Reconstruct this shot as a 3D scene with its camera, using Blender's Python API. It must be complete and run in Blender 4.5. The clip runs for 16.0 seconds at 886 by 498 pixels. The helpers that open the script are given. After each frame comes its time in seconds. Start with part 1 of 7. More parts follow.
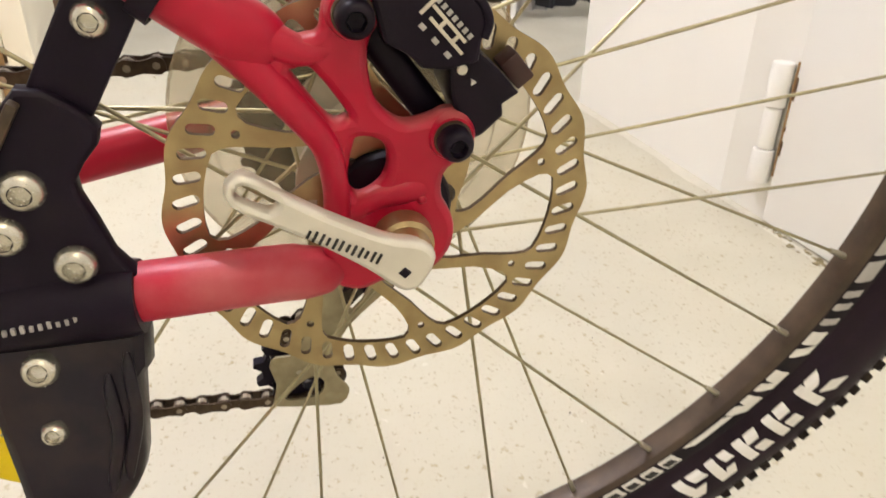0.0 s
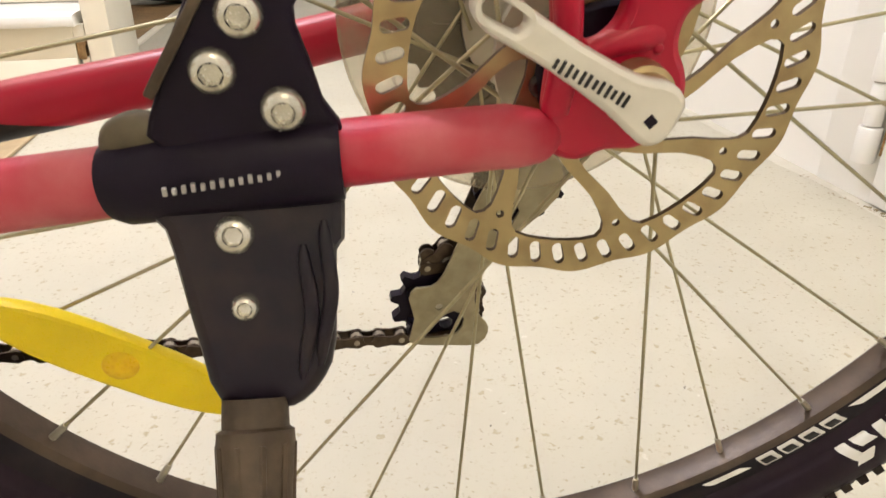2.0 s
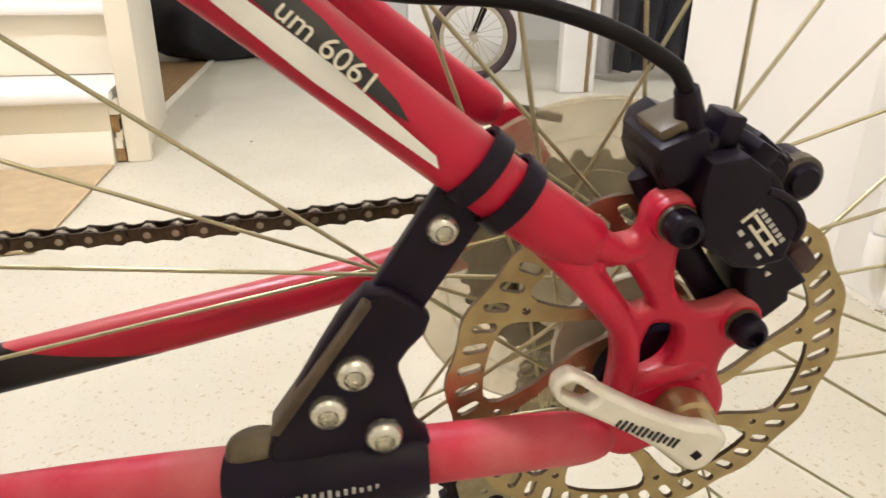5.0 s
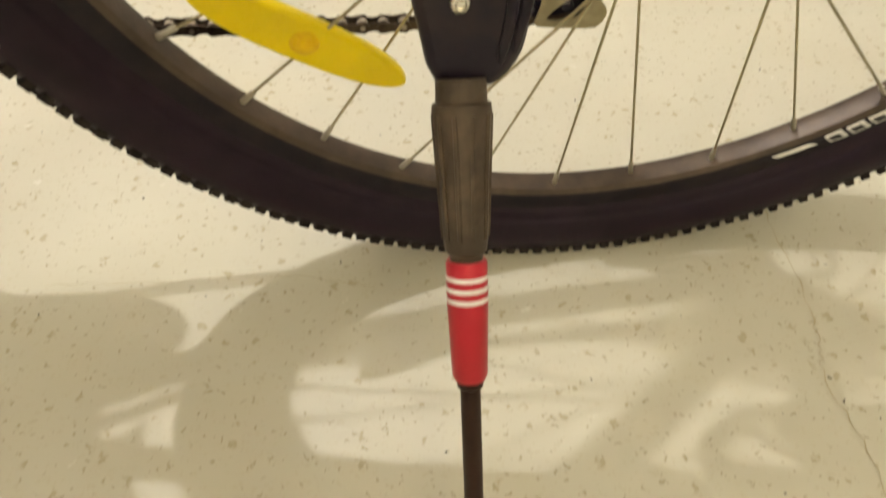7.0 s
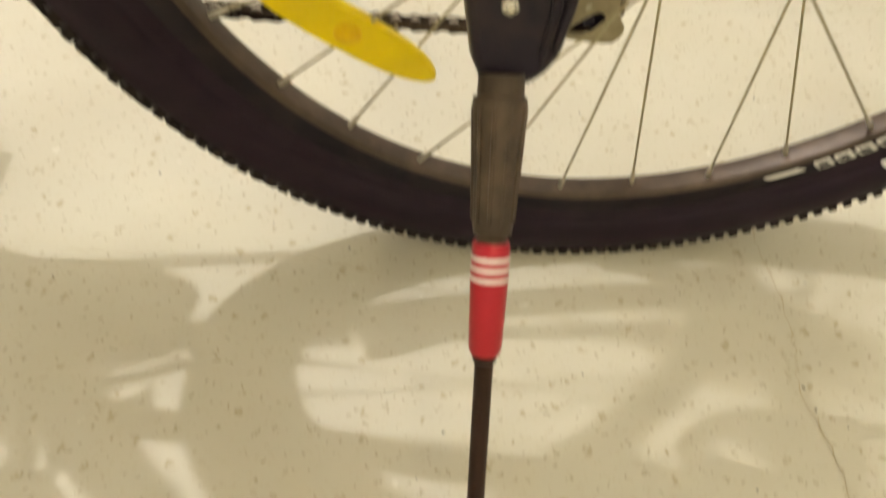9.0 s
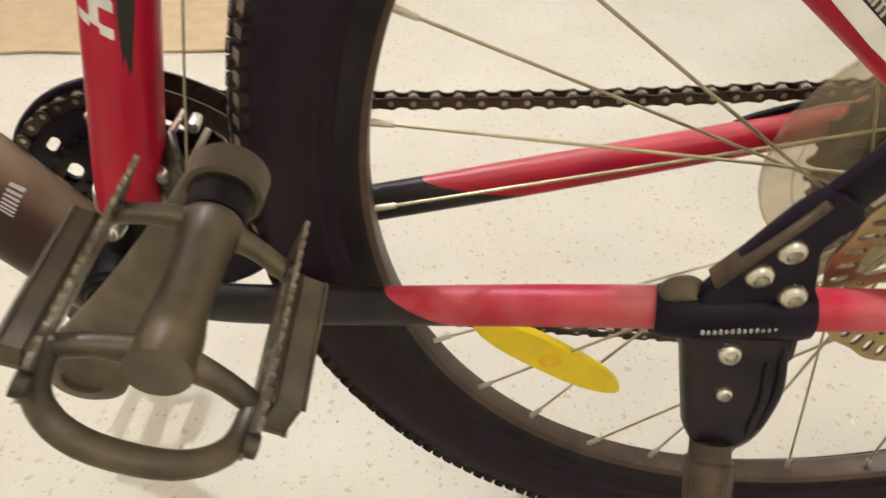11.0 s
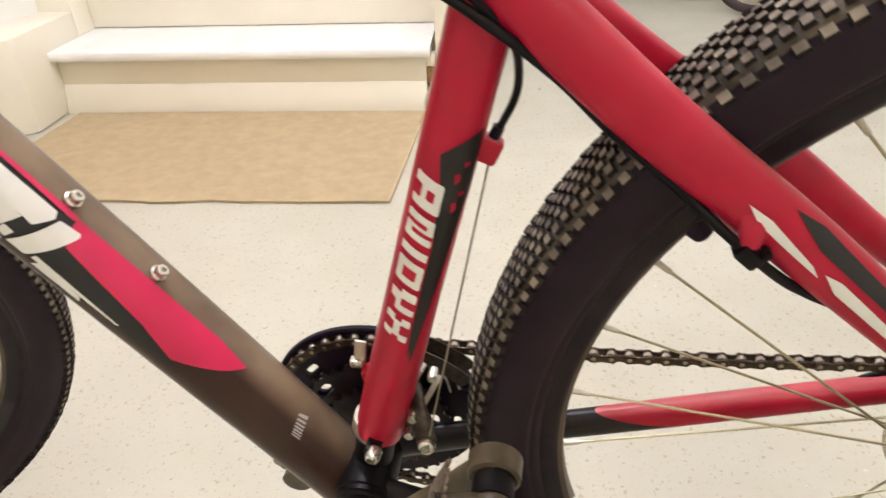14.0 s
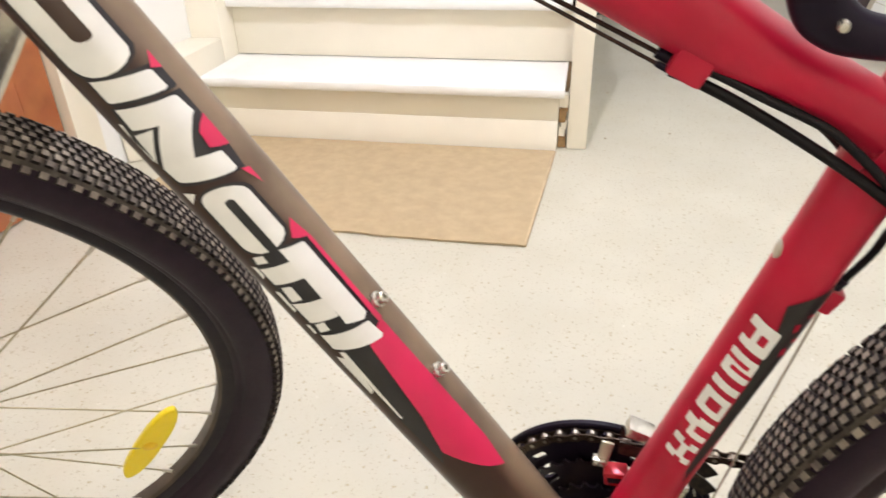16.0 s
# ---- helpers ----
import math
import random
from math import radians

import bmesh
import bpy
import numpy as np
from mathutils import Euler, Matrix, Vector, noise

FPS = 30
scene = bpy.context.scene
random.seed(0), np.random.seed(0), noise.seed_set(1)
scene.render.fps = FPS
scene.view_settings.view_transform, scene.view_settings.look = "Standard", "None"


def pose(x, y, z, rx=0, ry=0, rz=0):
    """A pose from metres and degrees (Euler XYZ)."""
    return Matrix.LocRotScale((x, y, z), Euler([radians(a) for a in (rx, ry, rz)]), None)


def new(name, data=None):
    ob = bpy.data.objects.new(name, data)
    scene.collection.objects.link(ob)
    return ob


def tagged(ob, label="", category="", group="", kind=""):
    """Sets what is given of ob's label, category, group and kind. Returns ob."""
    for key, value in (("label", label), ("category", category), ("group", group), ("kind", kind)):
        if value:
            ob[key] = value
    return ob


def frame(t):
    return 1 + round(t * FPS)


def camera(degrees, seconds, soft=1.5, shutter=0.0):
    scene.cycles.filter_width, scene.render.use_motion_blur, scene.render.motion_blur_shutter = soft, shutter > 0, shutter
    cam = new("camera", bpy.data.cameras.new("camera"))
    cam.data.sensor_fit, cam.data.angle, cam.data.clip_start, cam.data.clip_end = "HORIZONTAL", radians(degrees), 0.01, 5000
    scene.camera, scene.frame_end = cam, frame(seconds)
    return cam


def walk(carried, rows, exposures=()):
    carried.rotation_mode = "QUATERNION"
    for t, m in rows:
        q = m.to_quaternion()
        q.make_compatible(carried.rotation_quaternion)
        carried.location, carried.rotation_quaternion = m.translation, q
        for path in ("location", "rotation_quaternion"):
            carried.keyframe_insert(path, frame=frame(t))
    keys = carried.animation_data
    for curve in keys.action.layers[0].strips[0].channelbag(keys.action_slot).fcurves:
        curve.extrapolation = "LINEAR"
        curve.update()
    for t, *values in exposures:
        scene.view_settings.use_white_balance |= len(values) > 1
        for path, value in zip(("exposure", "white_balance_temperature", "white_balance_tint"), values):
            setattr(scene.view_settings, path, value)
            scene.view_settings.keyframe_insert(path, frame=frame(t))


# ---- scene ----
cam = camera(64.99, 16.0, 1.5, 0.5)
PATH = [
    (0.0, pose(-0.0393, -0.2899, 0.4575, 63.14, -1.06, -13.83)),
    (0.5, pose(-0.0387, -0.2847, 0.4395, 67.74, -0.84, -12.75)),
    (1.0, pose(-0.0444, -0.2814, 0.4101, 69.69, -1.45, -13.38)),
    (1.5, pose(-0.0772, -0.2766, 0.3964, 67.28, -0.29, -10.31)),
    (2.0, pose(-0.0935, -0.2743, 0.4020, 64.09, 0.06, -10.14)),
    (2.5, pose(-0.0784, -0.2747, 0.4392, 66.12, -1.35, -10.33)),
    (3.0, pose(-0.0704, -0.2794, 0.4529, 67.46, -0.25, -10.90)),
    (3.2, pose(-0.0734, -0.2801, 0.4531, 68.64, -0.32, -10.82)),
    (5.3, pose(-0.1273, -0.2651, 0.5038, 66.12, -0.76, -8.23)),
    (5.5, pose(-0.1351, -0.2698, 0.4994, 63.04, -1.09, -7.31)),
    (6.0, pose(-0.1458, -0.2787, 0.4803, 54.09, -0.46, -6.25)),
    (6.5, pose(-0.1508, -0.2903, 0.4605, 43.80, 0.05, -5.88)),
    (7.0, pose(-0.1546, -0.3083, 0.4418, 37.36, 0.52, -7.19)),
    (7.5, pose(-0.1621, -0.3313, 0.4318, 32.08, 1.26, -6.19)),
    (8.0, pose(-0.1731, -0.3447, 0.4189, 28.44, -0.12, -7.17)),
    (8.5, pose(-0.1739, -0.3528, 0.4112, 29.46, -1.11, -5.47)),
    (9.0, pose(-0.1811, -0.3324, 0.4525, 38.21, -3.64, -5.05)),
    (9.5, pose(-0.1961, -0.3182, 0.4886, 43.29, -1.33, -3.34)),
    (10.0, pose(-0.2154, -0.3039, 0.5182, 47.49, -0.77, -2.14)),
    (12.3, pose(-0.3047, -0.3070, 0.6110, 53.00, -0.36, 3.98)),
    (12.5, pose(-0.3078, -0.3094, 0.6203, 54.10, -0.43, 3.89)),
    (13.0, pose(-0.3062, -0.3160, 0.6477, 57.45, 0.05, 3.80)),
    (13.5, pose(-0.3076, -0.3367, 0.6949, 58.93, 2.53, 6.04)),
    (14.0, pose(-0.3221, -0.3482, 0.7132, 58.43, 1.85, 8.07)),
    (14.5, pose(-0.3656, -0.3503, 0.7336, 58.68, 1.04, 10.15)),
    (15.0, pose(-0.3965, -0.3472, 0.7446, 58.53, 1.48, 12.10)),
    (15.5, pose(-0.4256, -0.3471, 0.7597, 59.22, 0.91, 13.35)),
    (16.0, pose(-0.4545, -0.3526, 0.7738, 59.93, 1.48, 15.43)),
]
EXPOSURES = [(0.0, 0.0, 6500, 10), (5.3, 0.0, 6500, 9), (6.5, -0.11, 7100, 5), (7.5, -0.20, 7500, 2), (8.5, -0.20, 7550, 2), (9.5, -0.08, 7000, 5), (10.2, -0.09, 6600, 8), (12.3, -0.16, 6400, 10), (14.0, -0.14, 6300, 10), (16.0, -0.08, 6200, 10)]
walk(cam, PATH, EXPOSURES)

# ---- light ----
world = bpy.data.worlds.new("world")
scene.world = world
world.use_nodes = True
world.node_tree.nodes["Background"].inputs[0].default_value = (1.0, 0.96, 0.92, 1)
world.node_tree.nodes["Background"].inputs[1].default_value = 0.02


def point_light(name, place, watts, size, colour):
    data = bpy.data.lights.new(name, "POINT")
    data.energy, data.shadow_soft_size, data.color = watts, size, colour
    ob = new(name, data)
    ob.location = place
    return ob


WARM = (1.0, 1.005, 1.15)
point_light("ceiling_bulb", (-0.66, 0.62, 2.25), 84, 0.022, WARM)
# unseen fill lamp in front, added to lift and warm the shaded sides
point_light("front_fill", (0.2, -1.45, 2.2), 21, 0.12, (1.0, 0.90, 0.66))
# unseen fill lamp added in the recess to brighten its floor and cloths
point_light("recess_fill", (1.45, 1.95, 2.2), 26, 0.06, WARM)


# ---- materials ----
def material(name, col, rough=0.5, metal=0.0, var=0.12, scale=25.0, fine=260.0, bump=0.06, tint=None, tint_amount=0.0, coat=0.0, rough_var=0.1, spec=0.5):
    """A surface with colour, gloss and relief that vary at two scales; tint is a second colour that lies on it in patches."""
    m = bpy.data.materials.new(name)
    m.use_nodes = True
    nt = m.node_tree
    n, link = nt.nodes, nt.links.new
    b = n["Principled BSDF"]
    co = n.new("ShaderNodeTexCoord")
    big = n.new("ShaderNodeTexNoise")
    big.inputs["Scale"].default_value, big.inputs["Detail"].default_value = scale, 4
    small = n.new("ShaderNodeTexNoise")
    small.inputs["Scale"].default_value, small.inputs["Detail"].default_value = fine, 3
    link(co.outputs["Object"], big.inputs["Vector"])
    link(co.outputs["Object"], small.inputs["Vector"])
    ramp = n.new("ShaderNodeMapRange")
    ramp.inputs[1].default_value, ramp.inputs[2].default_value = 0.3, 0.7
    ramp.inputs[3].default_value, ramp.inputs[4].default_value = 1 - var, 1 + var
    link(big.outputs["Fac"], ramp.inputs[0])
    mul = n.new("ShaderNodeMix")
    mul.data_type, mul.blend_type = "RGBA", "MULTIPLY"
    mul.inputs[0].default_value = 1
    mul.inputs[6].default_value = (*col, 1)
    grey = n.new("ShaderNodeCombineColor")
    for i in range(3):
        link(ramp.outputs[0], grey.inputs[i])
    link(grey.outputs[0], mul.inputs[7])
    out = mul.outputs[2]
    if tint:
        sel = n.new("ShaderNodeMapRange")
        sel.inputs[1].default_value, sel.inputs[2].default_value = 0.42, 0.72
        sel.inputs[3].default_value, sel.inputs[4].default_value = 0.0, tint_amount
        mixn = n.new("ShaderNodeTexNoise")
        mixn.inputs["Scale"].default_value, mixn.inputs["Detail"].default_value = scale * 2.3, 6
        link(co.outputs["Object"], mixn.inputs["Vector"])
        link(mixn.outputs["Fac"], sel.inputs[0])
        over = n.new("ShaderNodeMix")
        over.data_type = "RGBA"
        link(sel.outputs[0], over.inputs[0])
        link(out, over.inputs[6])
        over.inputs[7].default_value = (*tint, 1)
        out = over.outputs[2]
    link(out, b.inputs["Base Color"])
    rr = n.new("ShaderNodeMapRange")
    rr.inputs[3].default_value, rr.inputs[4].default_value = max(0.02, rough - rough_var), min(1, rough + rough_var)
    link(small.outputs["Fac"], rr.inputs[0])
    link(rr.outputs[0], b.inputs["Roughness"])
    b.inputs["Metallic"].default_value = metal
    b.inputs["Coat Weight"].default_value = coat
    b.inputs["Specular IOR Level"].default_value = spec
    if bump:
        bp = n.new("ShaderNodeBump")
        bp.inputs["Strength"].default_value, bp.inputs["Distance"].default_value = bump, 0.002
        link(small.outputs["Fac"], bp.inputs["Height"])
        link(bp.outputs[0], b.inputs["Normal"])
    return m


def lighten_tops(m, colour, amount, low, high, scale=18.0):
    """Dust and the highlight of upper edges, both put as colour on faces that look up, thinner in patches."""
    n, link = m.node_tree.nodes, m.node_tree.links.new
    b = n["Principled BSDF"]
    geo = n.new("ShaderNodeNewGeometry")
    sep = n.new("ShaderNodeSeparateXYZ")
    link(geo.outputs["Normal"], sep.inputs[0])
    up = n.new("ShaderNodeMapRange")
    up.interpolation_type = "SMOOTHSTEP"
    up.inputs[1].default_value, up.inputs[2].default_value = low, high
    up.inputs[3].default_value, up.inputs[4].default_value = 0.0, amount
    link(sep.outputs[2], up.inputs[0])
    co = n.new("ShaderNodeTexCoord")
    patchy = n.new("ShaderNodeTexNoise")
    patchy.inputs["Scale"].default_value, patchy.inputs["Detail"].default_value = scale, 5
    link(co.outputs["Object"], patchy.inputs["Vector"])
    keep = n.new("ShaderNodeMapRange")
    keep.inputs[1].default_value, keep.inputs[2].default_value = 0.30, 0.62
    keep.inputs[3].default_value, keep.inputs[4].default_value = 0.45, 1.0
    link(patchy.outputs["Fac"], keep.inputs[0])
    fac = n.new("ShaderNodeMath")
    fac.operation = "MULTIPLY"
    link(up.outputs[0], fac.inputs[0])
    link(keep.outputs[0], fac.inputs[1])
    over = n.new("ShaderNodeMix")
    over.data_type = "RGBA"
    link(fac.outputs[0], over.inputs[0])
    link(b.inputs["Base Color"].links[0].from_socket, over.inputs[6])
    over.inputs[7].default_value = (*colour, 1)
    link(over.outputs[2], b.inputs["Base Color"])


RED = material("matt_red_paint", (0.425, 0.0045, 0.030), 0.34, 0, 0.12, 22, 700, 0.03, (0.47, 0.050, 0.075), 0.10, rough_var=0.08, spec=0.34)
# pale patches hold both dust and the painted highlight of the chain stay
RED_MOTTLED = material("dust_and_highlight_red_paint", (0.425, 0.0045, 0.030), 0.46, 0, 0.12, 9, 500, 0.05, (0.60, 0.26, 0.25), 0.55, rough_var=0.16, spec=0.5)
BLACK_PAINT = material("matt_black_paint", (0.0100, 0.0058, 0.0138), 0.42, 0, 0.2, 30, 600, 0.05, (0.020, 0.014, 0.014), 0.2, spec=0.14)
BROWN_PAINT = material("dusty_charcoal_paint", (0.040, 0.0185, 0.0130), 0.30, 0, 0.10, 10, 50, 0.0, (0.062, 0.034, 0.021), 0.45, rough_var=0.03, spec=0.3)
STAY_BLACK = material("dusty_stay_black", (0.014, 0.0095, 0.012), 0.42, 0, 0.2, 20, 600, 0.04, (0.048, 0.035, 0.032), 0.4, spec=0.3)
# paler upper faces: dust and the highlight there are painted into the colour
lighten_tops(BROWN_PAINT, (0.30, 0.215, 0.135), 0.80, 0.42, 0.60)
lighten_tops(RED, (0.58, 0.30, 0.26), 0.34, 0.50, 0.95)
PINK = material("pink_red_decal", (0.60, 0.014, 0.080), 0.38, 0, 0.06, 40, 600, 0.02)
WHITE_DECAL = material("white_decal", (0.78, 0.76, 0.72), 0.4, 0, 0.05, 60, 600, 0.02)
PALE_DECAL = material("pale_beige_decal", (0.62, 0.56, 0.46), 0.4, 0, 0.08, 60, 600, 0.02)
GREY_DECAL = material("grey_decal", (0.42, 0.40, 0.38), 0.4, 0, 0.1, 60, 600, 0.02)
BLACK_DECAL = material("black_decal", (0.012, 0.010, 0.010), 0.4, 0, 0.1, 60, 600, 0.02)
RUBBER = material("tyre_rubber", (0.0140, 0.0062, 0.0130), 0.48, 0, 0.2, 30, 600, 0.04, (0.022, 0.011, 0.017), 0.4, spec=0.19)
# darker copy for the knobs' sides: their shade is put into the colour
KNOB_SIDE = material("shaded_knob_side_rubber", (0.018, 0.013, 0.012), 0.75, 0, 0.3, 30, 500, 0.2, (0.058, 0.046, 0.034), 0.5, spec=0.15)
KNOB = material("dusty_tread_rubber", (0.130, 0.104, 0.084), 0.75, 0, 0.35, 30, 500, 0.2, (0.340, 0.285, 0.215), 0.8, spec=0.25)
# dusty bed kept dark, with the shade between knobs in its colour
TREAD_BED = material("dark_dusty_tread_bed", (0.050, 0.038, 0.028), 0.85, 0, 0.3, 30, 500, 0.2, (0.150, 0.120, 0.085), 0.7)
RIM_BLACK = material("black_anodised_rim", (0.0092, 0.0062, 0.0108), 0.42, 0.0, 0.2, 25, 500, 0.04, (0.035, 0.025, 0.020), 0.3, spec=0.2)
RIM_INNER = material("dusty_rim_bed", (0.056, 0.036, 0.023), 0.42, 0.3, 0.25, 25, 500, 0.08, (0.120, 0.082, 0.050), 0.5)
STEEL = material("spoke_steel", (0.43, 0.385, 0.245), 0.34, 0.9, 0.15, 60, 900, 0.02, (0.25, 0.20, 0.12), 0.3)
BOLT_STEEL = material("bright_bolt_steel", (0.60, 0.57, 0.50), 0.24, 0.85, 0.1, 120, 900, 0.03)
ROTOR_STEEL = material("brake_rotor_steel", (0.42, 0.325, 0.17), 0.32, 0.85, 0.12, 35, 500, 0.008, (0.20, 0.11, 0.06), 0.4, rough_var=0.04)
ROTOR_EDGE = material("dark_rotor_edge", (0.085, 0.052, 0.026), 0.5, 0.5, 0.2, 60, 900, 0.03)
DARK_STEEL = material("dark_oily_steel", (0.045, 0.036, 0.030), 0.4, 0.7, 0.3, 90, 900, 0.08, (0.16, 0.12, 0.08), 0.4)
CHAIN_STEEL = material("brown_chain_steel", (0.075, 0.052, 0.036), 0.38, 0.8, 0.3, 200, 900, 0.05)
ROLLER_STEEL = material("worn_roller_steel", (0.40, 0.35, 0.28), 0.3, 0.9, 0.2, 200, 900, 0.03)
ALLOY = material("dull_alloy", (0.50, 0.46, 0.37), 0.42, 0.7, 0.12, 60, 700, 0.04)
CAGE_ALLOY = material("oily_olive_alloy", (0.36, 0.315, 0.205), 0.45, 0.55, 0.2, 60, 600, 0.04, (0.22, 0.175, 0.095), 0.45)
LEVER_ALLOY = material("satin_white_alloy", (0.72, 0.68, 0.60), 0.36, 0.35, 0.08, 60, 600, 0.03)
BLACK_PLASTIC = material("black_plastic", (0.0100, 0.0058, 0.0138), 0.40, 0, 0.2, 30, 600, 0.05, (0.016, 0.012, 0.012), 0.2, spec=0.14)
# brown tint puts the housing's dust and its sheen into one colour
HOUSING = material("dusty_sheen_black_housing", (0.0100, 0.0058, 0.0125), 0.36, 0, 0.25, 18, 400, 0.05, (0.050, 0.031, 0.023), 0.55, spec=0.28)
GREY_PLASTIC = material("dusty_grey_plastic", (0.052, 0.034, 0.020), 0.48, 0, 0.25, 40, 500, 0.10, (0.135, 0.096, 0.058), 0.5, spec=0.35)
DUSTY_BLACK = material("dusty_black_alloy", (0.056, 0.041, 0.022), 0.42, 0.1, 0.3, 22, 500, 0.06, (0.165, 0.125, 0.064), 0.55)
CAGE_STEEL = material("worn_cage_steel", (0.16, 0.13, 0.095), 0.34, 0.6, 0.3, 120, 900, 0.08, (0.50, 0.44, 0.34), 0.6)
CALIPER_BLACK = material("caliper_black", (0.0095, 0.0058, 0.0125), 0.36, 0, 0.2, 30, 600, 0.05, (0.012, 0.009, 0.010), 0.2, spec=0.14)
CABLE_BLACK = material("black_cable_housing", (0.0065, 0.005, 0.006), 0.42, 0, 0.2, 30, 600, 0.05, (0.016, 0.012, 0.012), 0.2, spec=0.14)
CABLE_STEEL = material("brake_cable_steel", (0.40, 0.36, 0.28), 0.4, 0.8, 0.1, 200, 900, 0.02)
SLEEVE_RED = material("red_sleeve_anodised", (0.44, 0.010, 0.024), 0.3, 0.2, 0.06, 30, 200, 0.0, rough_var=0.03)
ROD_BLACK = material("brown_black_rod", (0.030, 0.013, 0.008), 0.4, 0, 0.2, 60, 600, 0.04, spec=0.2)
REFLECTOR = material("yellow_reflector_plastic", (0.88, 0.66, 0.0), 0.3, 0, 0.05, 60, 1400, 0.25, (0.86, 0.55, 0.0), 0.2)
AMBER = material("orange_clip_plastic", (0.84, 0.55, 0.0), 0.3, 0, 0.12, 90, 700, 0.08, (0.62, 0.26, 0.0), 0.5)
WHITE_PAINT = material("cream_white_gloss_paint", (0.87, 0.81, 0.66), 0.42, 0, 0.03, 4, 160, 0.05, (0.78, 0.71, 0.56), 0.2)
TREAD_PAINT = material("white_stair_paint", (0.89, 0.88, 0.83), 0.4, 0, 0.03, 5, 180, 0.05, (0.74, 0.68, 0.56), 0.15)
WALL = material("cream_wall_paint", (0.86, 0.845, 0.79), 0.6, 0, 0.03, 2.5, 120, 0.10)
DOOR_WHITE = material("white_door_paint", (0.88, 0.87, 0.83), 0.4, 0, 0.02, 3, 140, 0.04)
CEILING = material("white_ceiling_paint", (0.82, 0.79, 0.72), 0.8, 0, 0.02, 2, 90, 0.05)
DOOR_WOOD = material("orange_brown_varnished_wood", (0.36, 0.105, 0.035), 0.35, 0, 0.2, 7, 120, 0.05, (0.48, 0.19, 0.06), 0.5)
GAP_BROWN = material("dark_gap_brown", (0.085, 0.040, 0.014), 0.7, 0, 0.3, 80, 400, 0.2, (0.20, 0.10, 0.035), 0.4)
RAW_WOOD = material("bare_brown_wood", (0.33, 0.20, 0.08), 0.7, 0, 0.3, 60, 300, 0.2, (0.16, 0.08, 0.03), 0.6)
BAG = material("black_cloth", (0.010, 0.009, 0.013), 0.7, 0, 0.2, 15, 500, 0.2)
WHITE_CLOTH = material("white_cloth", (0.72, 0.70, 0.70), 0.8, 0, 0.05, 10, 300, 0.15)


def floor_material():
    """Cream sheet flooring with scattered brown and olive flecks and a few dark specks."""
    m = material("flecked_cream_flooring", (0.566, 0.535, 0.427), 0.5, 0, 0.06, 3.0, 220, 0.05, (0.515, 0.475, 0.355), 0.5)
    nt = m.node_tree
    n, link = nt.nodes, nt.links.new
    b = n["Principled BSDF"]
    src = b.inputs["Base Color"].links[0].from_socket
    co = n.new("ShaderNodeTexCoord")
    warp = n.new("ShaderNodeTexNoise")
    warp.inputs["Scale"].default_value = 160
    add = n.new("ShaderNodeMix")
    add.data_type, add.blend_type = "RGBA", "ADD"
    add.inputs[0].default_value = 0.012
    link(co.outputs["Object"], warp.inputs["Vector"])
    link(co.outputs["Object"], add.inputs[6])
    link(warp.outputs["Color"], add.inputs[7])
    out = src
    for scale, low, high, tone, amount, keep in ((72, 0.13, 0.27, (0.34, 0.265, 0.12), 0.56, 0.60), (150, 0.13, 0.30, (0.29, 0.225, 0.10), 0.56, 0.58), (48, 0.035, 0.07, (0.045, 0.03, 0.02), 0.9, 0.74), (230, 0.2, 0.42, (0.45, 0.385, 0.23), 0.22, 0.56), (38, 0.05, 0.11, (0.82, 0.80, 0.72), 0.35, 0.78)):
        cell = n.new("ShaderNodeTexVoronoi")
        cell.inputs["Scale"].default_value = scale
        cell.inputs["Randomness"].default_value = 1
        link(add.outputs[2], cell.inputs["Vector"])
        spot = n.new("ShaderNodeMapRange")
        spot.inputs[1].default_value, spot.inputs[2].default_value = low, high
        spot.inputs[3].default_value, spot.inputs[4].default_value = amount, 0
        link(cell.outputs["Distance"], spot.inputs[0])
        sep = n.new("ShaderNodeSeparateColor")
        link(cell.outputs["Color"], sep.inputs[0])
        gate = n.new("ShaderNodeMath")
        gate.operation = "GREATER_THAN"
        gate.inputs[1].default_value = keep
        link(sep.outputs[0], gate.inputs[0])
        fac = n.new("ShaderNodeMath")
        fac.operation = "MULTIPLY"
        link(spot.outputs[0], fac.inputs[0])
        link(gate.outputs[0], fac.inputs[1])
        over = n.new("ShaderNodeMix")
        over.data_type = "RGBA"
        link(fac.outputs[0], over.inputs[0])
        link(out, over.inputs[6])
        over.inputs[7].default_value = (*tone, 1)
        out = over.outputs[2]
    link(out, b.inputs["Base Color"])
    return m


def clear_plastic(name):
    m = bpy.data.materials.new(name)
    m.use_nodes = True
    n, link = m.node_tree.nodes, m.node_tree.links.new
    b = n["Principled BSDF"]
    b.inputs["Base Color"].default_value = (0.60, 0.53, 0.39, 1)
    b.inputs["Roughness"].default_value = 0.3
    see = n.new("ShaderNodeBsdfTransparent")
    see.inputs[0].default_value = (0.93, 0.90, 0.84, 1)
    co, no = n.new("ShaderNodeTexCoord"), n.new("ShaderNodeTexNoise")
    no.inputs["Scale"].default_value = 60
    ran = n.new("ShaderNodeMapRange")
    ran.inputs[3].default_value, ran.inputs[4].default_value = 0.10, 0.42
    link(co.outputs["Object"], no.inputs["Vector"])
    link(no.outputs["Fac"], ran.inputs[0])
    mix = n.new("ShaderNodeMixShader")
    link(ran.outputs[0], mix.inputs[0])
    link(see.outputs[0], mix.inputs[1])
    link(b.outputs[0], mix.inputs[2])
    link(mix.outputs[0], n["Material Output"].inputs[0])
    return m


FLOOR = floor_material()
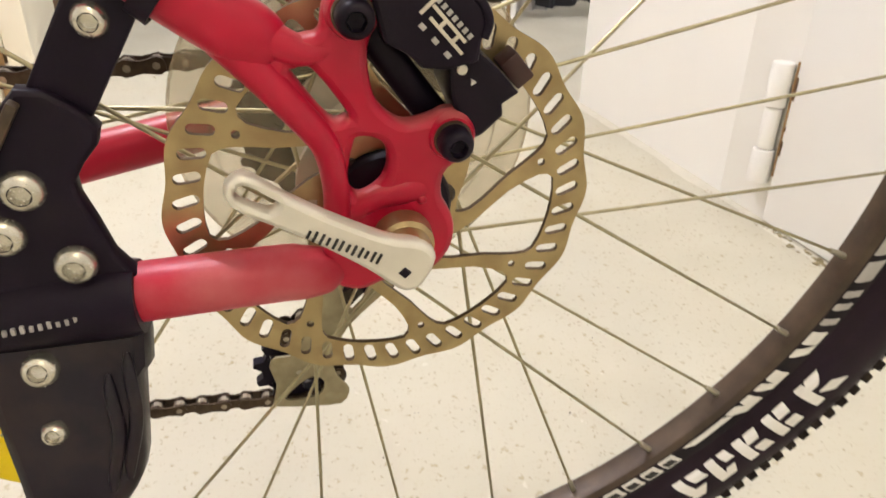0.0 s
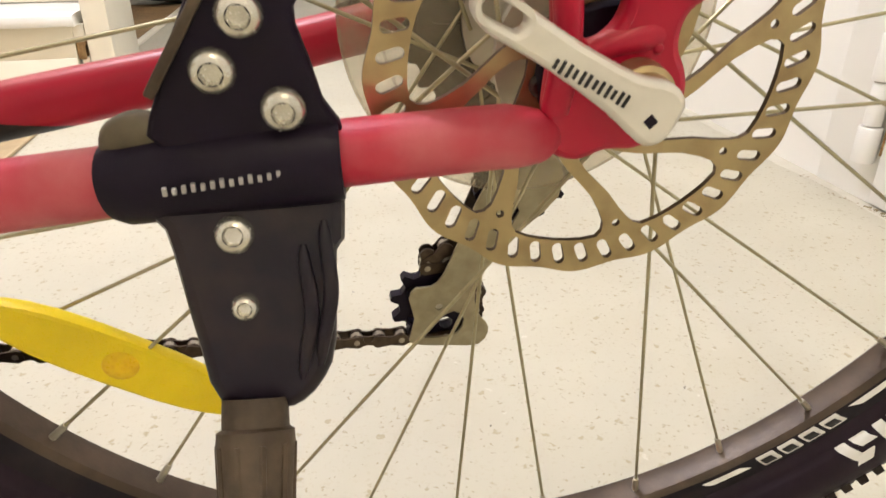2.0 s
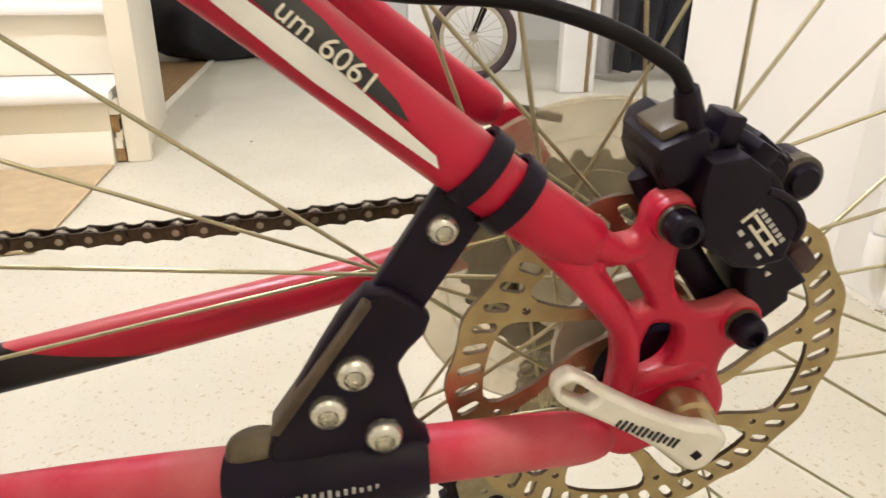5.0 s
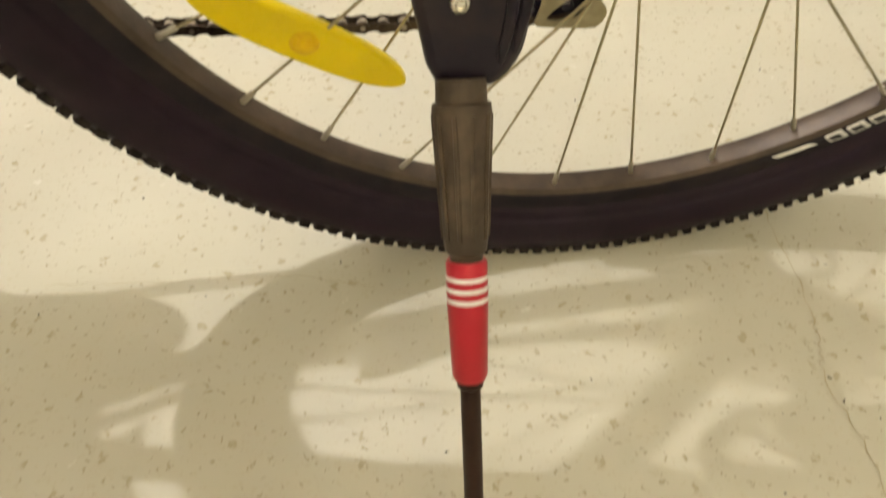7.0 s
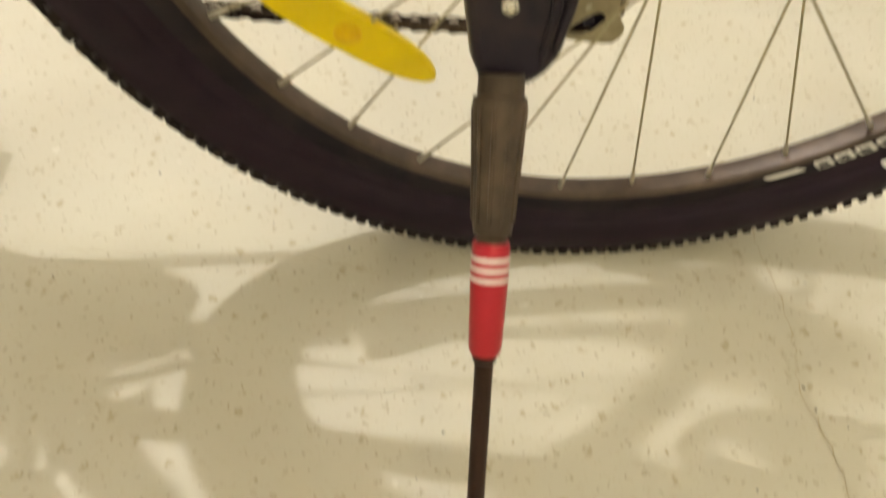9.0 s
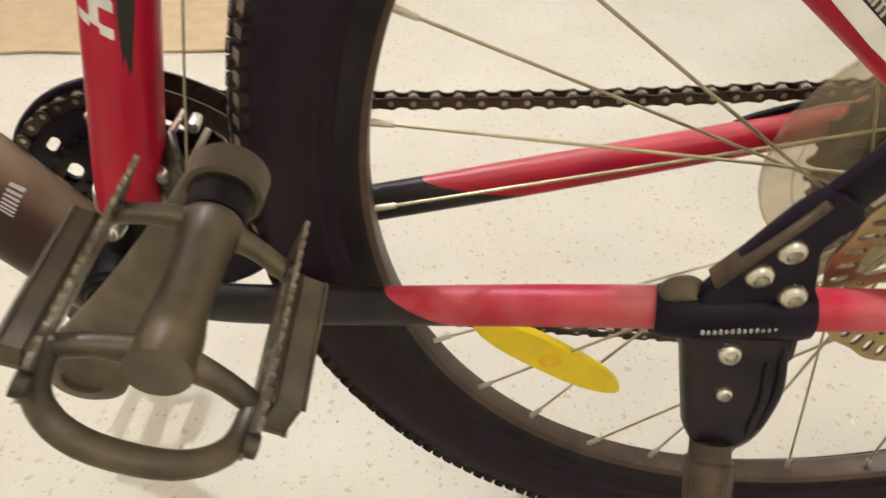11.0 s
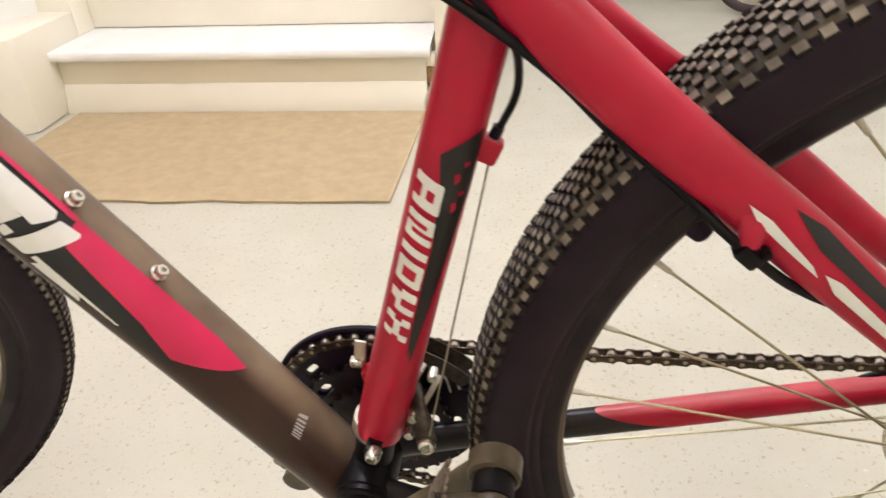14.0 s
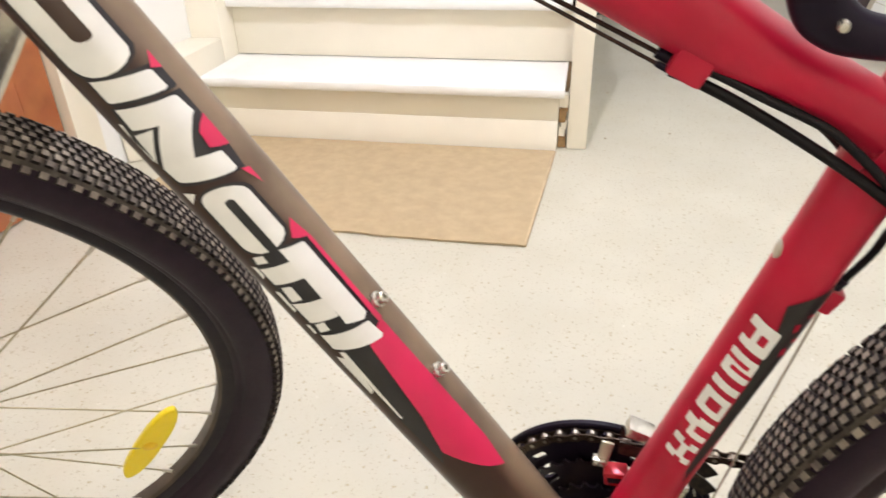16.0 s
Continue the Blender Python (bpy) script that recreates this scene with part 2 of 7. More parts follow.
CLEAR = clear_plastic("scuffed_clear_plastic")
MAT_BROWN = material("brown_fibre_mat", (0.47, 0.36, 0.21), 0.9, 0, 0.07, 26, 520, 0.5, (0.38, 0.28, 0.155), 0.3)


# ---- building helpers ----
def smooth_mesh(me, angle=40):
    for p in me.polygons:
        p.use_smooth = True
    me.set_sharp_from_angle(angle=radians(angle))


def part(name, bm, mat, parent=None, label="", angle=40, m=None):
    """Links a bmesh or mesh as one object under a thing or part."""
    if isinstance(bm, bmesh.types.BMesh):
        me = bpy.data.meshes.new(name)
        bmesh.ops.recalc_face_normals(bm, faces=bm.faces)
        bm.to_mesh(me)
        bm.free()
    else:
        me = bm
    if not me.materials:
        me.materials.append(mat)
    if angle:
        smooth_mesh(me, angle)
    ob = new(name, me)
    if parent:
        ob.parent = parent
    if m is not None:
        ob.matrix_basis = m
    if label:
        tagged(ob, label)
    return ob


def again(name, ob, parent, m):
    """Another object on the same mesh."""
    o = new(name, ob.data)
    o.parent = parent
    o.matrix_basis = m
    return o


def curve_points(rows, steps):
    """Catmull-Rom through rows of any width."""
    rows = [np.array(r, float) for r in rows]
    ext = [2 * rows[0] - rows[1]] + rows + [2 * rows[-1] - rows[-2]]
    out = []
    for i in range(1, len(ext) - 2):
        a, b, c, d = ext[i - 1:i + 3]
        for k in range(steps):
            t = k / steps
            out.append(0.5 * (2 * b + (c - a) * t + (2 * a - 5 * b + 4 * c - d) * t * t + (3 * b - a - 3 * c + d) * t ** 3))
    out.append(rows[-1])
    return out


def sweep(rows, steps=6, seg=20, bm=None, up=(0, 1, 0)):
    """A tube along rows of x, y, z, radius in the bike's plane, radius across it."""
    pts = curve_points(rows, steps) if steps > 1 else [np.array(r, float) for r in rows]
    bm = bm or bmesh.new()
    rings = []
    for i, p in enumerate(pts):
        a, b = pts[max(i - 1, 0)], pts[min(i + 1, len(pts) - 1)]
        t = Vector(b[:3] - a[:3]).normalized()
        y = Vector(up)
        y = (y - t * y.dot(t)).normalized()
        u = y.cross(t)
        c = Vector(p[:3])
        rings.append([bm.verts.new(c + u * p[3] * math.cos(k * 2 * math.pi / seg) + y * p[4] * math.sin(k * 2 * math.pi / seg)) for k in range(seg)])
    for r, s in zip(rings, rings[1:]):
        for k in range(seg):
            bm.faces.new((r[k], r[(k + 1) % seg], s[(k + 1) % seg], s[k]))
    bm.faces.new(rings[0][::-1])
    bm.faces.new(rings[-1])
    return bm


def rod(a, b, r, r2=None, seg=12, bm=None):
    r2 = r if r2 is None else r2
    return sweep([(*a, r, r), (*b, r2, r2)], 1, seg, bm, (0.3, 0.9, 0.31))


def lathe(profile, seg=32, bm=None, m=Matrix(), closed=False):
    """Turns a profile of (radius, height) about z."""
    bm = bm or bmesh.new()
    rings = []
    for r, h in profile:
        if r < 1e-6:
            rings.append([bm.verts.new(m @ Vector((0, 0, h)))])
        else:
            rings.append([bm.verts.new(m @ Vector((r * math.cos(k * 2 * math.pi / seg), r * math.sin(k * 2 * math.pi / seg), h))) for k in range(seg)])
    pairs = list(zip(rings, rings[1:]))
    if closed:
        pairs.append((rings[-1], rings[0]))
    for a, b in pairs:
        for k in range(seg):
            j = (k + 1) % seg
            if len(a) == 1 and len(b) == 1:
                continue
            if len(a) == 1:
                bm.faces.new((a[0], b[k], b[j]))
            elif len(b) == 1:
                bm.faces.new((a[k], b[0], a[j]))
            else:
                bm.faces.new((a[k], b[k], b[j], a[j]))
    return bm


def aim(a, b):
    """The pose at a whose z points to b."""
    a, b = Vector(a), Vector(b)
    return Matrix.Translation(a) @ (b - a).to_track_quat("Z", "Y").to_matrix().to_4x4()


SIDE = Matrix(((1, 0, 0, 0), (0, 0, -1, 0), (0, 1, 0, 0), (0, 0, 0, 1)))   # x, z of the bike's plane; heights go towards its left side


def at_side(x, y, z):
    return Matrix.Translation((x, y, z)) @ SIDE


def plate(loops, thick, bevel=0.0, smooth=0):
    """A flat plate with holes: outlines in x, z of the bike's plane, centred on y = 0."""
    cu = bpy.data.curves.new("outline", "CURVE")
    cu.dimensions, cu.fill_mode = "2D", "BOTH"
    cu.extrude, cu.bevel_depth, cu.bevel_resolution = max(thick / 2 - bevel, 0.0001), bevel, 1
    if bevel:
        cu.offset = -bevel
    for loop in loops:
        pts = loop
        if smooth:
            closed = [(*p,) for p in loop]
            n = len(closed)
            pts = []
            for i in range(n):
                a, b, c, d = (np.array(closed[(i + j) % n], float) for j in (-1, 0, 1, 2))
                for k in range(smooth):
                    t = k / smooth
                    pts.append(0.5 * (2 * b + (c - a) * t + (2 * a - 5 * b + 4 * c - d) * t * t + (3 * b - a - 3 * c + d) * t ** 3))
        s = cu.splines.new("POLY")
        s.points.add(len(pts) - 1)
        s.use_cyclic_u = True
        for q, p in zip(s.points, pts):
            q.co = (p[0], p[1], 0, 1)
    ob = bpy.data.objects.new("outline", cu)
    me = bpy.data.meshes.new_from_object(ob)
    bpy.data.objects.remove(ob)
    bpy.data.curves.remove(cu)
    me.materials.clear()
    me.transform(SIDE)
    return me


def circle(x, z, r, n=24, turn=0.0):
    return [(x + r * math.cos(turn + k * 2 * math.pi / n), z + r * math.sin(turn + k * 2 * math.pi / n)) for k in range(n)]


def slot(x, z, length, width, angle, n=6):
    """A rounded slot round x, z."""
    out = []
    ca, sa = math.cos(angle), math.sin(angle)
    for side in (1, -1):
        for k in range(n + 1):
            b = -math.pi / 2 + math.pi * k / n
            px, pz = side * (length - width) / 2 + side * width / 2 * math.cos(b), side * width / 2 * math.sin(b)
            out.append((x + px * ca - pz * sa, z + px * sa + pz * ca))
    return out


def slab(a, b, bevel=0.0, bm=None, m=None):
    """A box between two corners with bevelled edges."""
    out = bmesh.new()
    bmesh.ops.create_cube(out, size=1)
    for v in out.verts:
        v.co = Vector([(a[i] + b[i]) / 2 + v.co[i] * (b[i] - a[i]) for i in range(3)])
    if bevel:
        bmesh.ops.bevel(out, geom=out.edges[:], offset=bevel, segments=2, affect="EDGES", profile=0.5)
    if m is not None:
        bmesh.ops.transform(out, verts=out.verts, matrix=m)
    if bm is None:
        return out
    me = bpy.data.meshes.new("joined")
    out.to_mesh(me)
    out.free()
    bm.from_mesh(me)
    bpy.data.meshes.remove(me)
    return bm


def thing(name, label, category, m=None, group="", kind=""):
    ob = new(name)
    ob.empty_display_size = 0.05
    if m is not None:
        ob.matrix_world = m
    return tagged(ob, label, category, group, kind)


def wrap(outline, a, b, ra, rb, lift=0.0005, side=-1):
    """A decal on a tube from a to b: outline in metres along the tube and across it, laid on the side given."""
    a, b = Vector(a), Vector(b)
    d = (b - a).normalized()
    y = Vector((0, 1, 0))
    y = (y - d * y.dot(d)).normalized()
    u = y.cross(d)
    bm = bmesh.new()
    bm.faces.new([bm.verts.new((s, w, 0)) for s, w in outline])
    bmesh.ops.triangulate(bm, faces=bm.faces[:])
    lo, hi = min(w for s, w in outline), max(w for s, w in outline)
    k = math.ceil(lo / 0.0025) * 0.0025
    while k < hi:
        bmesh.ops.bisect_plane(bm, geom=bm.verts[:] + bm.edges[:] + bm.faces[:], plane_co=(0, k, 0), plane_no=(0, 1, 0), dist=1e-6)
        k += 0.0025
    for v in bm.verts:
        s, w = v.co.x, max(-0.985 * ra, min(0.985 * ra, v.co.y))
        c = w / ra
        h = math.sqrt(1 - c * c)
        n = (u * c / ra + y * side * h / rb).normalized()
        v.co = a + d * s + u * w + y * side * rb * h + n * lift
    return bm


def leaning(s0, s1, w0, w1, shift, round_=0.2, n=4):
    """A rounded parallelogram: from s0 to s1 along, w0 to w1 across, the far side shifted along."""
    r = round_ * min(abs(s1 - s0), abs(w1 - w0))
    out = []
    for cs, cw, a0 in ((s1 - r, w1 - r, 0), (s0 + r, w1 - r, 90), (s0 + r, w0 + r, 180), (s1 - r, w0 + r, 270)):
        for k in range(n + 1):
            t = radians(a0 + 90 * k / n)
            s, w = cs + r * math.cos(t), cw + r * math.sin(t)
            out.append((s + shift * (w - w0) / (w1 - w0), w))
    return out


def bolt(name, parent, place, toward, r, length, mat, socket=True):
    """A domed socket-head bolt whose head looks along toward."""
    m = aim(place, Vector(place) + Vector(toward))
    bm = lathe([(0, -length), (r * 0.98, -length), (r, -0.0024), (r * 0.96, -0.0012), (r * 0.86, 0.0001), (r * 0.70, 0.0009), (r * 0.52, 0.0013)], 28, None, m)
    lathe([(r * 0.52, 0.0013), (r * 0.46, -0.0012), (0, -0.0016)], 6, bm, m)
    return part(name, bm, mat, parent, angle=35)


# ---- the room ----
def structure(name, bm, mat, label, category, angle=30):
    return tagged(part(name, bm, mat, None, "", angle), label, category, "", "structure")


X_LEFT, X_RIGHT, Y_END, CEIL = -1.86, 0.72, 1.315, 2.45
structure("floor", slab((-2.2, -2.6, -0.12), (2.4, 4.6, 0)), FLOOR, "cream sheet flooring with brown flecks", "floor", 0)
structure("ceiling", slab((-2.2, -2.6, CEIL), (2.4, 4.6, CEIL + 0.1)), CEILING, "plain white painted ceiling", "ceiling", 0)
structure("wall_south", slab((-2.2, -2.5, 0.001), (2.4, -2.4, CEIL - 0.001)), WALL, "plain cream wall behind the hall", "wall", 0)
structure("wall_north", slab((-2.2, 4.2, 0.001), (2.4, 4.3, CEIL - 0.001)), WALL, "cream wall at the far end", "wall", 0)
structure("wall_west", slab((X_LEFT - 0.14, 1.13, 0.001), (X_LEFT, 4.198, CEIL - 0.001)), WALL, "cream painted wall beside the stairs", "wall", 0)
structure("wall_west_front", slab((X_LEFT - 0.14, -2.398, 0.001), (X_LEFT, 0.14, CEIL - 0.001)), WALL, "cream painted wall in front of the wooden door", "wall", 0)
structure("wall_west_lintel", slab((X_LEFT - 0.14, 0.142, 2.06), (X_LEFT, 1.128, CEIL - 0.001)), WALL, "cream wall over the wooden door", "wall", 0)
structure("wall_east", slab((X_RIGHT, -2.398, 0.001), (X_RIGHT + 0.12, Y_END, CEIL - 0.001)), WALL, "white painted wall with a flush door", "wall", 0)
structure("wall_recess", slab((2.1, Y_END + 0.002, 0.001), (2.2, 4.198, CEIL - 0.001)), WALL, "cream wall at the side of the recess", "wall", 0)
structure("wall_recess_front", slab((X_RIGHT + 0.122, 1.2, 0.001), (2.2, Y_END, CEIL - 0.001)), WALL, "cream wall closing the recess", "wall", 0)
# far partition with an opening beside it
structure("wall_partition", slab((0.25, 2.98, 0.001), (0.78, 3.06, CEIL - 0.001), 0.004), WALL, "cream partition behind the small wheel", "wall", 0)


def door_leaf():
    """Flush white door leaf on the right wall, with its frame seam and two-knuckle hinge."""
    d = thing("door_1", "flush white painted door with a barrel hinge, closed", "door", kind="structure")
    x = X_RIGHT
    part("door_leaf", slab((x - 0.010, -0.22, 0.0045), (x - 0.0005, 0.5752, 2.04), 0.002), DOOR_WHITE, d)
    part("door_frame", slab((x - 0.0042, 0.5782, 0.0015), (x - 0.0005, 0.70, 2.10), 0.0012), WALL, d)
    # painted barrel hinge in three knuckles
    hinge = None
    for z0, z1, r in ((0.184, 0.250, 0.0165), (0.119, 0.1825, 0.0128), (0.064, 0.1175, 0.0166)):
        bm = lathe([(0, 0), (r * 0.94, 0.0004), (r, 0.0025), (r, z1 - z0 - 0.0025), (r * 0.94, z1 - z0 - 0.0004), (0, z1 - z0)], 24, None, Matrix.Translation((x - 0.020, 0.5955, z0)))
        if hinge is None:
            hinge = part("hinge", bm, DOOR_WHITE, d, "white painted barrel hinge")
        else:
            part("knuckle", bm, DOOR_WHITE, hinge)
    # strip laid on the leaf; its dark colour draws the gap's shade
    part("hinge_gap", slab((x - 0.0118, 0.5735, 0.078), (x - 0.0095, 0.5768, 0.254), 0.0004), RAW_WOOD, hinge, "dark strip drawn for the shaded gap beside the barrel")
    # dark patches where the gap strip runs wider
    for z0, z1, y0 in ((0.198, 0.232, 0.5695), (0.112, 0.136, 0.5700), (0.150, 0.158, 0.5715)):
        part("chip_gap", slab((x - 0.0114, y0, z0), (x - 0.0092, 0.5760, z1), 0.0006), GAP_BROWN, hinge, "dark patch widening the gap strip")
    # wall paint lapped over the floor with a ragged edge
    lap = bmesh.new()
    prev = None
    for i in range(121):
        y = 0.30 + 1.02 * i / 120
        w = 0.012 + 0.012 * max(-0.8, noise.noise((y * 7, 4, 0))) + 0.003 * noise.noise((y * 40, 7, 0))
        pair = [lap.verts.new((x - 0.0005, y, 0.0012)), lap.verts.new((x - 0.012 - max(0.002, w), y, 0.0008))]
        if prev:
            lap.faces.new((prev[0], prev[1], pair[1], pair[0]))
        prev = pair
    part("paint_lap", lap, material("thin_paint_on_floor", (0.66, 0.63, 0.53), 0.5, 0, 0.05, 20, 200, 0.05, (0.60, 0.565, 0.45), 0.6), d, "white paint lapped onto the floor, ragged", 0)
    grit = bmesh.new()
    rng = random.Random(5)
    for _ in range(70):
        y, s = rng.uniform(0.28, 0.72), rng.uniform(0.0005, 0.0016)
        c = (x - 0.014 - abs(rng.gauss(0, 0.008)), y, s * 0.3)
        slab((c[0] - s, c[1] - s, 0.0002), (c[0] + s, c[1] + s * rng.uniform(0.6, 1.6), s * 0.8), 0, grit, Matrix.Translation(c) @ pose(0, 0, 0, 0, 0, rng.uniform(0, 90)) @ Matrix.Translation([-q for q in c]))
    for cx, cy, s in ((-0.553, 2.125, 0.0045), (-0.529, 1.679, 0.004), (-0.343, 1.756, 0.004), (-0.647, 0.656, 0.0022), (-0.985, 0.484, 0.002), (-0.60, 1.02, 0.0018), (-0.42, 0.86, 0.0016), (-0.20, 0.55, 0.0015), (0.05, 0.40, 0.0014)):
        slab((cx - s, cy - s * 0.7, 0.0002), (cx + s, cy + s * 0.7, s * 0.6), 0, grit)
    # larger crumbs where the covering has broken away under the door
    crumbs = bmesh.new()
    for _ in range(90):
        y, s = rng.choice((0.36, 0.44, 0.50, 0.55)) + rng.gauss(0, 0.022), rng.uniform(0.0010, 0.0034)
        c = (x - 0.010 - abs(rng.gauss(0, 0.007)), y, 0)
        slab((c[0] - s, c[1] - s, 0.0002), (c[0] + s * rng.uniform(0.5, 1.3), c[1] + s * rng.uniform(0.5, 1.6), s * 0.5), 0, crumbs, Matrix.Translation(c) @ pose(0, 0, 0, 0, 0, rng.uniform(0, 90)) @ Matrix.Translation([-q for q in c]))
    tagged(part("floor_crumbs", crumbs, material("olive_brown_crumbs", (0.30, 0.245, 0.125), 0.9, 0, 0.4, 120, 500, 0.2, (0.10, 0.075, 0.03), 0.6), None, "", 0), "olive-brown crumbs of broken floor covering under the door", "crumbs", "", "stuff")
    tagged(part("floor_grit", grit, material("grey_brown_grit", (0.48, 0.41, 0.29), 0.9), None, "", 0), "crumbs of brown grit along the wall's foot", "grit", "", "stuff")


door_leaf()


def wooden_door():
    d = thing("door_2", "orange-brown varnished wooden door, closed, in a white frame", "door", kind="structure")
    x = X_LEFT
    part("door_leaf", slab((x - 0.055, 0.225, 0.006), (x - 0.012, 1.035, 2.0), 0.003), DOOR_WOOD, d)
    for y0, y1 in ((0.33, 0.59), (0.67, 0.93)):
        for z0, z1 in ((0.18, 0.86), (1.0, 1.86)):
            part("panel", slab((x - 0.014, y0, z0), (x - 0.006, y1, z1), 0.006), DOOR_WOOD, d)
    for y0, y1 in ((1.04, 1.129), (0.141, 0.222)):
        part("door_frame", slab((x - 0.12, y0, 0.003), (x + 0.018, y1, 2.055), 0.004), WHITE_PAINT, d, "white painted door frame")
    part("door_head", slab((x - 0.12, 0.224, 2.004), (x + 0.016, 1.038, 2.057), 0.004), WHITE_PAINT, d)
    part("door_handle", lathe([(0, 0), (0.022, 0.002), (0.008, 0.02), (0.024, 0.045), (0, 0.055)], 20, None, Matrix.Translation((x - 0.012, 0.30, 1.0)) @ pose(0, 0, 0, 0, 90, 0)), BOLT_STEEL, d)


wooden_door()


def stairs():
    """White painted stairs with nosings, risers with a proud lower board, a chipped end post and side boards."""
    x0, x1, y0 = -1.745, -0.640, 1.575
    turn = Matrix.Translation((-0.634, 1.58, 0)) @ Matrix.Rotation(radians(4.4), 4, "Z")
    back = Matrix.Translation((0.634, -1.58, 0))
    s = thing("stairs", "white painted wooden stairs with chipped nosings and a square end post", "stairs", turn, kind="structure")
    rise, go = 0.186, 0.245

    def piece(name, bm, mat, label="", angle=30):
        return part(name, bm, mat, s, label, angle, back)

    for k in range(6):
        z, y = rise * (k + 1), y0 + go * k
        bm = bmesh.new()
        n = 60
        rows = []
        for i in range(n + 1):
            x = x0 + (x1 - 0.008 - x0) * i / n
            chip_gap = max(0, noise.noise((x * 7.0, k * 3.1, 0)) - 0.24) * 0.020 + max(0, noise.noise((x * 31.0, k * 5.7, 2)) - 0.35) * 0.008
            rows.append([bm.verts.new(v) for v in ((x, y + go + 0.012, z - 0.026), (x, y - 0.0335 + chip_gap, z - 0.026), (x, y - 0.035 + chip_gap, z - 0.0245), (x, y - 0.035 + chip_gap * 1.4, z - 0.0025 - chip_gap * 0.5), (x, y - 0.0325 + chip_gap * 1.6, z), (x, y + go + 0.012, z))])
        for a, b in zip(rows, rows[1:]):
            for j in range(6):
                bm.faces.new((a[j], a[(j + 1) % 6], b[(j + 1) % 6], b[j]))
        bm.faces.new(rows[0])
        bm.faces.new(rows[-1][::-1])
        piece("tread", bm, TREAD_PAINT, "", 50)
        base = z - rise + (0.0 if k == 0 else 0.001)
        piece("riser", slab((x0, y, base + 0.002), (x1 - (0.022 if k == 0 else -0.005), y + 0.018, z - 0.027), 0.001), WHITE_PAINT)
        if k == 0:
            # the lower board leans out to the floor and catches the light
            bm = slab((x0 + 0.001, y - 0.004, 0.0012), (x1 - 0.023, y - 0.0005, 0.083), 0.0012)
            for v in bm.verts:
                v.co.y -= 0.022 * max(0, (0.083 - v.co.z) / 0.083) * (1 if v.co.y < y - 0.002 else 0)
            piece("riser_board", bm, WHITE_PAINT, "leaning lower board of the first riser")
    # the end post, a little split open beside the step
    piece("end_post", slab((-0.634, 1.572, 0.001), (-0.578, 1.606, 1.02), 0.0025), WHITE_PAINT)
    piece("side_board", slab((-0.634, 1.608, 0.001), (-0.600, 2.10, 1.0), 0.002), WHITE_PAINT)
    rng = random.Random(9)
    for z0, z1, xa, xb, out, bare in ((0.004, 0.036, -0.660, -0.638, 0.004, True), (0.032, 0.064, -0.660, -0.642, 0.001, False), (0.060, 0.084, -0.654, -0.637, 0.003, False), (0.080, 0.120, -0.661, -0.641, 0.005, True), (0.112, 0.130, -0.652, -0.637, 0.001, True), (0.126, 0.158, -0.662, -0.636, 0.004, False)):
        bm = slab((xa, 1.580 - out, z0), (xb, 1.604, z1), 0.0016)
        for v in bm.verts:
            v.co += Vector((rng.uniform(-1, 1) * 0.0016, rng.uniform(-1, 1) * 0.002, rng.uniform(-1, 1) * 0.003))
            v.co.z = max(v.co.z, 0.002)
        piece("torn_edge", bm, RAW_WOOD if bare else WHITE_PAINT, "bare brown splintered wood beside the post" if bare else "")
    # the boxed string on the wall side rises in steps
    w = X_LEFT - 0.02
    bm = slab((w, 1.30, 0.002), (x0 - 0.001, 1.725, 0.262), 0.006)
    for v in bm.verts:
        if v.co.y < 1.5 and v.co.x > -1.8:
            v.co.y += 0.10
    piece("lower_string", bm, WHITE_PAINT)
    for k in range(4):
        piece("upper_string", slab((w, 1.727 + 0.245 * k, 0.002), (x0 - 0.001, 1.727 + 0.245 * (k + 1) - 0.002, 0.50 + 0.186 * k), 0.005), WHITE_PAINT)
    return s


stairs()


def door_mat():
    """A thin brown mat in front of the stairs with a curling front edge."""
    bm = bmesh.new()
    nx, ny = 56, 22
    top = []
    for i in range(nx + 1):
        row = []
        for j in range(ny + 1):
            u, v = i / nx, j / ny
            x, y = -1.70 + 1.035 * u, 0.973 + 0.586 * v
            edge = (1 - v) ** 8
            y += (x + 0.665) * 0.073 + 0.002
            x += 0.008 * (1 - v)
            y -= 0.022 * v
            x += 0.004 * noise.noise((v * 5, u * 2, 1)) * (1 if 0 < i < nx else 1.6)
            y += edge * (0.012 * noise.noise((u * 9, 0, 3)) + 0.005 * noise.noise((u * 40, 0, 5)))
            z = 0.0062 + 0.0016 * noise.noise((x * 6, y * 6, 0)) + edge * max(0, 0.008 * noise.noise((u * 7, 2, 2)))
            row.append(bm.verts.new((x, y, z)))
        top.append(row)
    for i in range(nx):
        for j in range(ny):
            bm.faces.new((top[i][j], top[i + 1][j], top[i + 1][j + 1], top[i][j + 1]))
    low = bmesh.ops.extrude_face_region(bm, geom=bm.faces[:])
    for g in low["geom"]:
        if isinstance(g, bmesh.types.BMVert):
            g.co.z = max(g.co.z - 0.0048, 0.0006)
    mat = part("door_mat", bm, MAT_BROWN, None, "", 50)
    tagged(mat, "thin brown fibre mat lying before the white stairs", "mat")
    part("binding", slab((-0.6575, 0.977, 0.001), (-0.6505, 1.535, 0.0075), 0.002, None, Matrix.Translation((-0.655, 0.977, 0)) @ Matrix.Rotation(radians(0.8), 4, "Z") @ Matrix.Translation((0.655, -0.977, 0))), material("pale_mat_binding", (0.52, 0.40, 0.24), 0.9), mat, "pale binding along the mat's edge")
    return mat


door_mat()


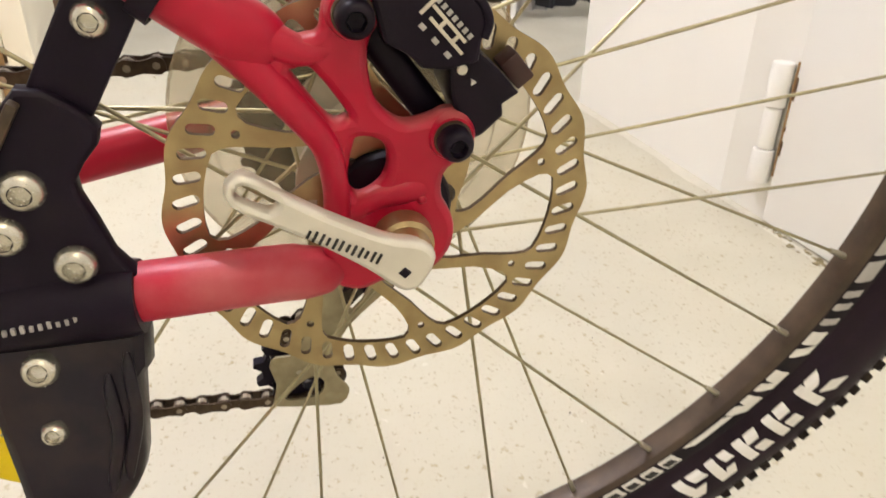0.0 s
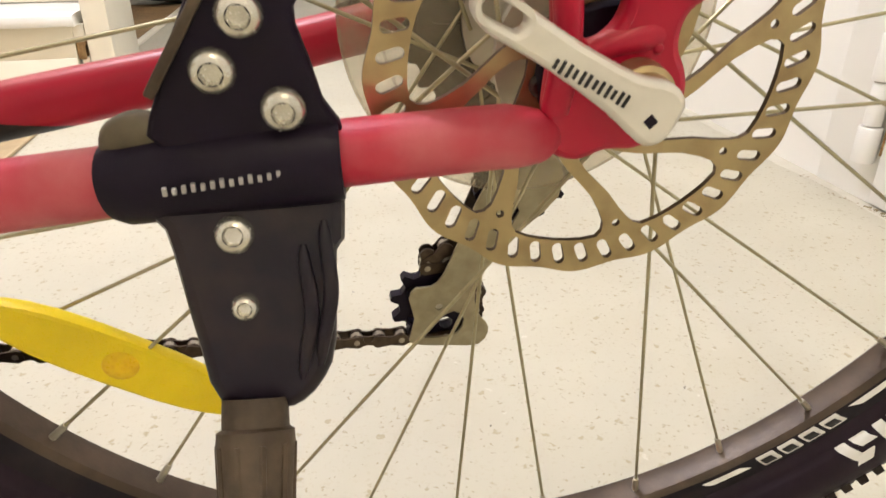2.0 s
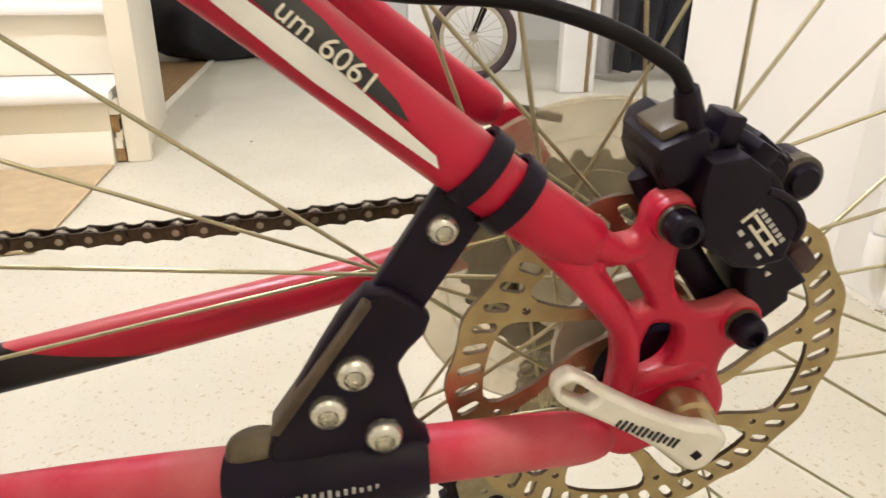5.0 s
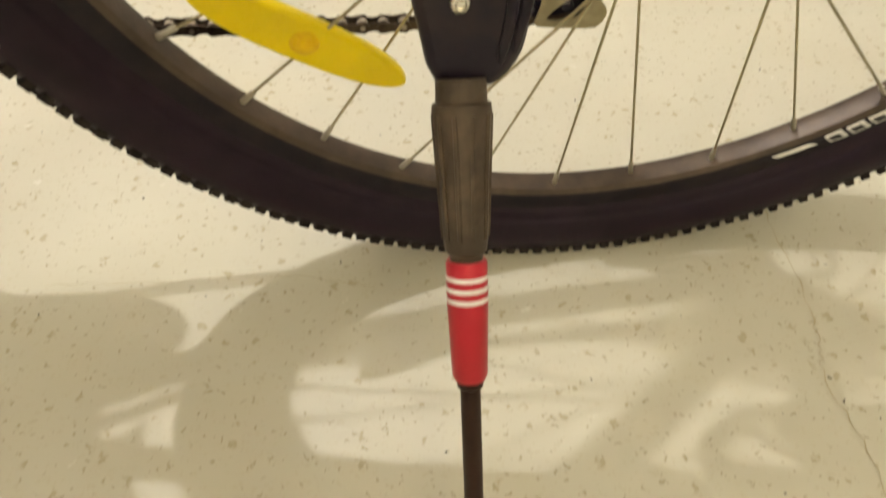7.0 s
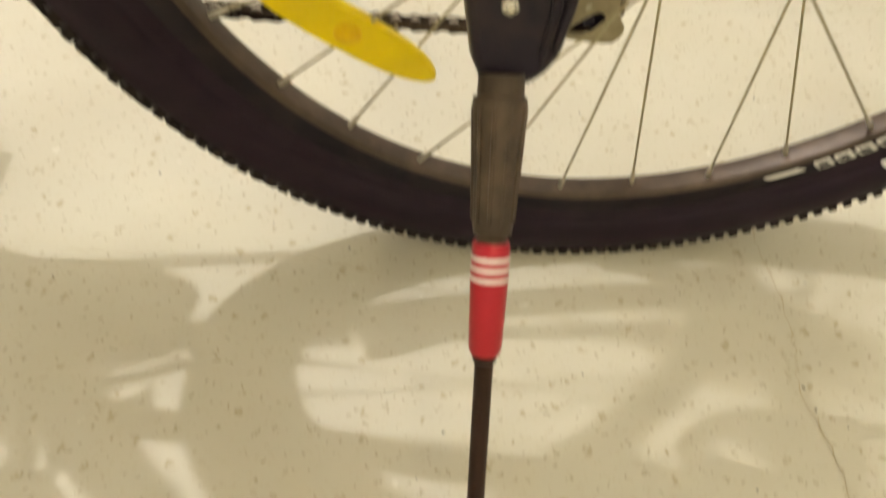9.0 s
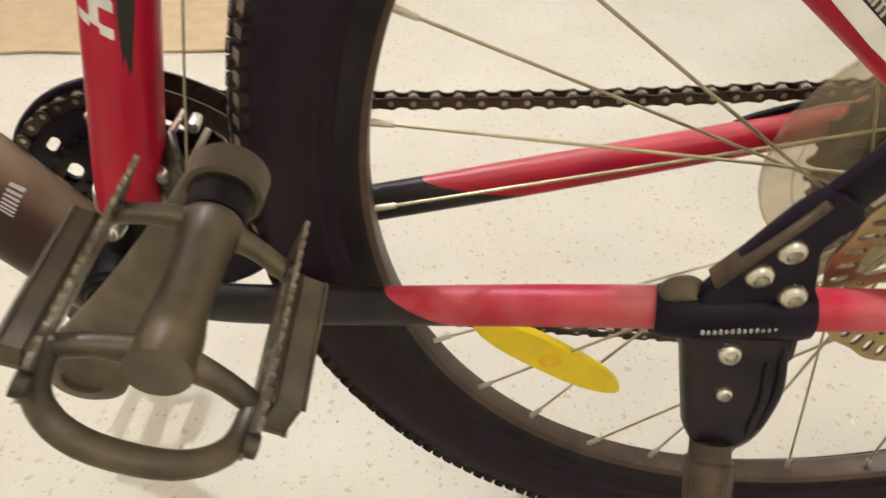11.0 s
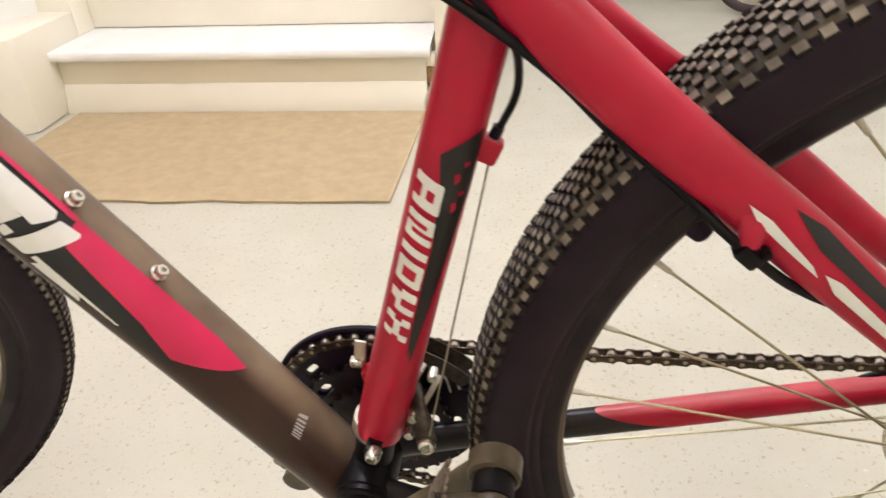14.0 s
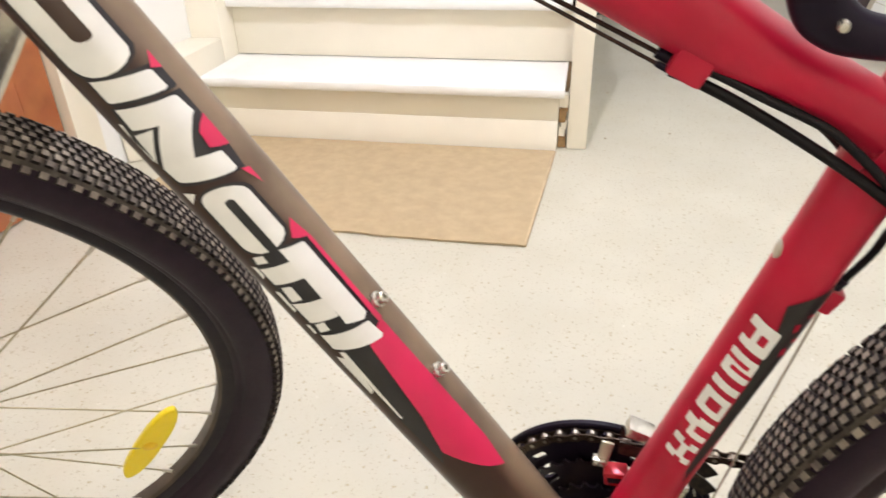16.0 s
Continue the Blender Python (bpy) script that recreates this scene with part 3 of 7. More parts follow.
def far_things():
    # brown boarding beside the stairs and its white edge strip
    structure("floor_board", slab((-1.30, 2.10, 0.0008), (-0.690, 3.40, 0.0045), 0.001), RAW_WOOD, "brown boarding under the stairs", "floor board")
    structure("threshold", slab((-0.688, 2.085, 0.001), (-0.664, 3.40, 0.012), 0.003), WHITE_PAINT, "narrow white painted floor batten", "trim")
    # black bag
    b = thing("bag", "large black cloth bag slumped on the floor", "bag", Matrix.Translation((-0.60, 3.62, 0.0)) @ pose(0, 0, 0, 0, 0, 42))
    bm = bmesh.new()
    bmesh.ops.create_icosphere(bm, subdivisions=4, radius=1)
    for v in bm.verts:
        c = v.co.copy()
        n = noise.noise(c * 1.7) * 0.10 + noise.noise(c * 5) * 0.03
        f = 1 + n
        s = lambda q: math.copysign(abs(q) ** 0.72, q)
        v.co = Vector((s(c.x) * 0.42 * f, s(c.y) * 0.24 * f, max(0.004, 0.19 + s(c.z) * 0.20 * f)))
    part("body", bm, BAG, b, "", 60)
    part("handle", sweep([(-0.16, -0.12, 0.30, 0.012, 0.006), (-0.13, -0.23, 0.30, 0.012, 0.006), (0.0, -0.27, 0.24, 0.012, 0.006), (0.13, -0.23, 0.30, 0.012, 0.006), (0.16, -0.12, 0.30, 0.012, 0.006)], 6, 10), BLACK_PLASTIC, b)
    # door post with its stop
    j = thing("door_3", "white door post with a brown stop strip", "door frame", kind="structure")
    part("post", slab((0.785, 2.40, 0.001), (0.885, 2.46, 2.2), 0.004), DOOR_WHITE, j)
    part("stop", slab((0.888, 2.415, 0.001), (0.905, 2.452, 2.2), 0.002), material("brown_door_stop", (0.36, 0.24, 0.12), 0.6), j)
    part("lining", slab((0.907, 2.405, 0.001), (0.925, 2.455, 2.2), 0.002), DOOR_WHITE, j)
    # hanging white sheet and black coat in the recess
    for name, label, cat, mat, x0, x1, y, z0, seed, fold in (("white_sheet", "white cloth hanging down to the floor in the recess", "cloth", WHITE_CLOTH, 0.94, 1.20, 2.76, 0.012, 1, 0.014), ("black_coat", "black coat hanging low in the recess", "coat", BAG, 1.10, 1.52, 2.62, 0.03, 2, 0.03)):
        bm = bmesh.new()
        nx, nz = 30, 24
        rows = []
        for i in range(nx + 1):
            u = i / nx
            x = x0 + (x1 - x0) * u
            hem = z0 + (0.05 * noise.noise((u * 3, seed, 0)) + 0.02) * (1 if seed == 2 else 0.1)
            rows.append([bm.verts.new((x + 0.02 * noise.noise((k * 0.2, u, seed)), y + fold * math.sin(u * 24 + seed) + 0.03 * noise.noise((u * 4, k * 0.15, seed)), max(0.004, hem) + (1.25 - hem) * k / nz)) for k in range(nz + 1)])
        for a, c in zip(rows, rows[1:]):
            for k in range(nz):
                bm.faces.new((a[k], c[k], c[k + 1], a[k + 1]))
        ext = bmesh.ops.extrude_face_region(bm, geom=bm.faces[:])
        for g in ext["geom"]:
            if isinstance(g, bmesh.types.BMVert):
                g.co.y += 0.012
        tagged(part(name, bm, mat, None, "", 60), label, cat)


far_things()


def floor_cracks():
    """Hairline cracks and drag marks in the floor covering."""
    rng = random.Random(11)
    mark = material("dark_crack_line", (0.44, 0.37, 0.23), 0.8)
    for rows, w in ((((0.156, 0.060), (0.152, 0.024), (0.150, -0.040), (0.142, -0.091), (0.133, -0.123), (0.137, -0.180), (0.128, -0.240)), 0.0011), (((-0.425, 0.032), (-0.336, 0.024), (-0.239, 0.016), (-0.173, -0.002)), 0.0005)):
        pts = curve_points(rows, 9)
        bm = bmesh.new()
        prev = None
        for i, p in enumerate(pts):
            a, b = pts[max(0, i - 1)], pts[min(len(pts) - 1, i + 1)]
            t = Vector((b[0] - a[0], b[1] - a[1], 0)).normalized()
            q = Vector((-t.y, t.x, 0))
            c = Vector((p[0], p[1], 0.0006)) + q * rng.uniform(-0.0016, 0.0016)
            h_ = w * rng.uniform(0.25, 1.0) * 0.5
            pair = [bm.verts.new(c - q * h_), bm.verts.new(c + q * h_)]
            if prev:
                bm.faces.new((prev[0], prev[1], pair[1], pair[0]))
            prev = pair
        tagged(part("floor_crack", bm, mark, None, "", 0), "hairline crack in the cream floor", "crack", "", "stuff")


floor_cracks()


# ---- wheels ----
R_RIM_IN, R_RIM_OUT, R_TYRE = 0.2995, 0.3150, 0.3622
SIDEWALL = [(0.3135, 0.0105), (0.3175, 0.0152), (0.3208, 0.0182), (0.3225, 0.0186), (0.3234, 0.0210), (0.3250, 0.0222), (0.3310, 0.0255), (0.3400, 0.0274), (0.3485, 0.0266), (0.3560, 0.0240), (0.3604, 0.0180), (R_TYRE, 0.0080)]


def wheel_y(r):
    """How far the sidewall stands out at a radius."""
    return float(np.interp(r, [p[0] for p in SIDEWALL], [p[1] for p in SIDEWALL]))


AXLE = SIDE    # turns a lathe about the wheel's axle; heights go to the bike's left


def tyre_mesh():
    prof = [(r, h) for r, h in SIDEWALL] + [(r, -h) for r, h in reversed(SIDEWALL)]
    return lathe(prof + [(0.3120, -0.009), (0.3120, 0.009)], 180, None, AXLE, True)


def tread_mesh():
    """Rows of tapered knobs round the tyre, staggered across."""
    verts, faces = [], []
    rows = []
    for y, wy, wt, r, shift, tilt, count in ((0.0246, 0.0028, 0.0034, 0.3543, 0.0, 46, 204), (0.0186, 0.0026, 0.0029, 0.3598, 0.5, 24, 272), (0.0124, 0.0026, 0.0029, 0.3615, 0.0, 11, 272), (0.0062, 0.0026, 0.0029, 0.3622, 0.5, 4, 272)):
        rows += [(-y, wy, wt, r, shift, tilt, count), (y, wy, wt, r, shift, -tilt, count)]
    rows.append((0.0, 0.0026, 0.0029, 0.3624, 0.0, 0, 272))
    rng = random.Random(7)
    for y, wy, wt, r, shift, tilt, count in rows:
        for k in range(count):
            a = 2 * math.pi * (k + shift) / count
            out = Vector((math.cos(a), 0, math.sin(a)))
            tan = Vector((-math.sin(a), 0, math.cos(a)))
            nrm = (out * math.cos(radians(tilt)) + Vector((0, -1, 0)) * math.sin(radians(tilt))).normalized()
            acr = nrm.cross(tan)
            c = out * r + Vector((0, y, 0)) - nrm * 0.0012
            high = 0.0040 * rng.uniform(0.9, 1.05)
            base = len(verts)
            ww = wy * rng.uniform(0.92, 1.05)
            for f, hh in ((1.0, 0.0), (0.80, high * (1.25 if count < 250 else 1.0))):
                for sx, sy in ((-1, -1), (1, -1), (1, 1), (-1, 1)):
                    verts.append(c + tan * sx * wt * f + acr * sy * ww * f + nrm * hh)
            for q in ((4, 5, 6, 7), (0, 1, 5, 4), (1, 2, 6, 5), (2, 3, 7, 6), (3, 0, 4, 7)):
                faces.append([base + i for i in q])
    me = bpy.data.meshes.new("tread")
    me.from_pydata([tuple(v) for v in verts], [], faces)
    me.materials.append(KNOB)
    me.materials.append(KNOB_SIDE)
    # pale dusty tops, dark sides: shade is set face by face
    for p in me.polygons:
        p.material_index = 1 if p.index % 5 else 0
    return me


def spoke_rows(k, phase):
    """Ends of spoke k: nipple on the rim and hole in the flange."""
    a = radians(phase + 11.25 * k - (0.9 if 20 <= k <= 25 else 0))   # a few nipples sit off their even spacing
    left, turn = k % 2 == 0, -68 if k % 4 < 2 else 68
    b = a + radians(turn)
    y = -0.0335 if left else 0.0205
    rf = 0.0298 if left else 0.0300
    rim = Vector((R_RIM_IN * math.cos(a), -0.0015 if left else 0.0015, R_RIM_IN * math.sin(a)))
    hub = Vector((rf * math.cos(b), y + (0.002 if k % 4 in (0, 1) else -0.002), rf * math.sin(b)))
    return rim, hub


TYRE_MESH, TREAD_MESH, RIM_MESH, SPOKE_MESH, NIPPLE_MESH = None, None, None, None, None


def wheel(name, m, phase, rear):
    global TYRE_MESH, TREAD_MESH, RIM_MESH, SPOKE_MESH, NIPPLE_MESH
    hub = lathe([(0.0, 0.062), (0.0075, 0.062), (0.0075, 0.052), (0.021, 0.0515), (0.021, 0.044), (0.016, 0.042), (0.016, 0.038), (0.0330, 0.0362), (0.0330, 0.0325), (0.017, 0.030), (0.0135, 0.02), (0.0135, -0.012), (0.017, -0.018), (0.0330, -0.0192), (0.0330, -0.0226), (0.013, -0.0245), (0.013, -0.056), (0.0, -0.056)], 32, None, AXLE)
    w = part(name, hub, ALLOY, BIKE, "wheel with black rim, thin steel spokes and knobbly tyre", 35, m)
    if TYRE_MESH is None:
        TYRE_MESH = part("tyre", tyre_mesh(), RUBBER, w, "black knobbly tyre", 60)
        TYRE_MESH.data.materials.append(TREAD_BED)
        for p in TYRE_MESH.data.polygons:
            if math.hypot(p.center.x, p.center.z) > 0.3572:
                p.material_index = 1
        TREAD_MESH = part("tread", tread_mesh(), KNOB, w, "dusty square tread knobs", 0)
        rim = lathe([(R_RIM_IN, 0.0045), (R_RIM_IN + 0.0006, 0.0075), (R_RIM_IN + 0.004, 0.0104), (0.3070, 0.0122), (R_RIM_OUT + 0.0010, 0.0130), (R_RIM_OUT + 0.0016, 0.0118), (R_RIM_OUT - 0.001, 0.0100), (0.306, 0.0095), (0.306, -0.0095), (R_RIM_OUT - 0.001, -0.0100), (R_RIM_OUT + 0.0016, -0.0118), (R_RIM_OUT + 0.0010, -0.0130), (0.3070, -0.0122), (R_RIM_IN + 0.004, -0.0104), (R_RIM_IN + 0.0006, -0.0075), (R_RIM_IN, -0.0045)], 160, None, AXLE, True)
        RIM_MESH = part("rim", rim, RIM_BLACK, w, "black alloy rim", 30)
        RIM_MESH.data.materials.append(RIM_INNER)
        for p in RIM_MESH.data.polygons:
            c = p.center
            if math.hypot(c.x, c.z) < R_RIM_IN + 0.0027:
                p.material_index = 1
        r0, h0 = spoke_rows(0, phase)
        length = (r0 - h0).length
        SPOKE_MESH = part("spoke", rod((0, 0, 0), (0, 0, length), 0.00092, 0.00092, 7), STEEL, w, "", 60, aim(r0, h0))
        NIPPLE_MESH = part("nipple", rod((0, 0, -0.002), (0, 0, 0.012), 0.0021, 0.0017, 8), ALLOY, w, "", 40, aim(r0, h0))
        first = 1
    else:
        for nm, src in (("tyre", TYRE_MESH), ("tread", TREAD_MESH), ("rim", RIM_MESH)):
            again(nm, src, w, Matrix())
        first = 0
    for k in range(first, 32):
        r0, h0 = spoke_rows(k, phase)
        again("spoke", SPOKE_MESH, w, aim(r0, h0))
        again("nipple", NIPPLE_MESH, w, aim(r0, h0))
    return w


def wheel_reflector(w, a, r, y, tilt, size):
    """Long boat-shaped yellow reflector clipped on the spokes."""
    pts = []
    for k in range(28):
        t = 2 * math.pi * k / 28
        pts.append((0.072 * size * math.copysign(abs(math.cos(t)) ** 0.72, math.cos(t)), 0.0160 * size * math.copysign(abs(math.sin(t)) ** 1.1, math.sin(t))))
    m = Matrix.Translation((r * math.cos(a), y, r * math.sin(a))) @ Matrix.Rotation(-tilt, 4, "Y")
    ref = part("reflector", plate([pts], 0.0075, 0.0022), REFLECTOR, w, "translucent yellow plastic wheel reflector", 40, m)
    part("clip", lathe([(0, 0.0052), (0.0048, 0.0050), (0.0078, 0.0040), (0.0085, 0.0028), (0.0085, 0)], 18, None, SIDE), AMBER, ref, "orange clip boss", 40)
    return ref


def sidewall_bar(w, a0, a1, r0, r1, mat, lean=0.0, side=-1, round_=0.25):
    """A raised printed bar on the tyre's side, angles in degrees."""
    bm = bmesh.new()
    outline = leaning(a0, a1, r0 * 100, r1 * 100, lean, round_)
    bm.faces.new([bm.verts.new((s, q / 100, 0)) for s, q in outline])
    bmesh.ops.triangulate(bm, faces=bm.faces[:])
    for k in range(1, 7):
        bmesh.ops.bisect_plane(bm, geom=bm.verts[:] + bm.edges[:] + bm.faces[:], plane_co=(0, r0 + (r1 - r0) * k / 7, 0), plane_no=(0, 1, 0), dist=1e-7)
    s = a0
    while s < a1 + 3:
        bmesh.ops.bisect_plane(bm, geom=bm.verts[:] + bm.edges[:] + bm.faces[:], plane_co=(s, 0, 0), plane_no=(1, 0, 0), dist=1e-7)
        s += 1.0
    for v in bm.verts:
        a, r = radians(v.co.x), v.co.y
        y = wheel_y(r) if r > 0.3175 else float(np.interp(r, (0.3035, 0.3070, 0.3160, 0.3175), (0.0104, 0.0122, 0.0131, 0.0152)))
        v.co = Vector((r * math.cos(a), side * (y + 0.0005), r * math.sin(a)))
    return part("printed_bar", bm, mat, w, "", 60)


# ---- the bicycle ----
LEAN, AXLE_Z = 6.006, 0.3595
BIKE = thing("bicycle", "red and black mountain bicycle leaning on its kickstand", "bicycle", pose(0, 0, AXLE_Z, LEAN, 0, 0))

REAR = wheel("rear_wheel", Matrix(), -96.25, True)
n = Vector((math.sin(-0.6131) * math.cos(0.2231), math.cos(-0.6131) * math.cos(0.2231), math.sin(0.2231)))
xr = Vector((0, 0, 1)).cross(n).normalized() * -1
FRONT = wheel("front_wheel", Matrix.Translation((-1.0677, -0.0749, -0.0056)) @ Matrix((xr, n, xr.cross(n))).transposed().to_4x4(), -101.84, False)
wheel_reflector(REAR, radians(-143.8), 0.2354, -0.008, radians(-35.5), 0.875)
wheel_reflector(FRONT, radians(-31.8), 0.2450, -0.006, radians(54.2), 0.90)

# prints on the tyre and rim: plain bars in the size and colour of the lettering
for a0, a1, l0, l1 in ((-33.8, -30.0, 0.4, 1.3), (-38.8, -35.4, 0.4, 0.2), (-43.2, -39.8, 0.4, 0.4), (-47.2, -44.2, 0.4, -0.5), (-51.8, -48.2, 1.6, -0.8)):
    sidewall_bar(REAR, a0, a0 + 1.25, 0.3215, 0.3372, WHITE_DECAL, l0, -1, 0.12)
    sidewall_bar(REAR, a0 + 1.75, a1, 0.3300, 0.3370, WHITE_DECAL, l1, -1, 0.12)
    sidewall_bar(REAR, a0 + 1.75, a1, 0.3215, 0.3270, WHITE_DECAL, -l1, -1, 0.12)
for a0, a1, r0, r1, lean, mt in ((-47.8, -41.6, 0.3045, 0.3080, 1.6, WHITE_DECAL), (-41.2, -39.4, 0.3040, 0.3130, 2.2, WHITE_DECAL), (-38.8, -37.2, 0.3040, 0.3130, 0.8, WHITE_DECAL), (-36.6, -35.2, 0.3040, 0.3130, 1.6, WHITE_DECAL), (-34.6, -32.8, 0.3040, 0.3130, 0.6, WHITE_DECAL), (-30.8, -29.4, 0.3040, 0.3130, 1.6, WHITE_DECAL), (-28.6, -26.6, 0.3040, 0.3130, 0.8, WHITE_DECAL), (-25.6, -24.6, 0.3040, 0.3130, 0.9, GREY_DECAL), (-23.4, -22.4, 0.3040, 0.3130, 0.9, GREY_DECAL), (-21.6, -20.6, 0.3040, 0.3130, 0.9, GREY_DECAL), (-19.4, -16.6, 0.3040, 0.3130, 0.9, GREY_DECAL), (-15.8, -12.8, 0.3040, 0.3130, 0.9, GREY_DECAL)):
    sidewall_bar(REAR, a0, a1, r0, r1, mt, lean, -1, 0.15)
for k in range(4):
    sidewall_bar(REAR, -59.6 + k * 2.7, -57.4 + k * 2.7, 0.3038, 0.3120, WHITE_DECAL, 0.7, -1, 0.15)
    sidewall_bar(REAR, -59.2 + k * 2.7, -57.8 + k * 2.7, 0.3055, 0.3103, BLACK_DECAL, 0.5, -1, 0.15).location.y = -0.0006
sidewall_bar(REAR, -66.5, -61.5, 0.3050, 0.3082, WHITE_DECAL, 1.2, -1, 0.5)


def brake_rotor():
    """Wavy 160 mm rotor with eight slanted arms and 48 slots."""
    outer = []
    for k in range(192):
        a = 2 * math.pi * k / 192
        r = 0.0789 + 0.0010 * math.cos(16 * a)
        outer.append((r * math.cos(a), r * math.sin(a)))
    loops = [outer, circle(0, 0, 0.0165, 40)]
    for k in range(48):
        a = radians(13.3 + 7.5 * k + 3.0)
        loops.append(slot(0.0713 * math.cos(a), 0.0713 * math.sin(a), 0.0096, 0.0041, a + radians(22), 5))
    # swept arms: radius, turn of the arm's middle line, half width
    arm_r = [0.0265, 0.0290, 0.0320, 0.0366, 0.0420, 0.0473, 0.0540, 0.0595, 0.0630, 0.0652]
    arm_a = [-40, -34.5, -29, -20, -11.5, -6, -2.4, -0.3, 0.4, 0.8]
    arm_w = [0.0075, 0.0056, 0.0044, 0.0037, 0.0034, 0.0034, 0.0038, 0.0047, 0.0064, 0.0092]
    for k in range(8):
        a = 13.3 + 45 * k
        loops.append(circle(0.0607 * math.cos(radians(a)), 0.0607 * math.sin(radians(a)), 0.0016, 10))
        win = []
        for r, t, w in zip(arm_r, arm_a, arm_w):
            win.append((r, a + t + math.degrees(w / r)))
        n0, n1 = a + arm_a[-1] + math.degrees(arm_w[-1] / 0.0652), a + 45 + arm_a[-1] - math.degrees(arm_w[-1] / 0.0652)
        for j in range(1, 6):
            win.append((0.0656, n0 + (n1 - n0) * j / 6))
        for r, t, w in reversed(list(zip(arm_r, arm_a, arm_w))):
            win.append((r, a + 45 + t - math.degrees(w / r)))
        loops.append([(r * math.cos(radians(q)), r * math.sin(radians(q))) for r, q in win])
    me = plate(loops, 0.0021)
    me.materials.append(ROTOR_STEEL)
    me.materials.append(ROTOR_EDGE)
    for p in me.polygons:
        p.material_index = 0 if abs(p.normal.y) > 0.7 else 1
    part("rotor_carrier", lathe([(0.0080, 0.0060), (0.0150, 0.0060), (0.0222, 0.0040), (0.0236, 0.0020), (0.0236, 0.0), (0.0080, 0.0)], 32, None, at_side(0, -0.0535, 0), True), BLACK_PLASTIC, REAR, "black rotor carrier", 35)
    r = part("brake_rotor", me, ROTOR_STEEL, REAR, "brass-toned steel disc brake rotor with slots", 25, Matrix.Translation((0, -0.0523, 0)))
    for k in range(6):
        a = radians(60 * k + 10)
        part("rotor_bolt", lathe([(0, 0.0026), (0.003, 0.0026), (0.0042, 0.0016), (0.0042, 0)], 14, None, at_side(0.0215 * math.cos(a), -0.0532, 0.0215 * math.sin(a))), DARK_STEEL, REAR)
    return r


brake_rotor()


def gear(teeth, r, thick, hole, depth=0.0045, holes=()):
    out = []
    for k in range(teeth):
        for f, q in ((0.0, r - depth), (0.22, r - depth * 0.9), (0.40, r), (0.60, r), (0.78, r - depth * 0.9)):
            a = 2 * math.pi * (k + f) / teeth
            out.append((q * math.cos(a), q * math.sin(a)))
    return plate([out, circle(0, 0, hole, 24), *holes], thick)


def cassette():
    for i, (t, r) in enumerate(((28, 0.0585), (24, 0.0505), (20, 0.043), (18, 0.038), (16, 0.034), (14, 0.030))):
        hl = [slot(r * 0.62 * math.cos(k * math.pi / 3), r * 0.62 * math.sin(k * math.pi / 3), r * 0.3, r * 0.16, k * math.pi / 3) for k in range(6)] if r > 0.036 else []
        part("cog", gear(t, r, 0.0019, 0.016, 0.004, hl), DARK_STEEL, REAR, "", 25, Matrix.Translation((0, 0.0325 + 0.0048 * i, 0)))
    ring = [circle(0, 0, 0.0845, 64), circle(0, 0, 0.030, 32)]
    part("spoke_protector", plate(ring, 0.0016), CLEAR, REAR, "scuffed clear plastic spoke protector disc", 25, Matrix.Translation((0, 0.0275, 0)))
    for r in (0.083, 0.066, 0.05):
        part("protector_ridge", lathe([(r, 0.0), (r + 0.0006, 0.0012), (r + 0.0013, 0)], 64, None, at_side(0, 0.0266, 0)), CLEAR, REAR)


cassette()

# frame tubes: rows of x, y, z and the two half widths
DT_A, DT_B, DT_R = Vector((-0.4651, 0, -0.0697)), Vector((-0.7585, 0, 0.3647)), (0.0243, 0.0300)
ST_A, ST_B, ST_R = Vector((-0.4330, 0, -0.0300)), Vector((-0.3525, 0, 0.2800)), (0.0164, 0.0164)


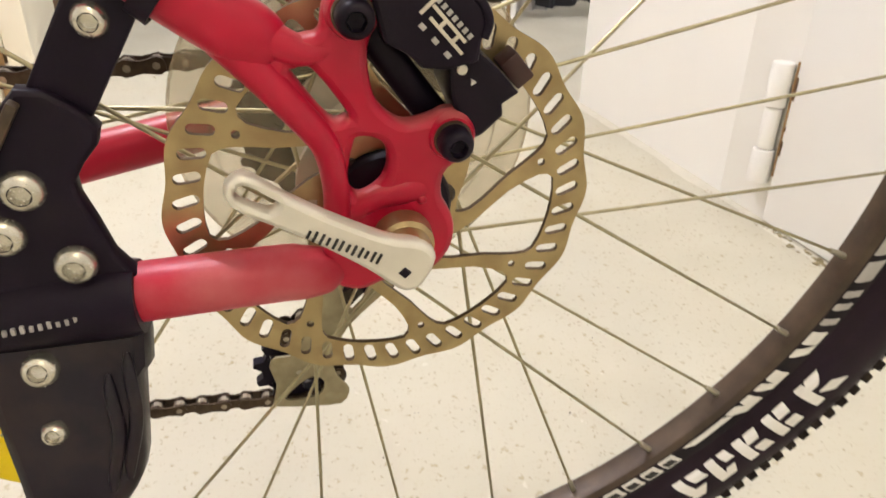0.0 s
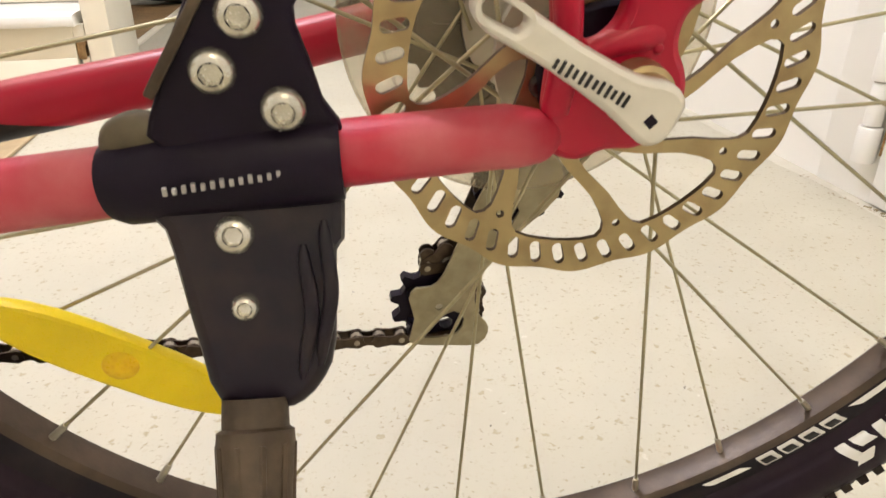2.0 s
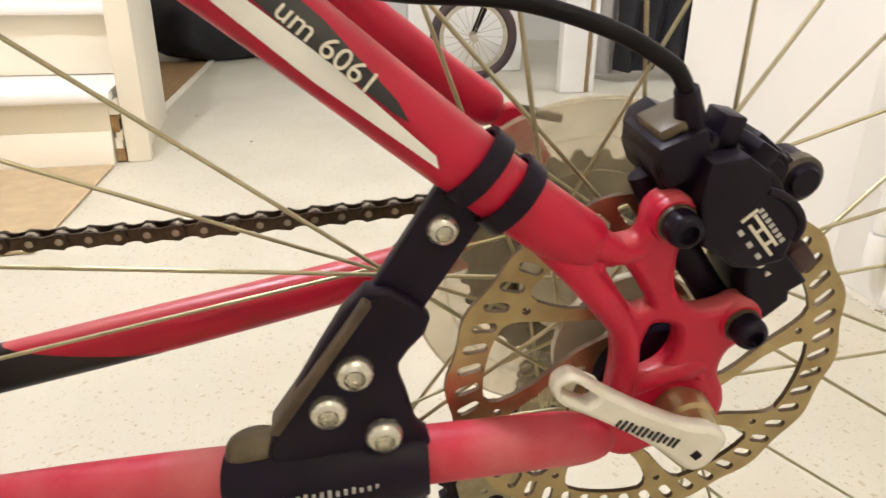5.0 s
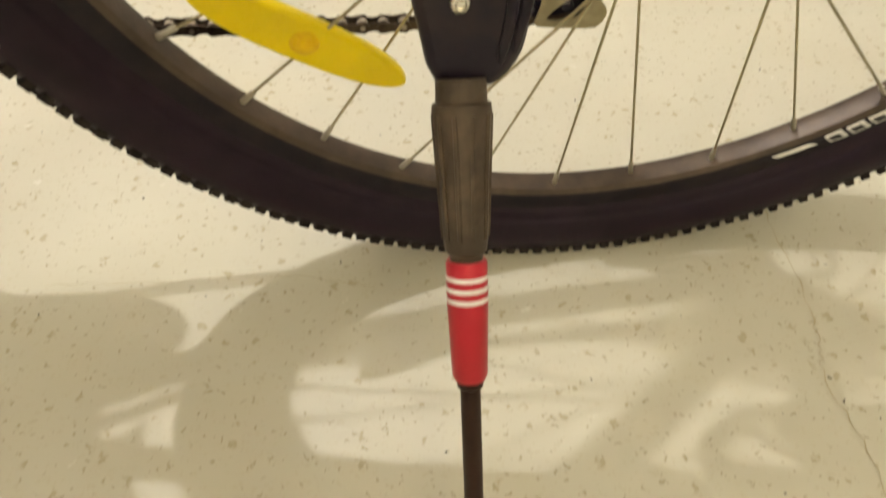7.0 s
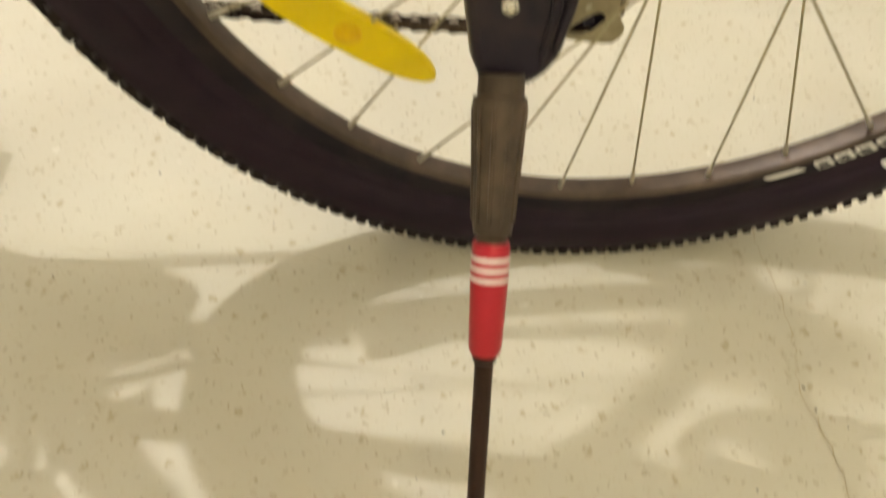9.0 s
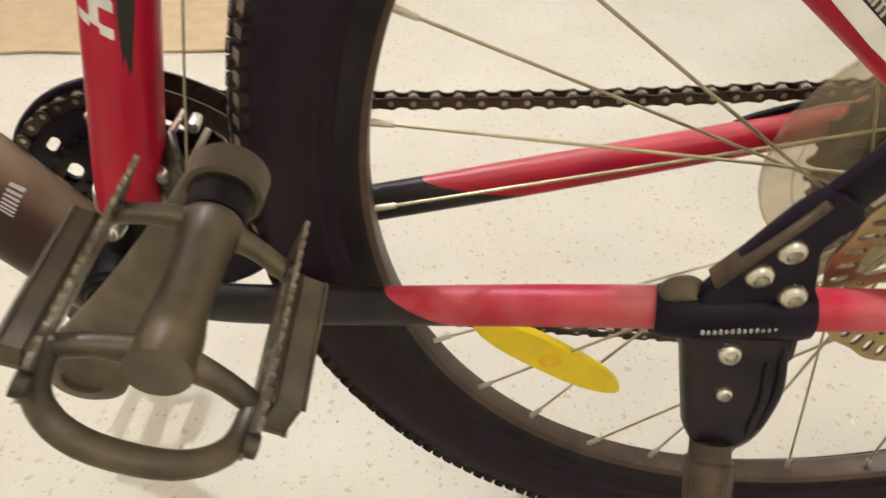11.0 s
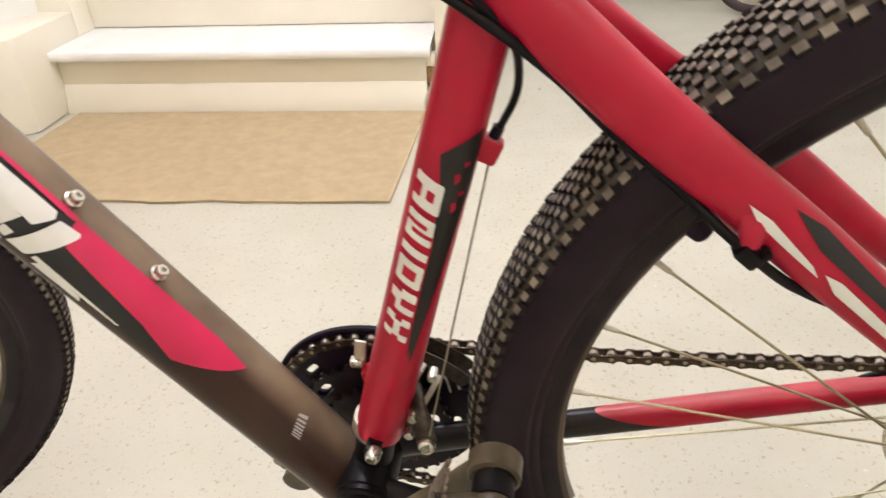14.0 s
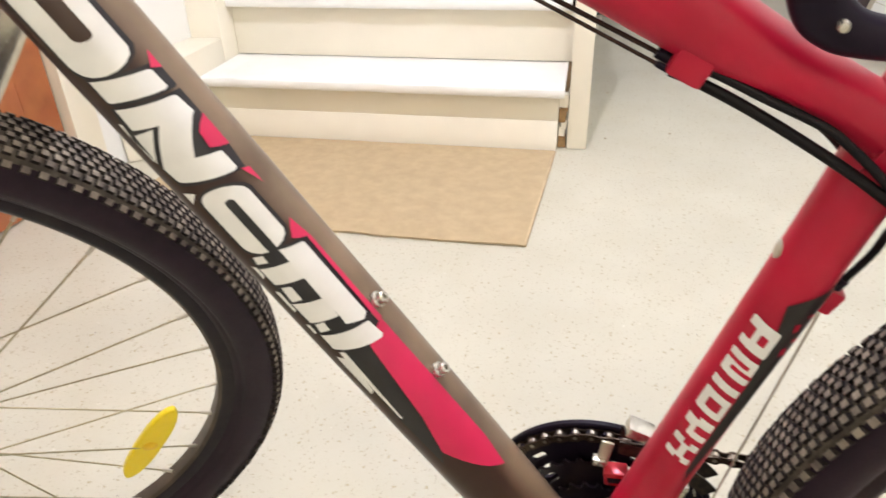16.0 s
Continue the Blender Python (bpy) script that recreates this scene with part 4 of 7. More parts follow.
def frame_tubes():
    d = (DT_B - DT_A).normalized()
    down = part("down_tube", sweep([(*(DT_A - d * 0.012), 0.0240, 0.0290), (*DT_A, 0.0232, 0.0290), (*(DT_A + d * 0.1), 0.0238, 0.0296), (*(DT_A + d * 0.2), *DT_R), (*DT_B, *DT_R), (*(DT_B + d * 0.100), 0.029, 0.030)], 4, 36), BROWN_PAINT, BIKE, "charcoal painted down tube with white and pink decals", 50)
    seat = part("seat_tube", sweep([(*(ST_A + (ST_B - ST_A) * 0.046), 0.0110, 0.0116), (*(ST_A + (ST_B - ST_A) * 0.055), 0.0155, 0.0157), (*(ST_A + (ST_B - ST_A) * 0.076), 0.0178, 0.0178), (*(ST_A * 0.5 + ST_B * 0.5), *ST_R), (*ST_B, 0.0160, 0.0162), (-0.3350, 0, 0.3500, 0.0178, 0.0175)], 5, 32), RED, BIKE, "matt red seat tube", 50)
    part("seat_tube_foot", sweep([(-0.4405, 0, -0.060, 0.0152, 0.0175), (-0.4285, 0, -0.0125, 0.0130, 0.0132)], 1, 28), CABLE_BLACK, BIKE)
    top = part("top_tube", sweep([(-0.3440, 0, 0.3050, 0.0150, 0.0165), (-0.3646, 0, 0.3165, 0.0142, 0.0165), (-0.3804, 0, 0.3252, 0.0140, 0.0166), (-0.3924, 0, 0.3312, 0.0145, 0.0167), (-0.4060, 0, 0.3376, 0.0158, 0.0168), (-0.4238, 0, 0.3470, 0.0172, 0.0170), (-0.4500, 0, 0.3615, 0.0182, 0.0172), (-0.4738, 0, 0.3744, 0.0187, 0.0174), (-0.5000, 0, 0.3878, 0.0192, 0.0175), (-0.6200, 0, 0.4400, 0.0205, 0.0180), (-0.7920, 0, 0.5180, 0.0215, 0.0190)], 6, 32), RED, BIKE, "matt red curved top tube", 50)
    part("head_tube", sweep([(-0.834, 0, 0.418, 0.026, 0.026), (-0.829, 0, 0.432, 0.0235, 0.0235), (-0.796, 0, 0.528, 0.022, 0.022), (-0.791, 0, 0.543, 0.024, 0.024)], 4, 28), BLACK_PAINT, BIKE)
    bb = lathe([(0.0, 0.036), (0.016, 0.036), (0.0175, 0.034), (0.0195, 0.0335), (0.0195, 0.0300), (0.0215, 0.029), (0.0215, -0.029), (0.0195, -0.030), (0.0195, -0.0335), (0.0, -0.036)], 32, None, at_side(-0.441, 0, -0.065))
    part("bottom_bracket", bb, CABLE_BLACK, BIKE, "", 35)
    stays = {}
    for side in (-1, 1):
        if side < 0:
            rows = [(-0.436, -0.020, -0.066, 0.0140, 0.0095), (-0.380, -0.031, -0.0650, 0.0138, 0.0088), (-0.290, -0.042, -0.0515, 0.0128, 0.0090), (-0.200, -0.056, -0.0320, 0.0117, 0.0100), (-0.100, -0.066, -0.0195, 0.0108, 0.0105), (-0.045, -0.0690, -0.0150, 0.0104, 0.0098), (-0.034, -0.0700, -0.0146, 0.0102, 0.0090), (-0.024, -0.0702, -0.0150, 0.0082, 0.0066), (-0.0195, -0.0702, -0.0155, 0.0045, 0.0036)]
        else:
            rows = [(-0.436, 0.020, -0.066, 0.0150, 0.0095), (-0.380, 0.031, -0.0615, 0.0135, 0.0088), (-0.290, 0.042, -0.0495, 0.0128, 0.0090), (-0.200, 0.054, -0.0370, 0.0128, 0.0100), (-0.110, 0.064, -0.0222, 0.0115, 0.0105), (-0.030, 0.070, -0.0060, 0.0110, 0.0100), (-0.021, 0.0702, -0.0048, 0.0090, 0.0080)]
        bm = sweep(rows, 6, 24)
        p0, p1 = ((-0.291, -0.0385), (-0.2400, -0.0575)) if side < 0 else ((-0.280, -0.0335), (-0.206, -0.0482))
        nrm = Vector((p0[1] - p1[1], 0, p1[0] - p0[0])).normalized()
        bmesh.ops.bisect_plane(bm, geom=bm.verts[:] + bm.edges[:] + bm.faces[:], plane_co=(p0[0], 0, p0[1]), plane_no=nrm, dist=1e-6)
        for f in bm.faces:
            f.material_index = 1 if (f.calc_center_median() - Vector((p0[0], 0, p0[1]))).dot(nrm) < 0 else 0
        stays["chain", side] = part("chain_stay", bm, RED_MOTTLED if side < 0 else RED, BIKE, "matt red chain stay with black front end", 50)
        stays["chain", side].data.materials.append(STAY_BLACK)
        rows = [(-0.353, 0.006 * side, 0.3010, 0.0168, 0.0110), (-0.326, 0.0135 * side, 0.2858, 0.0166, 0.0115), (-0.271, 0.028 * side, 0.2420, 0.0160, 0.0110), (-0.1985, 0.043 * side, 0.1880, 0.0155, 0.0105), (-0.130, 0.056 * side, 0.1338, 0.0118, 0.0100), (-0.075, 0.0655 * side, 0.0912, 0.0106, 0.0100), (-0.052, 0.0685 * side, 0.0745, 0.0104, 0.0094), (-0.0430, 0.0690 * side, 0.0684, 0.0100, 0.0084), (-0.0385, 0.0692 * side, 0.0654, 0.0086, 0.0066), (-0.0362, 0.0692 * side, 0.0640, 0.0056, 0.0044)]
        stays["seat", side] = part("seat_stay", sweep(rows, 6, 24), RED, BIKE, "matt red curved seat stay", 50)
    part("stay_bridge", sweep([(-0.300, -0.020, 0.2640, 0.007, 0.007), (-0.303, 0, 0.2680, 0.007, 0.007), (-0.300, 0.020, 0.2640, 0.007, 0.007)], 4, 14), RED, BIKE)
    return down, seat, top, stays


DOWN, SEAT, TOP, STAYS = frame_tubes()


def dropouts():
    """Forged left end with the two brake mounts and openings; a plain right end."""
    outline = [(-0.0415, 0.0570), (-0.0350, 0.0462), (-0.0283, 0.0366), (-0.0251, 0.0226), (-0.0250, 0.0090), (-0.0255, -0.0050), (-0.0240, -0.0180), (-0.0140, -0.0230), (-0.0040, -0.0200), (0.0060, -0.0200), (0.0140, -0.0160), (0.0195, -0.0085), (0.0206, -0.0010), (0.0192, 0.0055), (0.0158, 0.0120), (0.0152, 0.0180), (0.0172, 0.0235), (0.0238, 0.0285), (0.0254, 0.0345), (0.0222, 0.0415), (0.0154, 0.0437), (0.0081, 0.0416), (0.0007, 0.0412), (-0.0063, 0.0470), (-0.0090, 0.0550), (-0.0096, 0.0650), (-0.0068, 0.0740), (-0.0088, 0.0812), (-0.0140, 0.0846), (-0.0198, 0.0826), (-0.0226, 0.0770), (-0.0240, 0.0706), (-0.0290, 0.0690), (-0.0380, 0.0670)]
    hole1 = [(-0.0315, 0.0593), (-0.0264, 0.0591), (-0.0165, 0.0453), (-0.0170, 0.0435), (-0.0223, 0.0437), (-0.0323, 0.0576)]
    hole2 = [(-0.0129, 0.0366), (-0.0053, 0.0343), (-0.0033, 0.0262), (-0.0060, 0.0192), (-0.0124, 0.0151), (-0.0160, 0.0179), (-0.0167, 0.0241), (-0.0150, 0.0329)]
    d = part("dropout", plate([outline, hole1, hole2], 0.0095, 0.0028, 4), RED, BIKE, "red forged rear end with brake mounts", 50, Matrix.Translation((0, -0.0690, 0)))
    part("mount_ear", lathe([(0.0045, 0.006), (0.0072, 0.006), (0.0082, 0.004), (0.0082, -0.004)], 24, None, at_side(-0.0142, -0.0690, 0.0758)), RED, d, "", 40, Matrix.Translation((0, 0.0690, 0)))
    part("mount_ear", lathe([(0.0045, 0.006), (0.0072, 0.006), (0.0082, 0.004), (0.0082, -0.004)], 24, None, at_side(0.0174, -0.0690, 0.0356)), RED, d, "", 40, Matrix.Translation((0, 0.0690, 0)))
    part("web", sweep([(-0.0500, 0.0010, 0.0690, 0.0080, 0.0074), (-0.0412, -0.0012, 0.0578, 0.0060, 0.0062), (-0.0312, -0.0030, 0.0455, 0.0052, 0.0054), (-0.0238, -0.0038, 0.0350, 0.0047, 0.0050), (-0.0212, -0.0040, 0.0220, 0.0044, 0.0048), (-0.0208, -0.0036, 0.0080, 0.0046, 0.0044), (-0.0215, -0.0020, -0.0060, 0.0048, 0.0040)], 6, 16), RED, d, "", 50)
    part("web", sweep([(-0.0170, -0.0010, 0.0080, 0.0050, 0.0040), (-0.0080, -0.0020, 0.0135, 0.0042, 0.0044), (0.0020, -0.0024, 0.0160, 0.0050, 0.0040), (0.0110, -0.0010, 0.0170, 0.0060, 0.0034)], 5, 16), RED, d, "", 50)
    part("weld", sweep([(-0.0430, -0.0004, 0.0705, 0.0064, 0.0066), (-0.0330, -0.0012, 0.0655, 0.0052, 0.0054), (-0.0270, -0.0014, 0.0642, 0.0042, 0.0046), (-0.0205, -0.0010, 0.0650, 0.0034, 0.0036)], 5, 16), RED, d, "", 50)
    part("rivet", lathe([(0, 0.0012), (0.0012, 0.0010), (0.0017, 0.0002), (0.0017, -0.001)], 14, None, at_side(0.0080, -0.0046, 0.0130)), RED, d, "", 50)
    right = [(-0.040, 0.062), (-0.030, 0.044), (-0.014, 0.018), (-0.030, 0.002), (-0.030, -0.014), (-0.010, -0.018), (0.002, -0.034), (0.012, -0.036), (0.018, -0.026), (0.016, -0.006), (0.014, 0.016), (-0.006, 0.040), (-0.026, 0.068)]
    part("right_dropout", plate([right], 0.007, 0.0015, 4), RED, BIKE, "", 50, Matrix.Translation((0, 0.0690, 0)))


dropouts()


def frame_decals():
    dt = (DT_A, DT_B, *DT_R)

    def low(outline):
        return [(q, w - 0.0028) for q, w in outline]

    w0, w1 = 0.0040, 0.0250

    def block(s0, s1, lean, lo=w0, hi=w1, mat=WHITE_DECAL, round_=0.22, edge=0.0018):
        part("decal_edge", wrap(low(leaning(s0 - edge, s1 + edge, lo - edge, hi + edge * 0.6, lean, round_)), *dt, 0.0003), BLACK_DECAL, DOWN, "", 60)
        part("decal", wrap(low(leaning(s0, s1, lo, hi, lean, round_)), *dt, 0.0007), mat, DOWN, "", 60)

    def cut(outline, mat=BLACK_DECAL, lift=0.0011):
        part("decal_slot", wrap(low(outline), *dt, lift), mat, DOWN, "", 60)

    L = -0.0100
    # white underlay along the lower edge, broken by black
    for s0, s1 in ((0.4180, 0.4440), (0.3880, 0.3960), (0.3300, 0.3400), (0.3020, 0.3200), (0.2830, 0.2920), (0.2280, 0.2630)):
        part("decal", wrap(low([(s0, -0.0005), (s1, -0.0005), (s1 - 0.004, 0.0060), (s0 + 0.004, 0.0060)]), *dt, 0.00015), WHITE_DECAL, DOWN, "", 60)
    def face(outline, mat, lift, label=""):
        part("decal", wrap(outline, *dt, lift), mat, DOWN, label, 60)

    def edged(outline):
        """A white shape on a slightly larger black one."""
        ms, mw = sum(s for s, w in outline) / len(outline), sum(w for s, w in outline) / len(outline)
        face([(s + math.copysign(0.0019, s - ms), w + math.copysign(0.0014, w - mw)) for s, w in outline], BLACK_DECAL, 0.0003)
        face(outline, WHITE_DECAL, 0.0007)

    block(0.4700, 0.5750, L, 0.0025, 0.0250, round_=0.45)
    cut(leaning(0.4845, 0.5790, 0.0135, 0.0205, -0.003, 0.45), BROWN_PAINT)
    edged([(0.4677, 0.0026), (0.4560, 0.0220), (0.4548, 0.0226), (0.4440, 0.0228), (0.4430, 0.0222), (0.4530, 0.0045), (0.4545, 0.0026)])
    # slanted block with a notch from above and one from below
    face([(0.4520, 0.0006), (0.4395, 0.0242), (0.4235, 0.0246), (0.4000, 0.0240), (0.3864, 0.0236), (0.3998, -0.0006), (0.4330, -0.0030)], BLACK_DECAL, 0.0003)
    zigzag = [(0.4500, 0.0026), (0.4388, 0.0222), (0.4375, 0.0229), (0.4262, 0.0233), (0.4245, 0.0226), (0.4070, 0.0152), (0.4022, 0.0217), (0.4010, 0.0224), (0.3895, 0.0225), (0.3885, 0.0218), (0.4010, 0.0022), (0.4030, 0.0008), (0.4122, -0.0005), (0.4309, 0.0133), (0.4370, 0.0018)]
    face(zigzag, WHITE_DECAL, 0.0007)
    face([(0.4345, 0.0006), (0.4313, 0.0105), (0.4165, -0.0010)], WHITE_DECAL, 0.0009)
    block(0.3455, 0.3915, L * 0.7, 0.0052, 0.0240, round_=0.45)
    cut(leaning(0.3410, 0.3795, 0.0144, 0.0183, -0.001, 0.5))
    # long bar with two stems and the short slanted block after it
    face([(0.3450, -0.0004), (0.3408, 0.0160), (0.3340, 0.0242), (0.2730, 0.0240), (0.2690, 0.0222), (0.2790, -0.0010)], BLACK_DECAL, 0.0003)
    face([(0.3393, 0.0153), (0.3338, 0.0220), (0.3326, 0.0226), (0.2742, 0.0226), (0.2720, 0.0212), (0.2783, 0.0153), (0.2846, 0.0156), (0.3002, 0.0150), (0.3169, 0.0153), (0.3300, 0.0153)], WHITE_DECAL, 0.0007)
    for lo_, up_, up2, lo2 in ((0.3368, 0.3300, 0.3169, 0.3238), (0.3084, 0.3002, 0.2852, 0.2920)):
        face([(lo_, 0.0008), (up_, 0.0154), (up2, 0.0154), (lo2, 0.0012)], WHITE_DECAL, 0.0008)
    for s0, s1, s2, s3 in ((0.3446, 0.3425, 0.3372, 0.3398), (0.3203, 0.3178, 0.3073, 0.3093), (0.2896, 0.2882, 0.2816, 0.2834)):
        face([(s0, 0.0030), (s1, 0.0080), (s2, 0.0076), (s3, 0.0018)], WHITE_DECAL, 0.0008)
    edged([(0.2815, 0.0006), (0.2702, 0.0208), (0.2692, 0.0216), (0.2562, 0.0222), (0.2551, 0.0214), (0.2660, 0.0050), (0.2695, 0.0004)])
    # pink-red flame, its thin line and the flashes beside the blocks
    face([(0.2569, 0.0166), (0.2640, 0.0238), (0.1488, 0.0240), (0.1222, 0.0233), (0.1648, 0.0072), (0.1941, 0.0122)], PINK, 0.0006, "pink-red flame decal")
    face([(0.3330, 0.0241), (0.3330, 0.0235), (0.2640, 0.0231), (0.2640, 0.0239)], PINK, 0.0012)
    face([(0.4225, 0.0239), (0.4015, 0.0239), (0.4064, 0.0207), (0.4158, 0.0213)], PINK, 0.0012)
    face([(0.3870, 0.0228), (0.3852, 0.0239), (0.3735, 0.0239)], PINK, 0.0012)
    face([(0.3487, 0.0234), (0.3323, 0.0240), (0.3393, 0.0209), (0.3439, 0.0222)], PINK, 0.0012)
    face([(0.4640, 0.0239), (0.4530, 0.0239), (0.4556, 0.0226)], PINK, 0.0012)
    # black band and a thin white line below the flame
    face([(0.2650, 0.0020), (0.2575, 0.0160), (0.1945, 0.0118), (0.1655, 0.0068), (0.1560, 0.0020), (0.2000, 0.0005)], BLACK_DECAL, 0.0005)
    face([(0.2656, 0.0018), (0.2642, 0.0050), (0.2020, 0.0030), (0.2040, 0.0018)], WHITE_DECAL, 0.0008)
    for k in range(7):
        q = 0.0172 + 0.0010 * k
        part("decal", wrap([(0.0575 + 0.0006 * k, q), (0.0655 + 0.0006 * k, q - 0.0004), (0.0655 + 0.0006 * k, q + 0.0002), (0.0575 + 0.0006 * k, q + 0.0006)], *dt, -0.0001), GREY_DECAL, DOWN, "", 60)
    st = (ST_A, ST_B, *ST_R)
    p0, p1 = -0.0118, 0.0030

    def print_block(s0, s1, cuts):
        part("decal", wrap(leaning(s0, s1, p0, p1, -0.005, 0.08), *st, 0.0008), WHITE_DECAL, SEAT, "", 60)
        for c0, c1, q0, q1 in cuts:
            lo, hi = p0 + (p1 - p0) * q0, p0 + (p1 - p0) * q1
            part("decal_slot", wrap(leaning(s0 + (s1 - s0) * c0 - 0.005 * q0, s0 + (s1 - s0) * c1 - 0.005 * q0, lo, hi, -0.005 * (q1 - q0), 0.1), *st, 0.0011), RED, SEAT, "", 60)

    print_block(0.1260, 0.1443, ((0.30, 0.70, -0.02, 0.36), (0.30, 0.70, 0.64, 1.02), (-0.02, 0.16, 0.36, 0.64), (0.84, 1.02, 0.36, 0.64)))
    print_block(0.1486, 0.1658, ((0.30, 0.62, 0.44, 1.02), (-0.02, 0.42, -0.02, 0.24), (0.84, 1.02, -0.02, 0.40)))
    print_block(0.1701, 0.1873, ((0.29, 0.71, 0.24, 0.76),))
    print_block(0.1916, 0.1970, ())
    print_block(0.2023, 0.2195, ((0.28, 0.44, 0.24, 1.02), (0.58, 0.74, -0.02, 0.76)))
    print_block(0.2238, 0.2432, ((0.28, 0.70, -0.02, 0.26), (0.34, 0.66, 0.46, 0.74)))
    part("decal", wrap([(0.078, 0.0068), (0.130, 0.0044), (0.200, 0.0040), (0.240, 0.0000), (0.256, -0.0030), (0.262, 0.0030), (0.272, 0.0140), (0.240, 0.0148), (0.170, 0.0122), (0.110, 0.0088)], *st, 0.0005), BLACK_DECAL, SEAT, "black flash decal", 60)
    for s0, s1, q in ((0.222, 0.229, 0.0085), (0.232, 0.236, 0.0105), (0.240, 0.247, 0.0070), (0.250, 0.254, 0.0100)):
        part("decal_slot", wrap([(s0, q), (s0 + 0.002, q + 0.0022), (s1, q + 0.0014), (s1 - 0.001, q - 0.0010)], *st, 0.0008), RED, SEAT, "", 60)
    # stripes on the left seat stay and the right chain stay
    def on_stay(points, mat, lift):
        """A decal on the curved left seat stay, from points in the bike's plane."""
        mid = [(-0.353, 0.3010, 0.0060, 0.0168, 0.0110), (-0.326, 0.2858, 0.0135, 0.0166, 0.0115), (-0.271, 0.2420, 0.028, 0.0160, 0.0110), (-0.1985, 0.1880, 0.043, 0.0155, 0.0105), (-0.130, 0.1330, 0.056, 0.0122, 0.0100), (-0.075, 0.0895, 0.0655, 0.0110, 0.0100), (-0.05, 0.0685, 0.0685, 0.012, 0.0085)]
        line = [p for p in curve_points(mid, 12)]
        bm = bmesh.new()
        bm.faces.new([bm.verts.new((x, 0, z)) for x, z in points])
        bmesh.ops.triangulate(bm, faces=bm.faces[:])
        for cut, step in ((Vector((0.62, 0, 0.78)), 0.0022), (Vector((0.78, 0, -0.62)), 0.006)):
            reach = [v.co.dot(cut) for v in bm.verts]
            k = math.ceil(min(reach) / step)
            while k * step < max(reach):
                bmesh.ops.bisect_plane(bm, geom=bm.verts[:] + bm.edges[:] + bm.faces[:], plane_co=cut * (k * step), plane_no=cut, dist=1e-7)
                k += 1
        for v in bm.verts:
            i = min(range(1, len(line) - 1), key=lambda q: (line[q][0] - v.co.x) ** 2 + (line[q][1] - v.co.z) ** 2)
            t = Vector((line[i + 1][0] - line[i - 1][0], 0, line[i + 1][1] - line[i - 1][1])).normalized()
            u = Vector((-t.z, 0, t.x))
            off = Vector((v.co.x - line[i][0], 0, v.co.z - line[i][1]))
            c = max(-0.97, min(0.97, off.dot(u) / line[i][3]))
            s_ = off.dot(t)
            y = line[i][2] + (line[i + 1][2] - line[i - 1][2]) / 2 * s_ / max(1e-6, math.hypot(line[i + 1][0] - line[i - 1][0], line[i + 1][1] - line[i - 1][1]) / 2)
            v.co.y = -y - line[i][4] * math.sqrt(1 - c * c) - lift
        return part("decal", bm, mat, STAYS["seat", -1], "", 60)

    on_stay([(-0.2337, 0.2161), (-0.2284, 0.2071), (-0.2130, 0.1940), (-0.1993, 0.1829), (-0.2026, 0.1890), (-0.2234, 0.2095)], WHITE_DECAL, 0.0008)
    on_stay([(-0.1971, 0.1854), (-0.1909, 0.1754), (-0.1614, 0.1522), (-0.1200, 0.1185), (-0.0875, 0.0955), (-0.0885, 0.0995), (-0.1165, 0.1245), (-0.1636, 0.1600), (-0.1893, 0.1820)], WHITE_DECAL, 0.0008)
    on_stay([(-0.2141, 0.2143), (-0.2012, 0.1967), (-0.1662, 0.1674), (-0.1250, 0.1310), (-0.0990, 0.1105), (-0.0955, 0.1085), (-0.0985, 0.1140), (-0.1165, 0.1335), (-0.1697, 0.1790), (-0.2005, 0.2064)], BLACK_DECAL, 0.0008)
    # the alloy's mark on the left seat stay
    text = bpy.data.curves.new("mark", "FONT")
    text.body, text.size, text.extrude, text.align_x, text.align_y = "um 6061", 0.0088, 0.0002, "CENTER", "CENTER"
    ob = bpy.data.objects.new("mark", text)
    me = bpy.data.meshes.new_from_object(ob)
    bpy.data.objects.remove(ob)
    bpy.data.curves.remove(text)
    me.materials.clear()
    part("lettering", me, PALE_DECAL, STAYS["seat", -1], "pale lettering on the black flash", 0, Matrix.Translation((-0.1160, -0.0694, 0.1275)) @ Matrix.Rotation(radians(40), 4, "Y") @ Matrix.Rotation(radians(-12.5), 4, "Z") @ Matrix.Rotation(radians(62), 4, "X"))


frame_decals()


